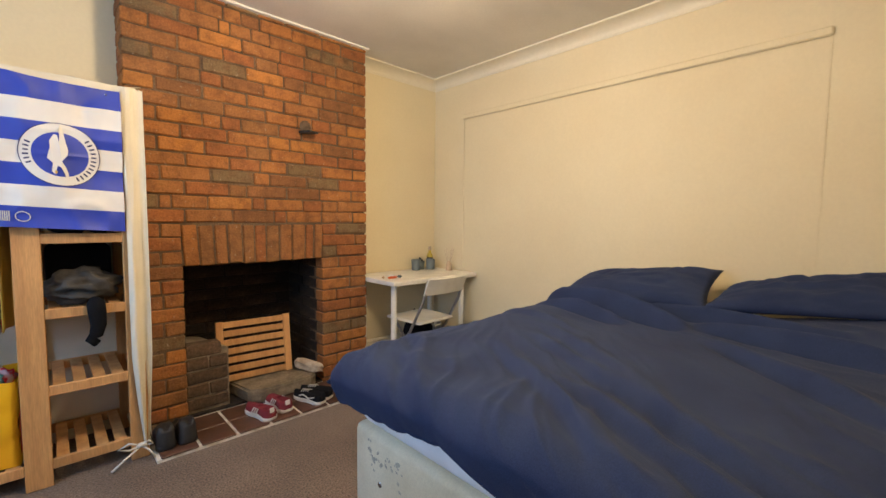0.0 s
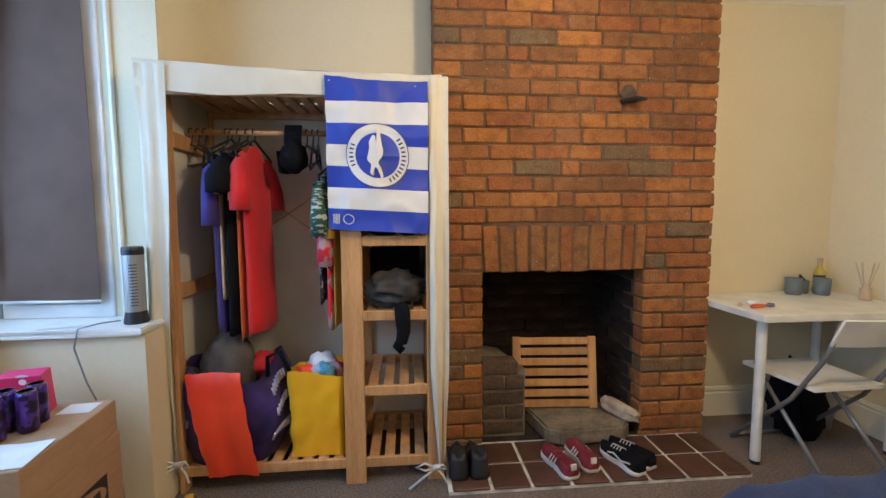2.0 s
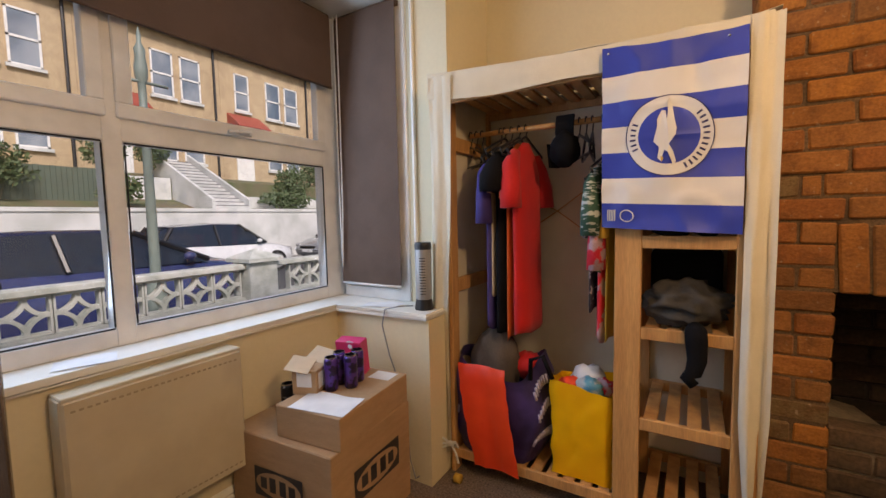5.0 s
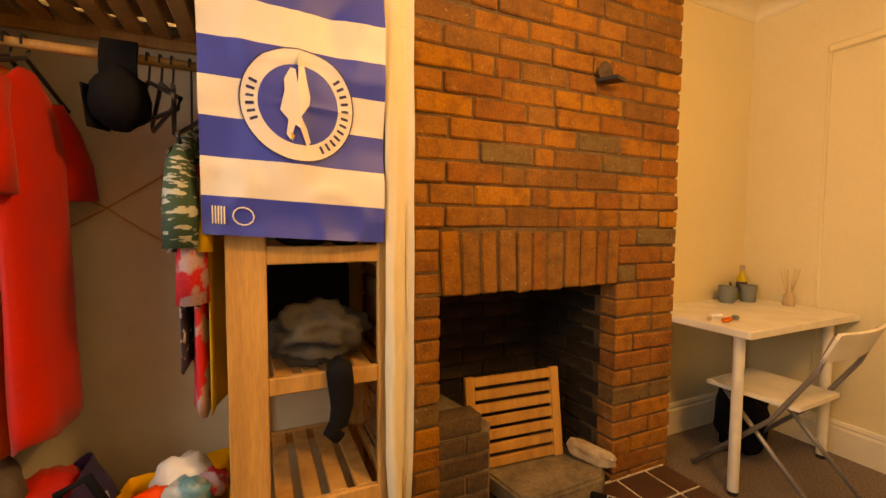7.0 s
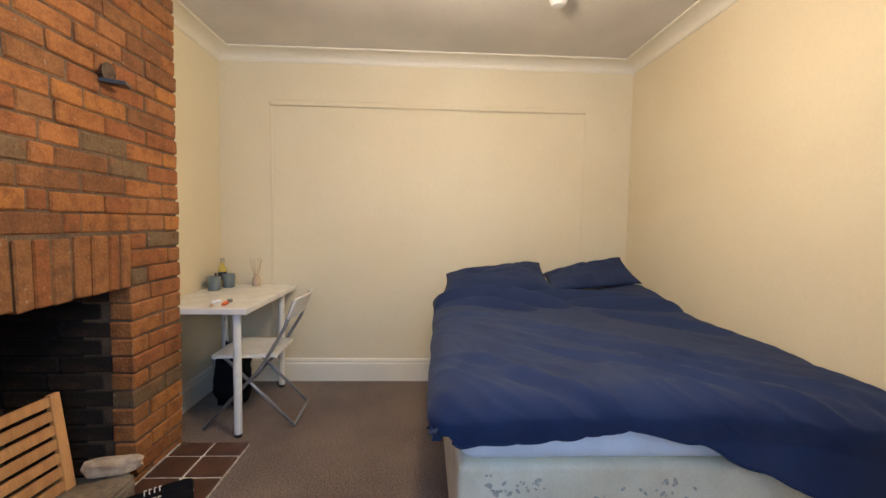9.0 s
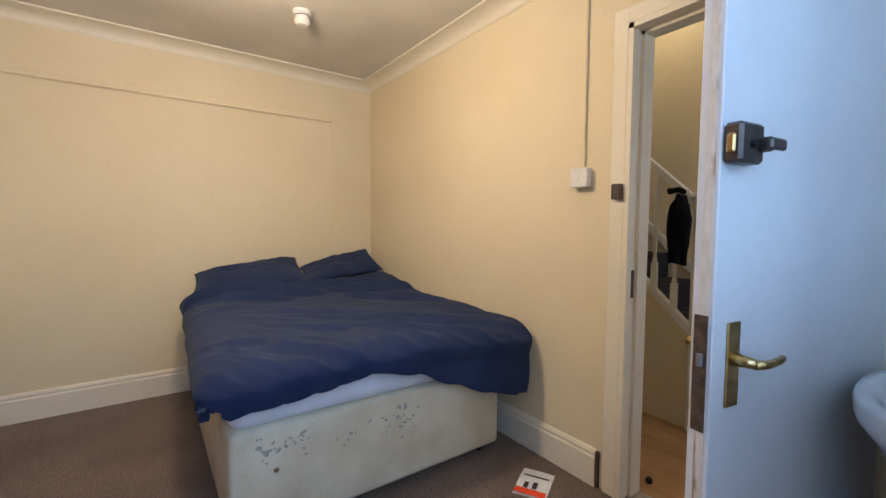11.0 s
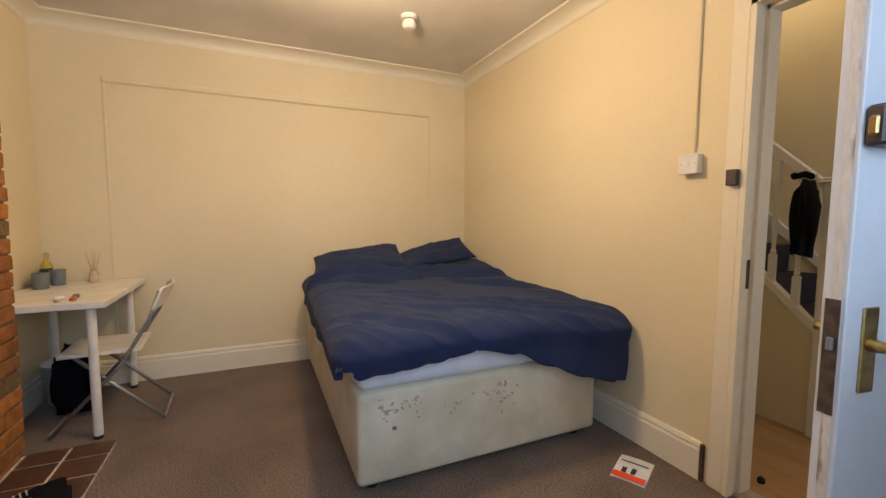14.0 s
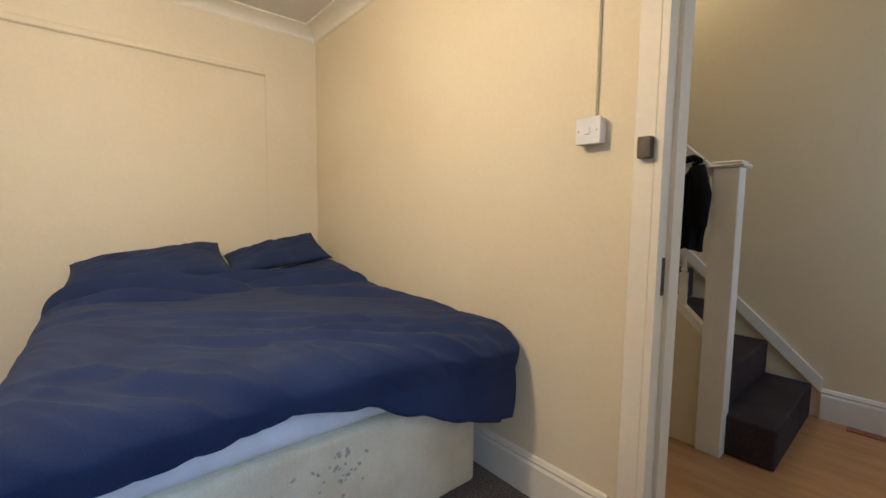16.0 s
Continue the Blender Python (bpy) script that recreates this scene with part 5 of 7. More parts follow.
bm = bmesh.new()
cbox(bm, -0.29, 0, 0, 0, 0.44, 0.118, 0.003)
part("carton", bm, M_CARD, small)
boxp("label", M_PAPER, small, -0.13, 0.34, 0.1182, -0.03, 0.42, 0.1188)
th = thing("paper_sheet", "white sheet of paper lying on the shallow box", "paper", pose(-0.955, 1.848, 0.5405, 0, 0, 10))
bm = bmesh.new()
grid(bm, lambda u, v: Vector(((u - 0.5) * 0.23, (v - 0.5) * 0.14, 0.002 + 0.006 * abs(math.sin(u * 3.1 + v)) * v)), 8, 5, 0.0008)
part("sheet", bm, M_PAPER, th)


def can(x, y, z, mt, label):
    c = thing("drink_can", label, "can", Matrix.Translation((x, y, z)), "drink cans on the boxes")
    bm = bmesh.new()
    lathe(bm, [(0.020, 0), (0.026, 0.006), (0.026, 0.118), (0.0225, 0.129)], 22)
    part("body", bm, mt, c, flat=False)
    bm = bmesh.new()
    lathe(bm, [(0.0228, 0.128), (0.0228, 0.132), (0.020, 0.132), (0.020, 0.129), (0.0, 0.129)], 22)
    part("lid", bm, M_CHROME, c)
    return c


for x, y in ((-1.030, 1.945), (-0.985, 2.005), (-1.050, 2.010), (-1.005, 2.065)):
    can(x, y, 0.5400, M_CANP, "purple and black tall drink can on the cardboard box")
can(-1.215, 1.885, 0.4215, M_CANB, "black drink can with a silver lid on the large box")
for cx_, cy_, rz_ in ((-1.105, 1.905, 22), (-1.115, 2.02, 8)):
    th = thing("food_carton", "opened brown food carton with a torn flap and a paper label", "carton", pose(cx_, cy_, 0.54, 0, 0, rz_), "food cartons on the boxes")
    bm = bmesh.new()
    cbox(bm, -0.05, -0.045, 0.0, 0.05, 0.045, 0.095, 0.003)
    part("carton", bm, M_CARD, th)
    bm = bmesh.new()
    cbox(bm, -0.048, -0.04, -0.0015, 0.048, 0.04, 0.0015, m=pose(-0.02, -0.03, 0.112, 24, 8, 0))
    part("flap", bm, M_CARDL, th)
    boxp("label", M_PAPER, th, -0.03, -0.0465, 0.03, 0.03, -0.0455, 0.085)
    boxp("label", M_PAPER, th, 0.0505, -0.03, 0.02, 0.0515, 0.03, 0.08)
th = thing("pink_box", "bright pink cardboard packet on the cardboard boxes", "box", pose(-1.09, 2.135, 0.54, 0, 0, 14))
bm = bmesh.new()
cbox(bm, -0.06, -0.03, 0.0, 0.06, 0.03, 0.15, 0.002, m=pose(0, 0, 0, 8, 0, 0))
part("carton", bm, M_PINK, th)
bm = bmesh.new()
lathe(bm, [(0.0, 0.0006), (0.026, 0.0)], 20, m=pose(0.01, -0.0475, 0.125, 98, 0, 0))
part("label", bm, M_PAPER, th)

# ---- wardrobe ----
WX0, WX1, WY0, WY1, WZ = -0.80, 0.355, 2.46, 2.90, 1.76
ward = thing("open_wardrobe", "open pine wardrobe frame with slatted shelves beside the chimney", "wardrobe")


def wb(name, *b, label=""):
    return boxp(name, M_PINE, ward, *b, bev=0.003, label=label)


WPX0, WPX1 = -0.088, 0.002
for x0, x1 in ((WX0, WX0 + 0.022), (WPX0, WPX1), (WX1 - 0.075, WX1)):
    wb("post", x0, WY0, 0, x1, WY0 + 0.022 if x0 > -0.5 else WY0 + 0.06, WZ - 0.02)
    wb("post", x0, WY1 - 0.022, 0, x1, WY1, WZ - 0.02)
for z in (0.075, 0.85, 1.50):
    wb("side_rail", WX0, WY0 + 0.06, z, WX0 + 0.02, WY1 - 0.022, z + 0.065)
for x in (WPX0 + 0.035, WX1 - 0.045):
    for z in (0.06, 0.40, 0.735, 1.05):
        wb("side_rail", x, WY0 + 0.022, z, x + 0.02, WY1 - 0.022, z + 0.03)
# slatted shelves: long bottom shelf, three short ones, the top
for z, x0, x1, cover in ((0.075, WX0 + 0.022, WPX0, 0), (0.075, WPX1, WX1 - 0.075, 0), (0.405, WPX1, WX1 - 0.075, 0), (0.745, WPX1, WX1 - 0.075, 0), (1.075, WPX1, WX1 - 0.075, 0), (1.70, WX0 + 0.022, WPX0, 1), (1.70, WPX1, WX1 - 0.075, 1)):
    wb("shelf_rail", x0, WY0 + 0.001, z, x1, WY0 + 0.02, z + 0.045)
    wb("shelf_rail", x0, WY1 - 0.02, z, x1, WY1 - 0.001, z + 0.045)
    n = max(4, round((x1 - x0) / 0.072))
    step = (x1 - x0) / n
    for i in range(n):
        a = x0 + i * step + step * 0.17
        wb("slat", a, WY0 + 0.021, z + 0.028, a + step * 0.66, WY1 - 0.021, z + 0.043)
bm = bmesh.new()
tube(bm, [(WX0 + 0.02, 2.66, 1.588), (WPX0 + 0.02, 2.66, 1.588)], 0.012, 12)
part("clothes_rail", bm, M_PINE, ward, flat=False)

cover = thing("canvas_cover", "cream canvas wardrobe cover tied back with white cords", "wardrobe cover")


def sheet(name, fn, nu, nv, m, parent, th_=0.002, label=""):
    bm = bmesh.new()
    grid(bm, fn, nu, nv, th_)
    return part(name, bm, m, parent, label, flat=False)


def wob(x, z, k=0.004):
    return k * noise.noise(Vector((x * 7, z * 5, 1.5)))


M_BACKCLOTH = M_CREAMCLOTH
sheet("top", lambda u, v: Vector((WX0 - 0.015 + u * (WX1 - WX0 + 0.03), WY0 - 0.012 - 0.075 * (1 - u) ** 2.5 * (1 - v) + v * (WY1 - WY0 + 0.02), WZ + 0.035 + wob(u, v, 0.02))), 14, 8, M_CREAMCLOTH, cover)
sheet("back", lambda u, v: Vector((WX0 + u * (WX1 - WX0), WY1 + 0.008 + wob(u, v), 0.12 + v * (WZ - 0.10))), 10, 12, M_CREAMCLOTH, cover)
sheet("right_side", lambda u, v: Vector((WX1 + 0.008 + wob(u, v, 0.01), WY0 - 0.008 + u * (WY1 - WY0 + 0.01), 0.10 + v * (WZ - 0.07))), 8, 14, M_CREAMCLOTH, cover)
sheet("left_side", lambda u, v: Vector((WX0 - 0.006 + wob(u, v * 2, 0.004), WY0 - 0.008 + u * (WY1 - WY0), 0.12 + v * (WZ - 0.09))), 8, 14, M_CREAMCLOTH, cover)
# the front valance over the rail
sheet("valance", lambda u, v: Vector((WX0 - 0.035 + 0.025 * min(1, u * 8) + u * (WX1 - WX0 + 0.025) * 0.985, WY0 - 0.014 - 0.075 * (1 - u) ** 2.5 + wob(u * 2, v, 0.006), WZ + 0.035 + 0.015 * (1 - u) ** 2.5 - (1 - v) * (0.105 - 0.03 * max(0, (u - 0.55)) + 0.012 * math.sin(u * 9)))), 30, 5, M_CREAMCLOTH, cover)


def left_strip(u, v):
    z = 0.10 + v * (WZ - 0.07)
    wide = 0.085 * min(1, max(0, (z - 0.12) / 1.4)) ** 0.6 + 0.02
    belly = 0.05 * math.exp(-((z - 0.45) / 0.35) ** 2)
    return Vector((WX0 - 0.065 + 0.04 * (z / 1.8) ** 2 - belly * 0.4 + u * (wide + belly * 0.5) + 0.06 * (1 - min(1, z / 0.5)), WY0 - 0.016 - 0.075 * (z / 1.8) ** 2 - 0.02 * math.sin(u * 7) * (1 - v) + wob(u, v, 0.008), z))


sheet("left_drape", left_strip, 10, 26, M_CREAMCLOTH, cover)


def right_strip(u, v):
    z = 0.06 + v * (WZ - 0.03)
    k = min(1, max(0.12, (z - 0.02) / 0.5)) ** 0.7
    x1 = WX1 + 0.022 - 0.035 * (1 - k)
    return Vector((x1 - 0.082 * k * (1 - u), WY0 - 0.018 - 0.022 * math.sin(u * 6.3) * (1 - 0.7 * v) + wob(u * 3, z, 0.008), z))


sheet("right_drape", right_strip, 12, 26, M_CREAMCLOTH, cover)
for x, z in ((0.315, 0.085), (-0.775, 0.16)):
    bm = bmesh.new()
    y = WY0 - 0.045
    tube(bm, [(x, y, z), (x - 0.05, y - 0.01, z + 0.03), (x - 0.09, y - 0.01, z + 0.012), (x - 0.05, y - 0.01, z - 0.004), (x, y, z)], 0.005, 6)
    tube(bm, [(x, y, z), (x + 0.03, y - 0.01, z + 0.02), (x + 0.045, y - 0.01, z), (x, y, z)], 0.005, 6)
    tube(bm, [(x, y, z), (x - 0.06, y - 0.015, z - 0.035), (x - 0.12, y - 0.03, max(0.012, z - 0.085))], [0.005, 0.005, 0.006], 6)
    tube(bm, [(x, y, z), (x + 0.03, y - 0.01, z - 0.03), (x + 0.05, y - 0.02, max(0.012, z - 0.07))], 0.005, 6)
    tube(bm, [(x - 0.02, y, z), (x + 0.02, y, z + 0.005)], 0.012, 8)
    part("tie_cord", bm, M_WHITEP, cover, "white cotton cord tied in a bow", flat=False)
bm = bmesh.new()
tube(bm, [(-0.76, WY1 - 0.004, 1.0), (-0.42, WY1 - 0.006, 1.22), (-0.10, WY1 - 0.004, 1.45)], 0.003, 5)
tube(bm, [(-0.76, WY1 - 0.004, 1.40), (-0.42, WY1 - 0.008, 1.22), (-0.10, WY1 - 0.004, 0.98)], 0.003, 5)
part("brace_cord", bm, M_PINE, cover)
th = thing("wheel_castor", "small yellow castor at the foot of the wardrobe", "castor")
bm = bmesh.new()
tube(bm, [(-0.745, 2.395, 0.02), (-0.715, 2.395, 0.02)], 0.02, 14)
part("wheel", bm, M_GOLD, th, flat=False)

# flag pinned to the wardrobe front
flag = thing("striped_flag", "blue and white striped football flag with a round printed badge", "flag")
FLX0, FLX1, FLZ0, FLZ1, FLY = -0.130, 0.290, 1.152, 1.765, WY0 - 0.035


def fl(x, z, off=0.0):
    sag = 0.018 * (1 - (x - FLX0) / (FLX1 - FLX0)) * 0
    y = FLY - 0.008 * math.sin((x - FLX0) * 15 + z * 4) * 0.5 - 0.018 * noise.noise(Vector((x * 6, z * 9, 0.3))) - 0.007 * max(0, 1 - abs(noise.noise(Vector((x * 5 + z * 3, z * 6 - x * 2, 4.3)))) * 9) - 0.005 * noise.noise(Vector((x * 22, z * 18, 2.3))) - 0.004 * max(0, 1 - abs(z - 1.46) * 90) - 0.003 * max(0, 1 - abs(x - 0.08) * 90) - off
    zz = z - 0.035 * ((x - FLX0) / (FLX1 - FLX0)) * (1 if z < 1.2 else (1.785 - z) / 0.585 + 0.0) * 0.7
    zz += 0.012 * (1 - ((x - FLX0) / (FLX1 - FLX0) - 0.0)) * (z > 1.7) - 0.008 * math.sin(math.pi * (x - FLX0) / (FLX1 - FLX0)) * (z > 1.7)
    return Vector((x, y, zz))


for i in range(7):
    za, zb = FLZ0 + (FLZ1 - FLZ0) * i / 7, FLZ0 + (FLZ1 - FLZ0) * (i + 1) / 7
    bm = bmesh.new()
    grid(bm, lambda u, v: fl(FLX0 + u * (FLX1 - FLX0), za + v * (zb - za)), 26, 6, 0.0015)
    part("stripe", bm, M_FLAGW if i % 2 else M_FLAGB, flag, "white stripe" if i % 2 else "royal blue stripe", flat=False)
BCX, BCZ, BR = 0.080, 1.462, 0.127


def disc_ring(name, r0, r1, mt, off, lab):
    bm = bmesh.new()
    n = 48
    grid(bm, lambda u, v: fl(BCX + (r0 + v * (r1 - r0)) * math.cos(2 * math.pi * u), BCZ + (r0 + v * (r1 - r0)) * math.sin(2 * math.pi * u), off), n, 4)
    return part(name, bm, mt, flag, lab, flat=False)


disc_ring("badge", 0.0001, BR - 0.035, M_FLAGB, 0.0025, "blue badge centre")
disc_ring("badge", BR - 0.036, BR, M_FLAGW, 0.0030, "white badge ring")
disc_ring("badge", BR, BR + 0.003, M_FLAGN, 0.0035, "navy badge outline")


def flat_on_flag(name, pts, mt, off, lab):
    bm = bmesh.new()
    vs = [bm.verts.new(fl(x, z, off)) for x, z in pts]
    bm.faces.new(vs)
    return part(name, bm, mt, flag, lab)


for a in list(range(-62, 45, 9)) + list(range(158, 212, 9)):
    t = radians(a)
    c, s_ = math.cos(t), math.sin(t)
    r0, r1, w = BR - 0.028, BR - 0.010, 0.0032
    flat_on_flag("letter_bar", [(BCX + r0 * c - w * s_, BCZ + r0 * s_ + w * c), (BCX + r1 * c - w * s_, BCZ + r1 * s_ + w * c), (BCX + r1 * c + w * s_, BCZ + r1 * s_ - w * c), (BCX + r0 * c + w * s_, BCZ + r0 * s_ - w * c)], M_FLAGN, 0.0038, "plain navy bar")
bm = bmesh.new()
poly = [(2, 104), (9, 78), (14, 45), (20, 18), (18, 0), (2, -24), (13, -45), (20, -70), (13, -82), (8, -66), (0, -46), (-9, -40), (-18, -70), (-26, -60), (-22, -32), (-37, -15), (-28, 24), (-29, 44), (-17, 68), (-7, 66), (-4, 40), (-2, 64), (-3, 88)]
bm.faces.new([bm.verts.new(fl(BCX + x * 0.00118, BCZ + z * 0.00118, 0.0085)) for x, z in poly])
part("bird_shape", bm, M_FLAGW, flag, "plain white bird-like shape")
bm = bmesh.new()
bm.faces.new([bm.verts.new(fl(BCX + x, BCZ + z, 0.0095)) for x, z in ((-0.022, -0.066), (-0.012, -0.072), (-0.018, -0.085))])
part("beak", bm, M_GOLD, flag)
bm = bmesh.new()
tube(bm, [tuple(fl(FLX0 + 0.085 + 0.022 * math.cos(t), FLZ0 + 0.045 + 0.020 * math.sin(t), 0.003)) for t in (i * math.pi / 6 for i in range(12))], 0.002, 5, closed=True)
for k in range(5):
    tube(bm, [tuple(fl(FLX0 + 0.022 + 0.006 * k, FLZ0 + 0.025, 0.003)), tuple(fl(FLX0 + 0.022 + 0.006 * k, FLZ0 + 0.065, 0.003))], 0.0018, 5)
part("small_print", bm, M_FLAGW, flag)
for x in (FLX0 + 0.02, FLX1 - 0.05):
    bm = bmesh.new()
    p = fl(x, FLZ1 - 0.02, 0.002)
    lathe(bm, [(0.0, 0.003), (0.004, 0.001)], 10, m=Matrix.Translation(p) @ pose(0, 0, 0, 90, 0, 0))
    part("pin", bm, M_CHROME, flag)


# ---- clothes ----
def garment(name, label, x, tx, y, top, hem_z, mt, lean=0.0, half=0.20, seed=0, sleeve=0.26, sleeve_mat=None, yaw=-8):
    """A shirt on a hanger, seen edge-on: thin in x, wide in y."""
    th = thing(name, label, "shirt", group="shirts on the rail")
    bm = bmesh.new()
    rows, nz, na = [], 18, 18
    for j in range(nz + 1):
        v = j / nz
        z = top - v * (top - hem_z)
        sh = min(1, (v * 7) ** 0.6) if v < 0.15 else 1
        hw = half * (0.25 + 0.75 * sh)
        t = tx * (0.35 + 0.65 * min(1, v * 5)) * (1 + 0.25 * v)
        row = []
        for i in range(na):
            a = 2 * math.pi * i / na
            fold = 0.30 * math.sin(a * 5 + seed) * v + 0.25 * noise.noise(Vector((math.cos(a) * 2, v * 4, seed)))
            row.append(bm.verts.new((x + lean * v + t * math.cos(a) * (1 + fold), y + hw * math.sin(a), z + 0.012 * math.sin(a * 3 + seed) * (v > 0.95))))
        rows.append(row)
    for a_, b_ in zip(rows, rows[1:]):
        for i in range(na):
            bm.faces.new((a_[i], a_[(i + 1) % na], b_[(i + 1) % na], b_[i]))
    bm.faces.new(rows[0])
    bm.faces.new(rows[-1][::-1])
    swing = Matrix.Translation((x, y, 0)) @ Matrix.Rotation(radians(yaw), 4, "Z") @ Matrix.Translation((-x, -y, 0))
    bmesh.ops.transform(bm, matrix=swing, verts=bm.verts)
    part("body", bm, mt, th, flat=False)
    for s_ in (-1, 1):
        bm = bmesh.new()
        y0 = y + s_ * half * 0.75
        n = 7
        pts = [(x, y0, top - 0.05), (x + lean * 0.1, y0 + s_ * 0.035, top - 0.11), (x + lean * 0.25 + 0.006, y0 + s_ * 0.05, top - 0.05 - sleeve * 0.6), (x + lean * 0.4 + 0.008, y0 + s_ * 0.055, top - 0.05 - sleeve)]
        tube(bm, pts, [tx * 0.8, tx * 1.25, tx * 1.5, tx * 1.6], 12)
        for vv in bm.verts:
            vv.co.y = y0 + (vv.co.y - y0) * 1.5
            vv.co += Vector((0.006, 0.01, 0)) * noise.noise(vv.co * 14)
        bmesh.ops.transform(bm, matrix=swing, verts=bm.verts)
        part("sleeve", bm, sleeve_mat or mt, th, flat=False)
    hg = thing("coat_hanger", "black plastic coat hanger on the wooden rail", "hanger", group="coat hangers")
    hanger_mesh(hg, x, y, top + 0.01, radians(yaw))
    return th


def hanger_mesh(th, x, y, z, rot=0.0, mt=None):
    c = Vector((x, y, 0))
    R = Matrix.Rotation(rot, 3, "Z")
    def q(dy, dz, dx=0.0):
        return c + R @ Vector((dx, dy, 0)) + Vector((0, 0, z + dz))
    bm = bmesh.new()
    tube(bm, [q(-0.19, -0.055), q(-0.10, -0.02), q(0, 0.02), q(0.10, -0.02), q(0.19, -0.055), q(0.17, -0.075), q(0, -0.075), q(-0.17, -0.075)], 0.0055, 7, closed=True)
    part("frame", bm, mt or M_BLACKP, th, flat=False)
    bm = bmesh.new()
    top = 1.588 + 0.0135
    hk = [q(0, 0.018)] + [Vector((x, y + 0.0, 0)) + Vector((0, 0.0, 0)) + Vector((0, 0.020 * math.sin(a), top - 0.012 + 0.020 * math.cos(a) - 0.003)) + Vector((0, 0.0, 0)) for a in (i * math.pi / 5 for i in range(-3, 4))][::-1]
    tube(bm, hk, 0.003, 6)
    part("hook", bm, mt or M_BLACKP, th, flat=False)


GY = 2.66
garment("football_shirt", "plain purple-blue cotton shirt hanging on the rail", -0.620, 0.020, GY, 1.50, 0.70, M_PURPLE, 0.0, 0.150, 1, 0.28, yaw=-2)
garment("shirt", "cream cotton shirt hanging between darker shirts", -0.600, 0.009, GY, 1.53, 0.85, M_CREAMSHIRT, 0.0, 0.14, 2, 0.18, yaw=-3)
garment("shirt", "long black cotton shirt hanging on the rail", -0.567, 0.036, GY, 1.515, 0.69, M_BLACK, 0.0, 0.150, 3, 0.16, yaw=-3)
garment("shirt", "orange cotton shirt hanging beside a red one", -0.530, 0.008, GY, 1.525, 0.655, M_ORANGE, 0.0, 0.135, 4, 0.20, yaw=-3)
garment("football_shirt", "bright red football shirt hanging on the rail", -0.498, 0.026, GY, 1.525, 0.68, M_RED, 0.015, 0.140, 5, 0.24, yaw=-4)
garment("patterned_shirt", "green and white printed short shirt on the rail", -0.150, 0.024, GY, 1.42, 0.98, M_GREENPAT, 0.0, 0.16, 7, 0.25)
garment("patterned_shirt", "red floral printed shirt on the rail", -0.135, 0.020, GY + 0.01, 1.36, 0.70, M_REDPAT, 0.0, 0.15, 8, 0.32)
garment("patterned_shirt", "dark floral printed shirt on the rail", -0.170, 0.010, GY, 1.38, 0.82, M_DARKPAT, 0.0, 0.14, 9, 0.22)
garment("shirt", "yellow cotton shirt beside the wardrobe post", -0.105, 0.011, GY, 1.36, 0.71, M_YELLOWC, 0.0, 0.15, 10, 0.2)
for x, r in ((-0.775, 0.9), (-0.745, 0.75), (-0.715, 0.5), (-0.262, 0.5), (-0.235, 0.3), (-0.21, 0.15)):
    hg = thing("coat_hanger", "empty black plastic hanger on the wooden rail", "hanger", group="coat hangers")
    hanger_mesh(hg, x, GY, 1.515, r)
th = thing("cap", "black cap hung over the wooden clothes rail", "cap")
bm = bmesh.new()
blob(bm, (-0.315, 2.63, 1.475), (0.062, 0.07, 0.075), 18, 10, 0.15, 2, 2)
part("crown", bm, M_BLACK, th, flat=False)
bm = bmesh.new()
grid(bm, lambda u, v: Vector((-0.315 + (u - 0.5) * 0.075, 2.645 - 0.02 * math.sin(math.pi * v), 1.615 - v * 0.12)), 6, 5, 0.012)
part("strap", bm, M_BLACK, th, flat=False)
bm = bmesh.new()
grid(bm, lambda u, v: Vector((-0.37 + (u - 0.5) * 0.03 + 0.01 * v, 2.60 + 0.05 * u, 1.50 - v * 0.10)), 5, 5, 0.004)
part("peak", bm, M_BLACK, th, flat=False)

# ---- bags at the bottom ----
ZS = 0.1205
th = thing("shopping_bag", "purple supermarket bag for life with an orange-red front panel", "bag")
bm = bmesh.new()


def bagf(u, v):
    a = 2 * math.pi * u
    c, s_ = math.cos(a), math.sin(a)
    w = 0.215 + 0.03 * math.sin(math.pi * v)
    k = 1 + 0.10 * noise.noise(Vector((c * 2, s_ * 2, v * 3)))
    x = -0.60 + (w * math.copysign(abs(c) ** 0.55, c)) * k * (0.85 + 0.15 * math.sin(math.pi * min(1, v * 1.1)))
    y = 2.615 + 0.14 * math.copysign(abs(s_) ** 0.6, s_) * k
    return Vector((x, y, ZS + v * (0.41 + 0.05 * math.sin(a * 2 + 1))))


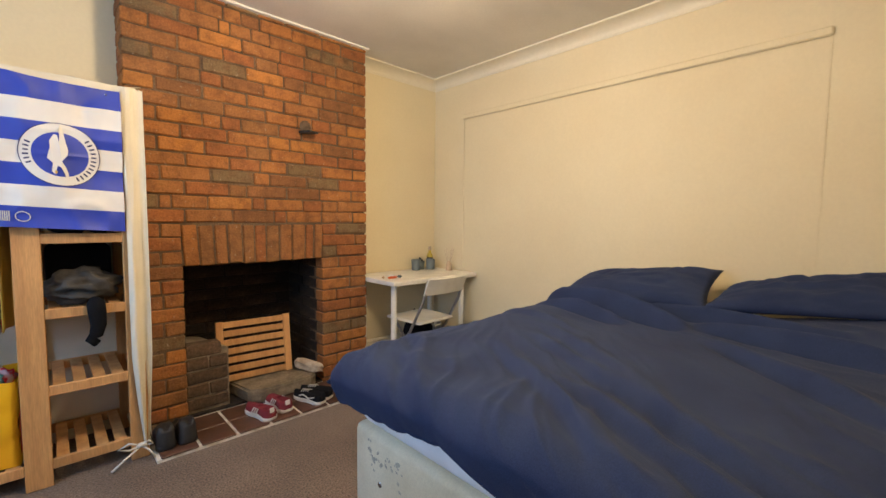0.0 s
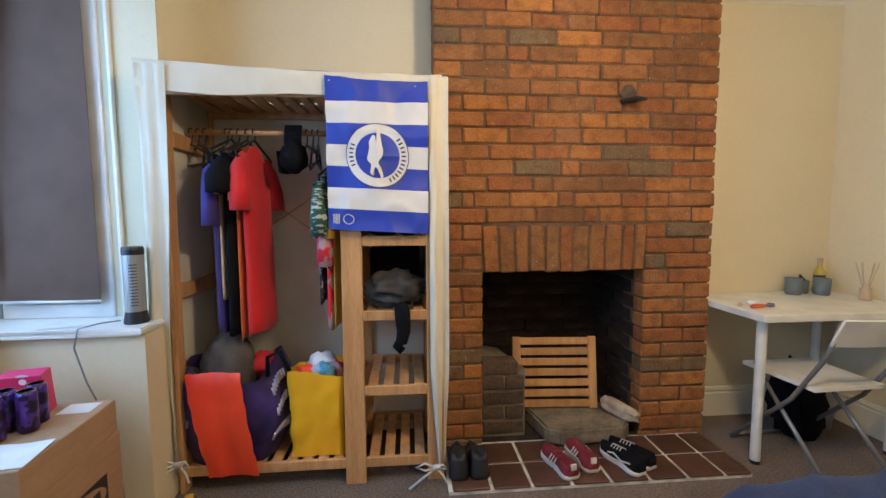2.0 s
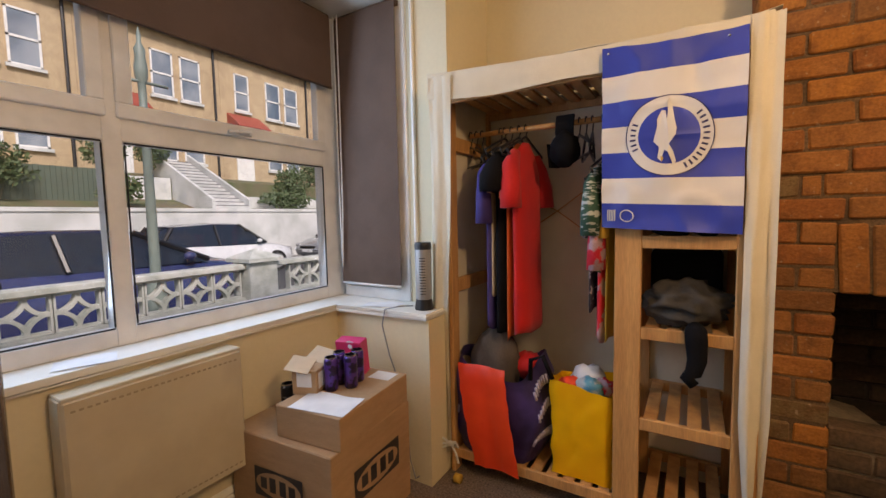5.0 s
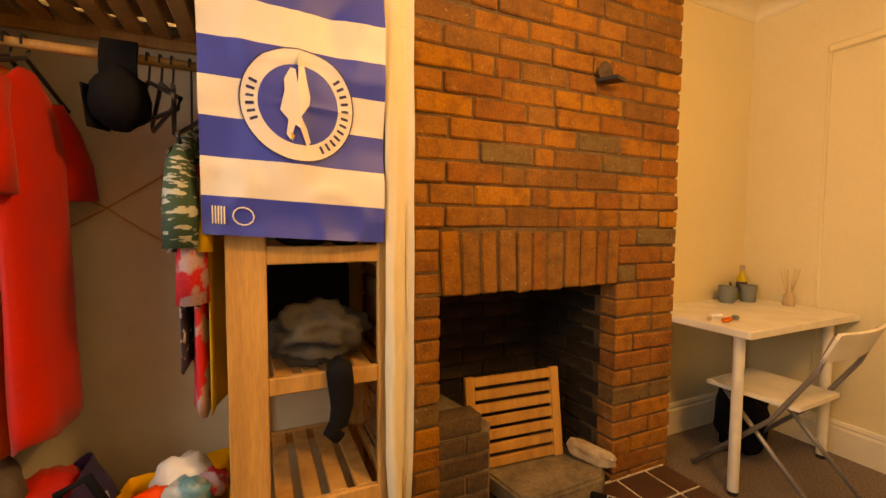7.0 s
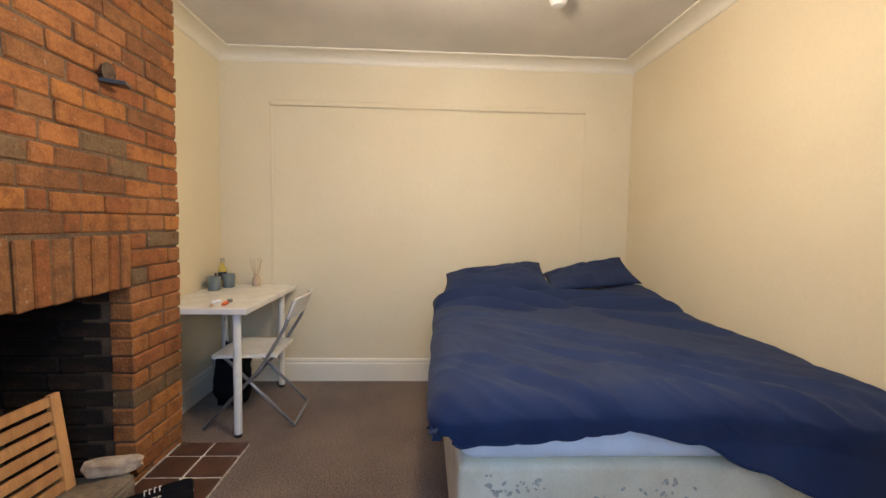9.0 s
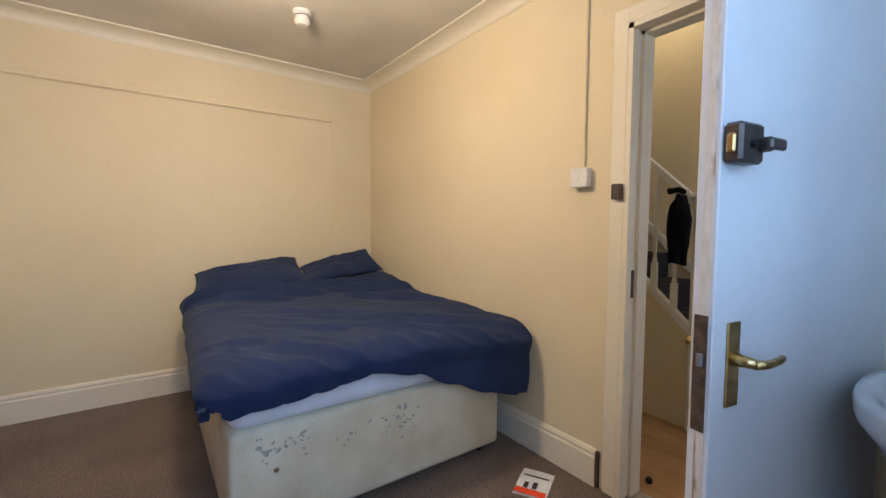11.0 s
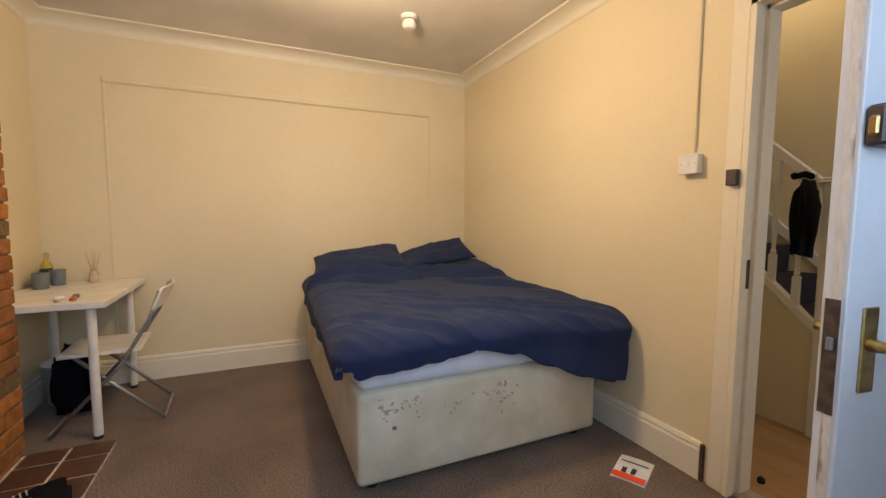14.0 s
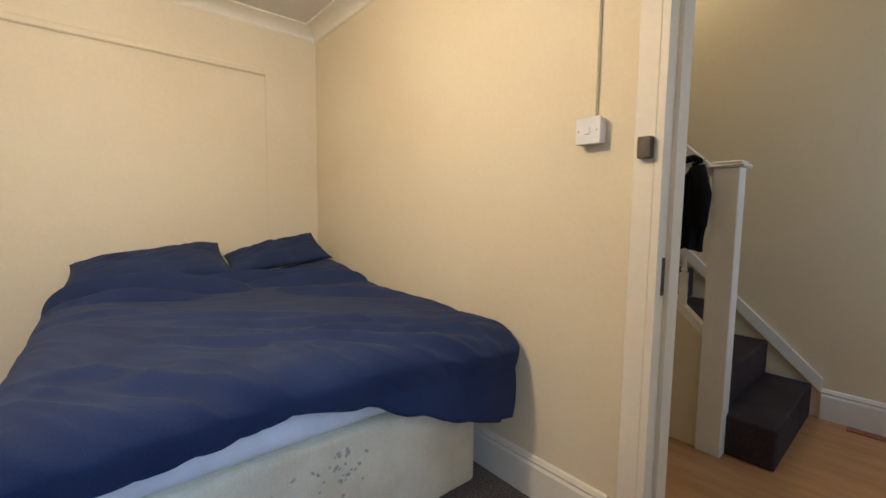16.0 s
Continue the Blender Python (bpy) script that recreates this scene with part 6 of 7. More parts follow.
grid(bm, bagf, 40, 16)
part("bag_body", bm, M_BAGPUR, th, flat=False)
bm = bmesh.new()
grid(bm, lambda u, v: Vector((-0.560 + (u - 0.5) * (0.21 + 0.02 * v) - 0.075 * v, 2.615 - 0.168 - 0.018 * math.sin(v * 3) - 0.006 * math.sin(u * 9) - 0.010 * max(0, 1 - abs(noise.noise(Vector((u * 3, v * 4 + u, 3)))) * 8) + 0.012 * (v > 0.97), ZS - 0.04 + v * 0.46)), 12, 12, 0.002)
part("front_panel", bm, M_ORRED, th, "orange-red smooth front panel", flat=False)
bm = bmesh.new()
for u0, u1, vv, n_ in ((0.90, 1.02, 0.72, 8), (0.89, 1.03, 0.50, 8), (0.88, 1.02, 0.22, 9), (0.52, 0.66, 0.66, 8), (0.53, 0.67, 0.36, 9)):
    for k in range(n_):
        u = (u0 + (u1 - u0) * k / n_) % 1
        arc = 0.06 * math.sin(math.pi * k / n_)
        p, q = bagf(u, vv + arc), bagf(u + 0.002, vv + arc + 0.085)
        c = Vector((-0.60, 2.615, p.z))
        off = (p - c).normalized() * 0.002
        tube(bm, [p + off, q + off], 0.0062, 6)
part("bag_print", bm, M_LETTER, th, "plain lilac bars of unreadable lettering", kind="stuff", flat=False)
for sx in (-0.42,):
    bm = bmesh.new()
    tube(bm, [(sx - 0.005, 2.50, ZS + 0.38), (sx, 2.49, ZS + 0.47), (sx + 0.05, 2.50, ZS + 0.49), (sx + 0.09, 2.50, ZS + 0.40)], 0.010, 8)
    part("handle", bm, M_BLACK, th, flat=False)
M_HOODIE = mat("washed_grey_fleece", (0.125, 0.100, 0.085), 0.9, c2=(0.085, 0.07, 0.06), scale=8, grain=0.15, bump=0.3)
th = thing("grey_hoodie", "grey folded hoodie stuffed into the shopping bag", "clothes")
bm = bmesh.new()
blob(bm, (-0.63, 2.60, 0.50), (0.12, 0.09, 0.18), 22, 12, 0.28, 6, 2.6)
part("cloth", bm, M_HOODIE, th, flat=False)
th = thing("red_clothes", "crumpled red clothing on top of the shopping bag", "clothes")
bm = bmesh.new()
blob(bm, (-0.50, 2.67, 0.50), (0.075, 0.07, 0.06), 18, 10, 0.35, 8, 3)
part("cloth", bm, M_RED, th, flat=False)
th = thing("yellow_bag", "stiff yellow plastic carrier bag filled with packets", "bag")
bm = bmesh.new()


def yb(u, v):
    a = 2 * math.pi * (u + 0.125)
    c, s_ = math.cos(a), math.sin(a)
    m_ = max(abs(c), abs(s_))
    w = 0.118 + 0.008 * v
    cr = 0.010 * noise.noise(Vector((c * 4, s_ * 4, v * 5))) + 0.006 * max(0, 1 - abs(noise.noise(Vector((c * 3 + v * 2, s_ * 3, v * 4)))) * 9)
    return Vector((-0.215 + w * c / m_ * (1 - 0.06 * math.sin(math.pi * v)) + cr, 2.60 + (0.10) * s_ / m_ + cr - 0.006 * v, ZS + v * (0.385 + 0.015 * math.sin(a * 2))))


grid(bm, yb, 44, 14, 0.0015)
part("bag_body", bm, M_YELLOW, th, flat=False)
boxp("side_panel", M_ORRED, th, -0.096, 2.53, ZS + 0.04, -0.0935, 2.66, ZS + 0.30)
for k, (x, y, z, r, mt, nm, lb) in enumerate(((-0.27, 2.55, 0.49, 0.05, M_ORRED, "snack_packet", "shiny orange-red packet poking out of the yellow bag"), (-0.19, 2.54, 0.50, 0.055, M_BLUEFILM, "snack_packet", "blue and clear plastic packet in the yellow bag"), (-0.14, 2.56, 0.50, 0.045, M_REDPAT, "snack_packet", "red printed packet in the yellow bag"), (-0.20, 2.60, 0.51, 0.07, M_PAPER, "plastic_bag", "translucent white plastic bag in the yellow bag"), (-0.24, 2.58, 0.44, 0.07, M_CARDL, "paper_packet", "brown paper packet in the yellow bag"))):
    t2 = thing(nm, lb, "packet")
    bm = bmesh.new()
    blob(bm, (x, y, z), (r, r * 0.7, r * 0.75), 14, 8, 0.5, k, 4)
    part("packet", bm, mt, t2, flat=False)
# shelf contents
th = thing("grey_jacket", "crumpled dark grey jacket on the middle slatted shelf", "clothes")
bm = bmesh.new()
blob(bm, (0.135, 2.61, 0.865), (0.135, 0.15, 0.080), 40, 24, 0.38, 11, 3.6)
for v in bm.verts:
    v.co.z = max(v.co.z, 0.789)
part("cloth", bm, M_GREY, th, flat=False)
th = thing("sports_bag", "black bag pushed to the back of the upper shelf", "bag")
bm = bmesh.new()
cbox(bm, 0.01, 2.72, 0.789, 0.26, 2.875, 1.06, 0.03, seg=3)
part("body", bm, M_BLACK, th, flat=False)
th = thing("dark_clothes", "dark folded clothes on the shelf behind the flag", "clothes")
bm = bmesh.new()
blob(bm, (0.09, 2.53, 1.17), (0.075, 0.095, 0.055), 16, 10, 0.3, 12, 3)
blob(bm, (0.20, 2.53, 1.165), (0.06, 0.095, 0.05), 16, 10, 0.3, 15, 3)
part("cloth", bm, M_BLACK, th, flat=False)
th = thing("sock", "long black sock hanging over the shelf edge", "sock")
bm = bmesh.new()
tube(bm, [(0.17, 2.46, 0.80), (0.172, 2.452, 0.80), (0.175, 2.438, 0.76), (0.178, 2.44, 0.70), (0.168, 2.442, 0.655), (0.150, 2.442, 0.635), (0.172, 2.444, 0.612)], [0.03, 0.034, 0.034, 0.030, 0.026, 0.022, 0.018], 12)
for v in bm.verts:
    v.co.y = 2.445 + (v.co.y - 2.445) * 0.45 if v.co.z < 0.79 else v.co.y
part("knit", bm, M_BLACK, th, flat=False)

# ---- utility trolley ----
tro = thing("utility_trolley", "chromed tube kitchen trolley with reddish wooden shelves by the window", "trolley")
TX0, TX1, TY0, TY1, TZ = -1.27, -0.90, 0.36, 1.03, 1.46
for x in (TX0, TX1):
    bm = bmesh.new()
    pts = [(x, TY1, 0.05), (x, TY1, TZ - 0.12)] + [(x, TY1 - 0.12 + 0.12 * math.cos(a), TZ - 0.12 + 0.12 * math.sin(a)) for a in (i * math.pi / 12 for i in range(1, 7))]
    pts += [(x, TY0 + 0.12 - 0.12 * math.sin(a), TZ - 0.12 + 0.12 * math.cos(a)) for a in (i * math.pi / 12 for i in range(0, 7))] + [(x, TY0, 0.05)]
    tube(bm, pts, 0.016, 14)
    part("tube_frame", bm, M_CHROME, tro, flat=False)
for z in (0.22, 0.62, 0.93, 1.235):
    boxp("shelf", M_DARKWOOD, tro, TX0 - 0.01, TY0, z - 0.018, TX1 + 0.01, TY1 - 0.02, z, 0.003)
for y in (TY0, TY1):
    for x in (TX0, TX1):
        bm = bmesh.new()
        tube(bm, [(x - 0.012, y, 0.025), (x + 0.012, y, 0.025)], 0.025, 14)
        part("castor", bm, M_BLACKP, tro, flat=False)
th = thing("black_tray", "black plastic tray on the top trolley shelf", "tray")
boxp("tray", M_BLACKP, th, -1.22, 0.40, 1.236, -0.94, 0.86, 1.275, 0.008)
th = thing("cardboard_carton", "brown cardboard carton on the middle trolley shelf", "carton")
boxp("carton", M_CARD, th, -1.20, 0.42, 0.931, -0.93, 0.90, 1.005, 0.002)
boxp("print", M_INK, th, -0.9299, 0.72, 0.955, -0.9294, 0.86, 0.975)
th = thing("frying_pan", "black frying pan with a long handle on the trolley", "pan")
bm = bmesh.new()
lathe(bm, [(0.09, 0), (0.10, 0.004), (0.13, 0.045), (0.126, 0.045), (0.096, 0.008), (0, 0.008)], 32, (-1.05, 0.62, 1.006))
part("bowl", bm, M_BLACKP, th, flat=False)
bm = bmesh.new()
tube(bm, [(-1.05, 0.75, 1.045), (-1.04, 0.88, 1.07), (-1.02, 1.08, 1.085)], [0.009, 0.012, 0.011], 10)
part("handle", bm, M_BLACKP, th, flat=False)
th = thing("baking_tin", "stack of grey metal baking tins on the low trolley shelf", "tin")
for k in range(3):
    bm = bmesh.new()
    z = 0.621 + k * 0.022
    d = k * 0.004
    for a, b_ in (((-1.24 + d, 0.55, z), (-0.93 - d, 1.04 - d, z + 0.004)),):
        cbox(bm, *a, *b_)
    for x0, y0, x1, y1 in ((-1.25 + d, 0.54, -0.92 - d, 0.555), (-1.25 + d, 1.035 - d, -0.92 - d, 1.05 - d), (-1.25 + d, 0.55, -1.235 + d, 1.04 - d), (-0.935 - d, 0.55, -0.92 - d, 1.04 - d)):
        cbox(bm, x0, y0, z, x1, y1, z + 0.03, 0.004)
    part("tin", bm, M_SILVERP, th)

# ---- outside ----
ZG = -0.35
bm = bmesh.new()
cbox(bm, -9000, -9000, ZG - 0.5, XF - 0.121, 9000, ZG)
part("ground", bm, M_PAVE, kind="structure", label="pale paving and distant ground")
solid("road", M_ASPHALT, -12.6, -60, ZG - 0.4, -5.0, 80, ZG + 0.004, label="grey asphalt street")
solid("kerb", M_PAVE, -5.0, -60, ZG, -4.88, 80, ZG + 0.10)
solid("pavement", M_PAVE, -14.0, -60, ZG, -12.6, 80, ZG + 0.11)
# garden wall of pierced screen blocks
gw = thing("garden_wall", "white painted garden wall of pierced concrete screen blocks", "wall")
GX = -4.0
boxp("plinth", M_SCREEN, gw, GX - 0.06, -1.2, ZG, GX + 0.06, 5.6, 0.38)
boxp("coping", M_SCREEN, gw, GX - 0.09, -1.2, 0.685, GX + 0.09, 5.6, 0.745, 0.01)


def screen_block(y):
    bm = bmesh.new()
    S = 0.30
    for a, b_, c_, d in ((0, 0, S, 0.018), (0, S - 0.018, S, S), (0, 0, 0.018, S), (S - 0.018, 0, S, S)):
        cbox(bm, -0.04, a + 0.002, b_, 0.04, c_ - 0.002, d)
    for cy, cz, t0 in ((0, 0, 0), (S, 0, 90), (S, S, 180), (0, S, 270)):
        R = 0.158
        ring = []
        for i in range(9):
            t = radians(t0 + i * 90 / 8)
            ring.append([bm.verts.new((x, cy + r * math.cos(t), cz + r * math.sin(t))) for x, r in ((-0.035, R - 0.018), (0.035, R - 0.018), (0.035, R + 0.012), (-0.035, R + 0.012))])
        for p, q in zip(ring, ring[1:]):
            for i in range(4):
                bm.faces.new((p[i], p[(i + 1) % 4], q[(i + 1) % 4], q[i]))
    return part("screen_block", bm, M_SCREEN, gw)


sb = screen_block(0)
sb.location = (GX, -1.1, 0.383)
for k in range(1, 22):
    y = -1.1 + k * 0.305
    if 3.35 < y + 0.15 < 3.95:
        continue
    o = sb.copy()
    scene.collection.objects.link(o)
    o.location = (GX, y, 0.383)
boxp("pillar", M_SCREEN, gw, GX - 0.16, 3.50, ZG, GX + 0.16, 3.84, 0.76, 0.01)
bm = bmesh.new()
prism(bm, [(-0.21, -0.21), (0.21, -0.21), (0.21, 0.21), (-0.21, 0.21)], 0.76, 0.80, Matrix.Translation((GX, 3.67, 0)))
a = [bm.verts.new((GX + x, 3.67 + y, 0.8005)) for x, y in ((-0.21, -0.21), (0.21, -0.21), (0.21, 0.21), (-0.21, 0.21))]
top = bm.verts.new((GX, 3.67, 0.90))
for i in range(4):
    bm.faces.new((a[i], a[(i + 1) % 4], top))
part("pillar_cap", bm, M_SCREEN, gw)

# street lamp
lp = thing("street_lamp", "old grey-green cast iron street lamp post with a ladder bar", "lamp post", Matrix.Translation((-4.6, 2.94, ZG)))
bm = bmesh.new()
lathe(bm, [(0.14, 0), (0.14, 0.12), (0.10, 0.2), (0.09, 0.9), (0.055, 1.0), (0.05, 1.05), (0.038, 2.6), (0.05, 2.62), (0.05, 2.68), (0.035, 2.72), (0.035, 2.95), (0.055, 3.0), (0.06, 3.1), (0.045, 3.2), (0.05, 3.28), (0.02, 3.34), (0.02, 3.42), (0.0, 3.5)], 16)
part("post", bm, M_POSTGREEN, lp, flat=False)
bm = bmesh.new()
tube(bm, [(0, -0.24, 2.96), (0, 0.24, 2.96)], 0.016, 8)
part("ladder_bar", bm, M_POSTGREEN, lp, flat=False)


# cars
def car(label, m, paint, L=4.3, Wd=1.78, H=1.44, hatch=True, belt=0.0):
    """Nose towards +x in its own space."""
    c = thing("car", label, "car", m, "cars parked in the street")
    hw = Wd / 2
    st = [(-0.5, 0.45, 0.70, 0.80), (-0.485, 0.30, 0.90, 0.90), (-0.42, 0.22, 0.96, 0.98), (-0.25, 0.20, 0.95, 1.0), (0.0, 0.20, 0.92, 1.0), (0.2, 0.20, 0.90, 1.0), (0.36, 0.22, 0.82, 0.97), (0.46, 0.26, 0.70, 0.88), (0.5, 0.36, 0.56, 0.72)]
    bm = bmesh.new()
    rows = []
    for x, z0, z1, k in st:
        z1 += belt
        w = hw * k
        prof = [(-w * 0.9, z0), (-w, z0 + 0.12), (-w * 1.0, (z0 + z1) / 2), (-w * 0.95, z1 - 0.06), (-w * 0.82, z1), (0, z1 + 0.03), (w * 0.82, z1), (w * 0.95, z1 - 0.06), (w, (z0 + z1) / 2), (w, z0 + 0.12), (w * 0.9, z0)]
        rows.append([bm.verts.new((x * L, y, z)) for y, z in prof])
    k = len(rows[0])
    for a, b_ in zip(rows, rows[1:]):
        for i in range(k):
            bm.faces.new((a[i], a[(i + 1) % k], b_[(i + 1) % k], b_[i]))
    bm.faces.new(rows[0])
    bm.faces.new(rows[-1][::-1])
    part("body", bm, paint, c, flat=False)
    base = [(-0.46 if hatch else -0.33, 0.90 + belt), (-0.36 if hatch else -0.22, H - 0.06), (-0.12, H), (0.05, H - 0.02), (0.24, 0.92 + belt)]
    bm = bmesh.new()
    rows = []
    for x, z in base:
        kk = max(0.0, (z - 0.9 - belt) / (H - 0.9 - belt))
        w = hw * (0.93 - 0.20 * kk)
        rows.append([bm.verts.new((x * L, y, zz)) for y, zz in ((-hw * 0.93, 0.88 + belt), (-w, z), (0, z + 0.02), (w, z), (hw * 0.93, 0.88 + belt))])
    for a, b_ in zip(rows, rows[1:]):
        for i in range(4):
            bm.faces.new((a[i], a[i + 1], b_[i + 1], b_[i]))
    part("glasshouse", bm, M_CARGLASS, c, "tinted glass of the cabin", flat=False)
    bm = bmesh.new()
    rows = []
    for x, z in ((-0.375 if hatch else -0.23, H - 0.055), (-0.12, H + 0.012), (0.03, H), (0.06, H - 0.03)):
        w = hw * 0.735
        rows.append([bm.verts.new((x * L, y, zz)) for y, zz in ((-w, z - 0.02), (-w * 0.9, z + 0.01), (0, z + 0.02), (w * 0.9, z + 0.01), (w, z - 0.02))])
    for a, b_ in zip(rows, rows[1:]):
        for i in range(4):
            bm.faces.new((a[i], a[i + 1], b_[i + 1], b_[i]))
    bmesh.ops.solidify(bm, geom=bm.faces[:], thickness=0.03)
    part("roof", bm, paint, c, flat=False)
    for s_ in (-1, 1):
        for x0, x1 in ((-0.10, -0.075),):
            bm = bmesh.new()
            tube(bm, [(x0 * L, s_ * hw * 0.955, 0.90 + belt), (x0 * L - 0.05, s_ * hw * 0.76, H - 0.03)], 0.03, 6)
            part("pillar", bm, M_BLACKP, c)
        bm = bmesh.new()
        tube(bm, [(0.24 * L, s_ * hw * 0.93, 0.91 + belt), (0.055 * L, s_ * hw * 0.745, H - 0.02)], 0.035, 6)
        tube(bm, [((-0.455 if hatch else -0.33) * L, s_ * hw * 0.93, 0.91 + belt), ((-0.365 if hatch else -0.225) * L, s_ * hw * 0.745, H - 0.06)], 0.045, 6)
        part("pillar", bm, M_BLACKP, c)
        for x in (-0.31, 0.32):
            bm = bmesh.new()
            lathe(bm, [(0.20, -0.10), (0.31, -0.10), (0.325, -0.06), (0.325, 0.06), (0.31, 0.10), (0.20, 0.10), (0.20, -0.10)], 28, m=pose(x * L, s_ * (hw - 0.09), 0.325, 90, 0, 0))
            wheel = part("wheel", bm, M_RUBBER, c, flat=True)
            bm = bmesh.new()
            for q in range(10):
                a = q * math.pi / 5
                tube(bm, [(0.03 * math.cos(a), 0.03 * math.sin(a), 0), (0.205 * math.cos(a), 0.205 * math.sin(a), 0)], 0.018, 5)
            lathe(bm, [(0.195, -0.02), (0.212, -0.02), (0.212, 0.02), (0.195, 0.02)], 24)
            bmesh.ops.transform(bm, matrix=pose(x * L, s_ * (hw - 0.005), 0.325, 90, 0, 0), verts=bm.verts)
            part("rim", bm, M_SILVERP, wheel)
        bm = bmesh.new()
        blob(bm, (0.17 * L, s_ * (hw + 0.06), 0.98 + belt), (0.08, 0.07, 0.06), 10, 6, 0.0)
        part("mirror", bm, paint, c, flat=False)
        bm = bmesh.new()
        blob(bm, (0.465 * L, s_ * hw * 0.68, 0.64), (0.12, 0.16, 0.07), 12, 8, 0.0)
        part("headlight", bm, M_SILVERP, c, flat=False)
        bm = bmesh.new()
        blob(bm, (-0.475 * L, s_ * hw * 0.72, 0.80), (0.10, 0.17, 0.075), 12, 8, 0.0)
        part("tail_light", bm, M_REDLAMP, c, flat=False)
    boxp("number_plate", M_PAPER, c, L * 0.5 + 0.0, -0.26, 0.40, L * 0.5 + 0.01, 0.26, 0.50)
    boxp("grille", M_BLACKP, c, L * 0.5 - 0.06, -0.38, 0.52, L * 0.5 - 0.0, 0.38, 0.62)
    return c


car("dark blue parked hatchback with tinted windows", pose(-6.35, 2.95, ZG, 0, 0, 90), M_CARBLUE, 4.4, 1.8, 1.46, belt=0.14)
car("white parked hatchback with alloy wheels", pose(-11.7, 7.75, ZG, 0, 0, 90), M_CARWHITE, 4.2, 1.78, 1.48)
car("silver parked saloon facing the other car", pose(-11.7, 13.2, ZG, 0, 0, -90), M_CARSILVER, 4.4, 1.78, 1.42, False)
car("white parked open-top style car with a dark roof", pose(-11.6, 2.2, ZG, 0, 0, 90), M_CARSILVER, 4.3, 1.78, 1.46, False)

# raised front gardens with white retaining walls, steps and planting
solid("retaining_wall", M_RENDER, -14.5, -30, ZG, -14.0, 60, 1.55, label="white rendered retaining wall")
solid("retaining_wall", M_RENDER, -14.55, -30, 1.55, -13.95, 60, 1.66, label="white rendered wall coping")
bm = bmesh.new()
prism(bm, [(-19.9, -0.4), (-14.5, -0.4), (-14.5, 1.45), (-17.2, 2.1), (-17.2, 2.9), (-19.9, 3.3)], -60, 30, pose(0, 0, 0, 90, 0, 0))
part("bank", bm, M_EARTH, kind="structure", label="planted bank below the houses")
for k, (y, w) in enumerate(((9.4, 1.3), (2.2, 1.2))):
    st_ = thing("garden_steps", "steep white rendered garden steps with dark treads", "steps")
    for i in range(14):
        boxp("step", M_RENDER, st_, -14.55 - 0.30 * (i + 1), y, 1.0, -14.5 - 0.30 * i, y + w, 1.62 + 0.15 * (i + 1), 0.01)
        boxp("tread", M_SLATE, st_, -14.55 - 0.30 * (i + 1), y + 0.02, 1.62 + 0.15 * (i + 1) + 0.001, -14.5 - 0.30 * i, y + w - 0.02, 1.62 + 0.15 * (i + 1) + 0.03)
    for dy in (-0.12, w):
        bm = bmesh.new()
        prism(bm, [(-14.5, 1.2), (-14.5, 2.0), (-18.7, 4.1), (-18.7, 1.2)][::-1], -(y + dy + 0.12), -(y + dy), pose(0, 0, 0, 90, 0, 0))
        part("flank_wall", bm, M_RENDER, st_)
solid("terrace_wall", M_RENDER, -17.3, 6.0, 1.5, -17.1, 9.2, 2.9)
solid("terrace_wall", M_RENDER, -15.9, 10.9, 1.5, -15.7, 19, 2.2)
fence = thing("board_fence", "dull green board fence on the bank", "fence")
for i in range(24):
    boxp("board", M_GREENFENCE, fence, -16.6, 4.4 + i * 0.13, 1.8, -16.57, 4.4 + i * 0.13 + 0.122, 3.0 + rng.random() * 0.02)


def bush(c, r, n, seed):
    b_ = thing("bush", "small evergreen garden bush with uneven leaves", "bush", group="bushes on the bank")
    rr = random.Random(seed)
    bm = bmesh.new()
    tube(bm, [(c[0], c[1], c[2] - r[2]), (c[0] + 0.05, c[1], c[2])], [0.05, 0.02], 6)
    for k in range(5):
        a = k * 1.3
        tube(bm, [(c[0], c[1], c[2] - r[2] * 0.5), (c[0] + r[0] * 0.6 * math.cos(a), c[1] + r[1] * 0.6 * math.sin(a), c[2] + r[2] * 0.4)], [0.03, 0.01], 5)
    part("branches", bm, M_EARTH, b_)
    bm = bmesh.new()
    for _ in range(n):
        d = Vector((rr.gauss(0, 1), rr.gauss(0, 1), rr.gauss(0, 1))).normalized()
        k = rr.random() ** 0.4 * (0.75 + 0.45 * noise.noise(d * 1.7 + Vector((seed, 0, 0))))
        p = Vector((c[0] + d.x * r[0] * k, c[1] + d.y * r[1] * k, max(c[2] + d.z * r[2] * k, c[2] - r[2] * 0.9)))
        s_ = 0.04 + 0.05 * rr.random()
        e1 = Vector((rr.gauss(0, 1), rr.gauss(0, 1), rr.gauss(0, 1))).normalized() * s_
        e2 = e1.orthogonal().normalized() * s_ * 0.6
        bm.faces.new([bm.verts.new(p - e1), bm.verts.new(p + e2), bm.verts.new(p + e1), bm.verts.new(p - e2)])
    part("leaves", bm, M_LEAF, b_, kind="stuff", fix=False)


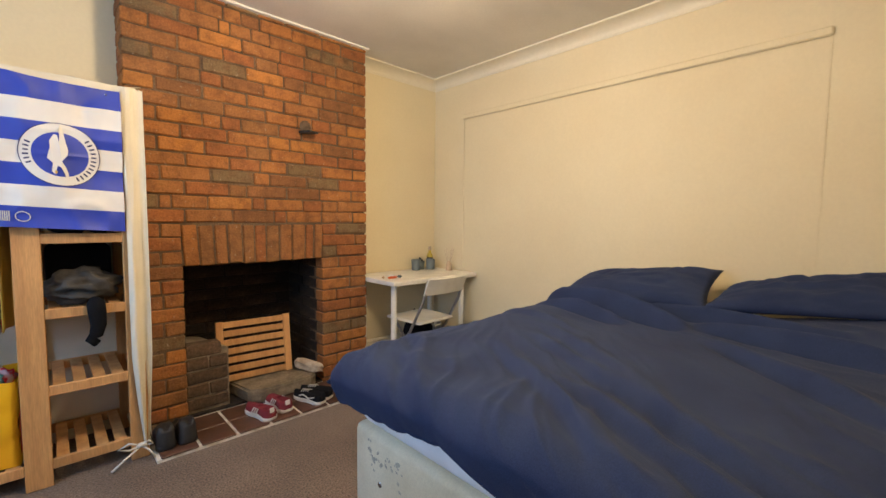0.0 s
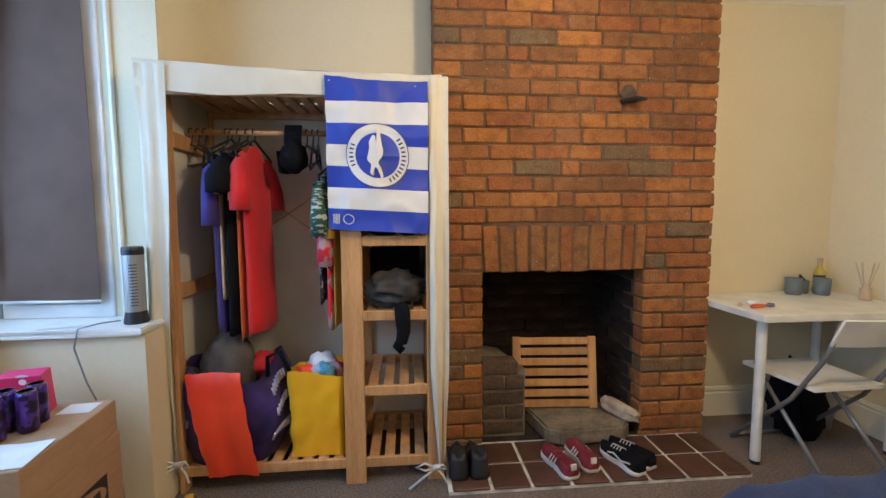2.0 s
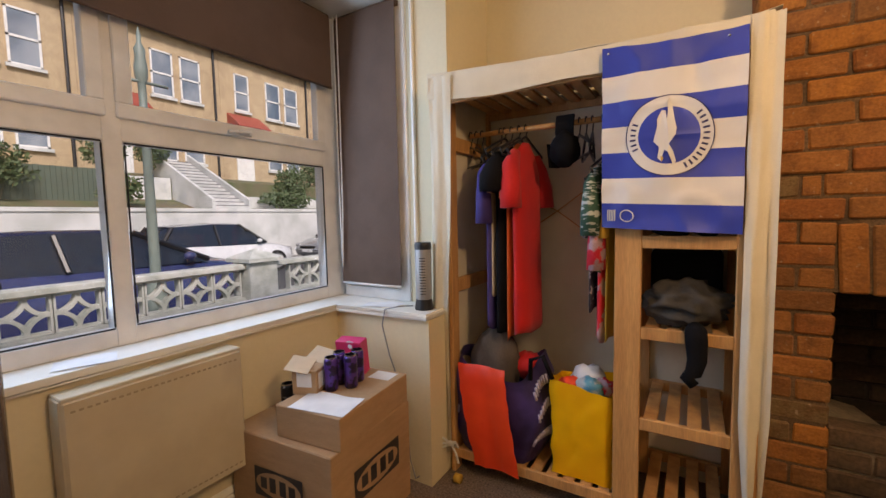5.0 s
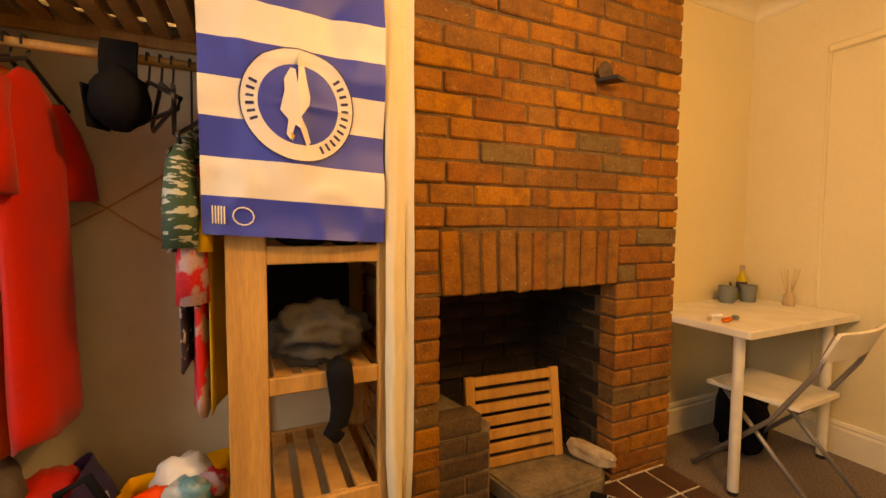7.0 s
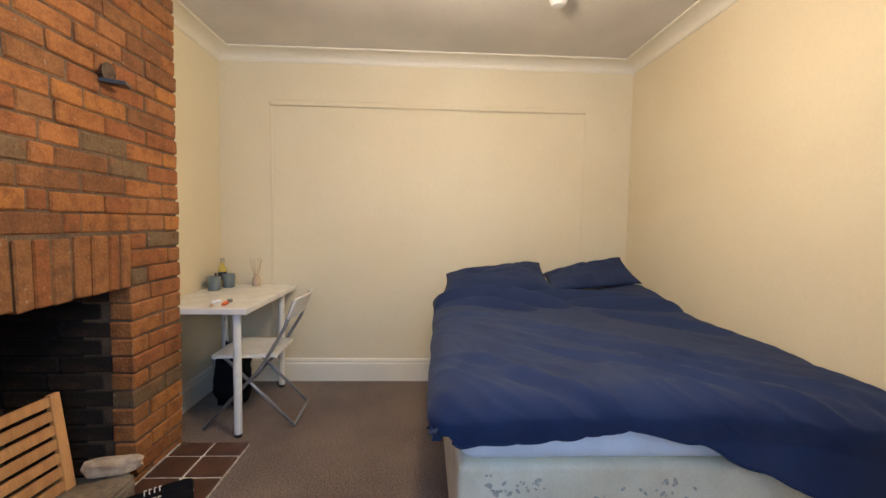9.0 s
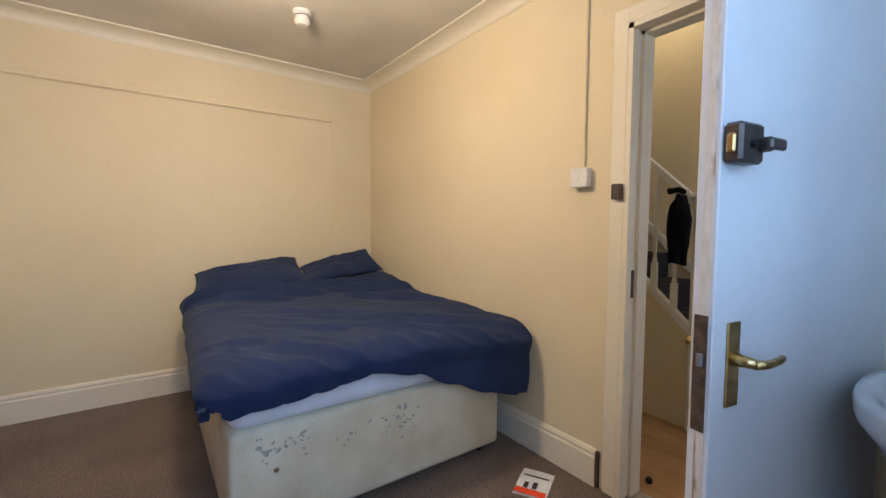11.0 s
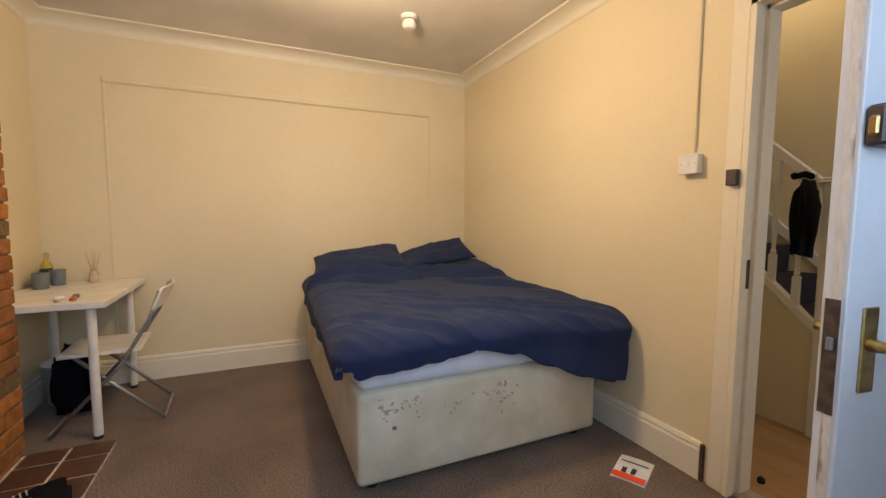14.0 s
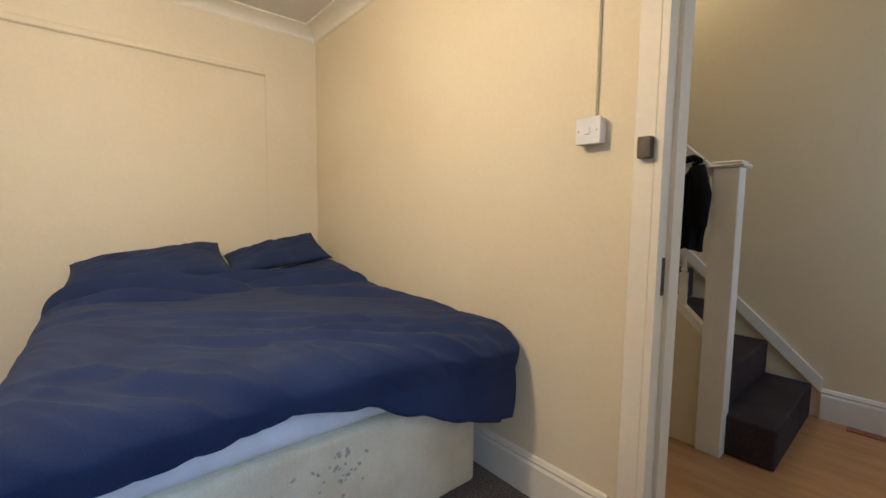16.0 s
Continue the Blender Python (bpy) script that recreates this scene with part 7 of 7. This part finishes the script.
for k, (c, r, n) in enumerate((((-15.4, 6.9, 2.3), (0.5, 0.8, 0.55), 900), ((-17.9, 9.0, 3.9), (0.6, 0.8, 0.65), 1000), ((-18.2, 7.6, 3.8), (0.7, 1.0, 0.7), 1100), ((-16.2, 4.2, 2.9), (0.9, 1.2, 0.8), 1300), ((-15.2, 13.0, 2.1), (0.5, 1.8, 0.45), 1400), ((-17.0, 14.8, 3.0), (0.9, 1.2, 1.1), 1400), ((-18.5, 17.5, 4.0), (1.0, 1.8, 1.4), 1500), ((-15.1, 16.4, 2.1), (0.5, 1.5, 0.5), 900), ((-15.0, 0.5, 2.1), (0.5, 1.4, 0.5), 900))):
    bush(c, r, n, k + 3)


M_HPANE = mat("house_window_glass", (0.10, 0.14, 0.19), 0.15, c2=(0.30, 0.34, 0.38), scale=0.7, bump=0)


def sash(x, y0, y1, z0, z1, parent):
    w = part("window", _bar(x, y0, y1, z0, z1), M_UPVC, parent, "white sash window")
    boxp("pane", M_HPANE, w, x - 0.03, y0 + 0.05, z0 + 0.05, x - 0.02, y1 - 0.05, z1 - 0.05)
    boxp("sill", M_RENDER, w, x, y0 - 0.08, z0 - 0.12, x + 0.10, y1 + 0.08, z0)


def _bar(x, y0, y1, z0, z1):
    bm = bmesh.new()
    t = 0.07
    zm = (z0 + z1) / 2
    for a in ((y0, z0, y1, z0 + t), (y0, z1 - t, y1, z1), (y0, z0, y0 + t, z1), (y1 - t, z0, y1, z1), (y0, zm - 0.04, y1, zm + 0.04)):
        cbox(bm, x - 0.06, a[0], a[1], x + 0.01, a[2], a[3])
    return bm


HX = -20.0
for k in range(-2, 6):
    y0 = 2.0 + 5.6 * k - 0.05
    h = thing("terraced_house", "two-storey yellow brick terraced house with white sash windows", "house", group="terrace across the street")
    boxp("wall", M_HOUSE, h, HX - 7, y0, 2.0, HX, y0 + 5.59, 9.55)
    bm = bmesh.new()
    prism(bm, [(HX + 0.35, 9.5), (HX + 0.35, 9.62), (HX - 3.5, 12.0), (HX - 7.3, 9.62), (HX - 7.3, 9.5)], -(y0 + 5.59), -y0, pose(0, 0, 0, 90, 0, 0))
    part("roof", bm, M_SLATE, h)
    boxp("gutter", M_UPVC, h, HX + 0.28, y0, 9.42, HX + 0.40, y0 + 5.59, 9.52)
    boxp("chimney", M_HOUSE, h, HX - 4.0, y0 + 5.0, 11.0, HX - 3.2, y0 + 5.58, 13.2)
    for a in (2.55, 3.75):
        sash(HX + 0.04, y0 + a, y0 + a + 0.9, 6.75, 8.7, h)
        sash(HX + 0.04, y0 + a, y0 + a + 0.9, 3.95, 5.6, h)
    sash(HX + 0.04, y0 + 0.75, y0 + 1.55, 6.85, 8.7, h)
    boxp("door", M_UPVC, h, HX, y0 + 0.7, 3.2, HX + 0.05, y0 + 1.65, 5.3)
    bm = bmesh.new()
    prism(bm, [(HX, 6.05), (HX + 1.0, 5.85), (HX + 1.0, 5.93), (HX, 6.65)], -(y0 + 2.1), -(y0 + 0.3), pose(0, 0, 0, 90, 0, 0))
    part("porch_roof", bm, M_REDROOF, h)
    bm = bmesh.new()
    tube(bm, [(HX + 0.08, y0 + 5.3, 3.0), (HX + 0.08, y0 + 5.3, 9.45)], 0.06, 8)
    part("drainpipe", bm, M_BLACKP, h)

# ---- bricks ----
brng = random.Random(21)


def brick_mesh(L, H_, D, seed):
    """A worn brick, front face towards -y, its middle at the origin of its front."""
    bm = bmesh.new()
    cbox(bm, -L / 2, 0, -H_ / 2, L / 2, D, H_ / 2, 0.006)
    for v in bm.verts:
        n_ = noise.noise_vector(v.co * 14 + Vector((seed * 3.7, seed, 0)))
        v.co += Vector((n_.x * 0.005, n_.y * 0.004 if v.co.y < D / 2 else 0, n_.z * 0.004))
    bmesh.ops.recalc_face_normals(bm, faces=bm.faces)
    me = bpy.data.meshes.new("brick")
    bm.to_mesh(me)
    bm.free()
    me.materials.append(M_BRICK)
    return me


chimney = tagged(new("chimney_breast"), kind="structure", label="exposed rough red brick chimney breast")
LENS = (0.225, 0.105, 0.150, 0.190)
MESHES = {l: [brick_mesh(l, 0.071, 0.10, s_ + i * 5) for s_ in range(5)] for i, l in enumerate(LENS)}


def lay(x, z, want, turn=0.0, y=CY, nm="brick", mt=None, group=None):
    l = min(LENS, key=lambda q: abs(q - want))
    ob = bpy.data.objects.new(nm, brng.choice(MESHES[l]))
    scene.collection.objects.link(ob)
    ob.parent = group or chimney
    ob.matrix_basis = pose(x, y + brng.uniform(-0.005, 0.004), z + brng.uniform(-0.002, 0.002), 0, brng.uniform(-0.7, 0.7), turn + brng.uniform(-0.6, 0.6)) @ Matrix.Diagonal((want / l, 1, brng.uniform(0.97, 1.03), 1))
    return ob


JOINT = 0.009
# the bond from the lowest full course over the lintel up to the ceiling: one letter a brick, a = 5 cm, b = 6 cm and so on
BOND = ("vuuduuh", "jbnudujhu", "vsfusui", "kutfutt", "wsnmtuh", "jssjsut", "uttjsth", "jrfgskwt", "ustqfjim", "jststkt", "uggttlth", "istsjsu", "usnjsfrg", "hssslsu", "vpbhgtgug", "sllghstlt", "usthsjt")
PIER_WEST, PIER_EAST = ("jf", "t", "jf", "t", "ig"), ("gu", "vf", "gu", "is", "rj")


def course(x0, x1, z, code, tall=1.0):
    """Lay one course from x0 to x1, the bricks as wide as the letters say, stretched to fill it."""
    widths = [ord(c) - 92 for c in code]
    k = (x1 - x0 + JOINT) / sum(widths)
    x = x0
    for w in widths:
        w = w * k - JOINT
        ob = lay(x + w / 2, z, w)
        ob.matrix_basis = ob.matrix_basis @ Matrix.Diagonal((1, 1, tall, 1))
        x += w + JOINT


for j in range(32):
    over = j - 15
    z = 1.203 + over * (0.0790 if over > 0 else 0.080)
    code = BOND[max(over, 0)] if over < len(BOND) else BOND[0]
    if z > ZC - 0.03:
        course(CX0, CX1, (z - 0.034 + ZC) / 2, BOND[4], 0.35)
        break
    if over < 0:
        low = -1 - over
        west = PIER_WEST[low] if low < 5 else ("t", "jf")[low % 2]
        east = PIER_EAST[low] if low < 5 else ("gu", "rj")[low % 2]
        edge = 0.006 if z > FZ else 0.0
        course(CX0, FX0 - edge, z, west)
        course(FX1 + edge, CX1, z, east)
    else:
        course(CX0, CX1, z, code)
    for yy, w in (((CY + 0.115, 0.21),) if j % 2 else ((CY + 0.062, 0.10), (CY + 0.165, 0.09))):
        o = lay(CX0, z, w)
        o.matrix_basis = Matrix.Translation((CX0, yy, z)) @ pose(0, 0, 0, 0, 0, -90) @ Matrix.Diagonal((w / min(LENS, key=lambda q: abs(q - w)), 1, 1, 1))
soldiers = (8, 8, 7, 8, 7, 7, 8, 8, 9, 6, 6)
x = FX0 - 0.004
for i, w in enumerate(soldiers):
    w = w * (FX1 - FX0 + 0.008) / sum(soldiers)
    ob = lay(x + w / 2, 1.035, 0.232, nm="soldier_brick")
    lean = 3.5 - 5.5 * i / 10
    ob.matrix_basis = pose(x + w / 2, CY + brng.uniform(-0.006, 0.002), 1.035 + brng.uniform(-0.005, 0.004), 0, 90 - lean, 0) @ Matrix.Diagonal((0.235 / 0.225, 1, (w - 0.011) / 0.071, 1))
    x += w

# bricks inside the firebox
fire = tagged(new("firebox_lining"), kind="structure", label="soot-stained brick lining with pale joints")
M_SOOTB = mat("sooty_lining_brick", (0.022, 0.015, 0.011), 0.95, c2=(0.085, 0.048, 0.028), scale=5, grain=0.4, gscale=60, bump=0.7, vary=0.4, patch=(0.45, 0.75))
sooty = []
for i, l in enumerate(LENS):
    for s_ in range(2):
        me = MESHES[l][s_].copy()
        me.materials.clear()
        me.materials.append(M_SOOTB)
        sooty.append((l, me))


def lay_in(x, y, z, want, rz, stock=None):
    l, me = min(stock or sooty, key=lambda q: abs(q[0] - want) + brng.random() * 0.001)
    ob = bpy.data.objects.new("brick", me)
    scene.collection.objects.link(ob)
    ob.parent = fire
    ob.matrix_basis = pose(x, y, z, 0, 0, rz) @ Matrix.Diagonal((want / l, 1, 1, 1))


for j in range(12):
    z = 0.003 + (j + 1) * 0.08
    for k in range(2):
        y = CY + 0.20 + k * 0.255 + (0.06 if j % 2 else 0)
        lay_in(FX1 + 0.004, y, z, 0.242, -90)
        lay_in(FX0 - 0.004, y, z, 0.242, 90)
    x = FX0 + 0.12 - (0.12 if j % 2 else 0)
    while x < FX1 + 0.02:
        lay_in(x, 3.285, z, 0.242, 0)
        x += 0.254
# brick cheek beside the grate
M_CHEEK = mat("smoked_brick", (0.105, 0.066, 0.040), 0.95, c2=(0.045, 0.032, 0.022), scale=9, grain=0.35, gscale=60, bump=0.7, vary=0.3, patch=(0.4, 0.7))
cheek = []
for l, me in sooty:
    me = me.copy()
    me.materials.clear()
    me.materials.append(M_CHEEK)
    cheek.append((l, me))
for j in range(5):
    z = 0.003 + (j + 1) * 0.08
    w = 0.225 if j < 4 else 0.19
    if j % 2:
        lay_in(FX0 + 0.062, CY + 0.03, z, 0.118, 0, cheek)
        lay_in(FX0 + 0.178, CY + 0.03, z, 0.10, 0, cheek)
    else:
        lay_in(FX0 + w / 2 + 0.003, CY + 0.03, z, w, 0, cheek)
bm = bmesh.new()
prism(bm, [(FX0, CY + 0.04), (FX0 + 0.235, CY + 0.04), (FX0 + 0.16, CY + 0.40), (FX0, CY + 0.40)], 0.03, 0.425)
for v in bm.verts:
    if v.co.z > 0.4 and v.co.x > FX0 + 0.1:
        v.co.z -= 0.03
part("cheek", bm, M_STONE, fire, "rough mortar-topped brick cheek")
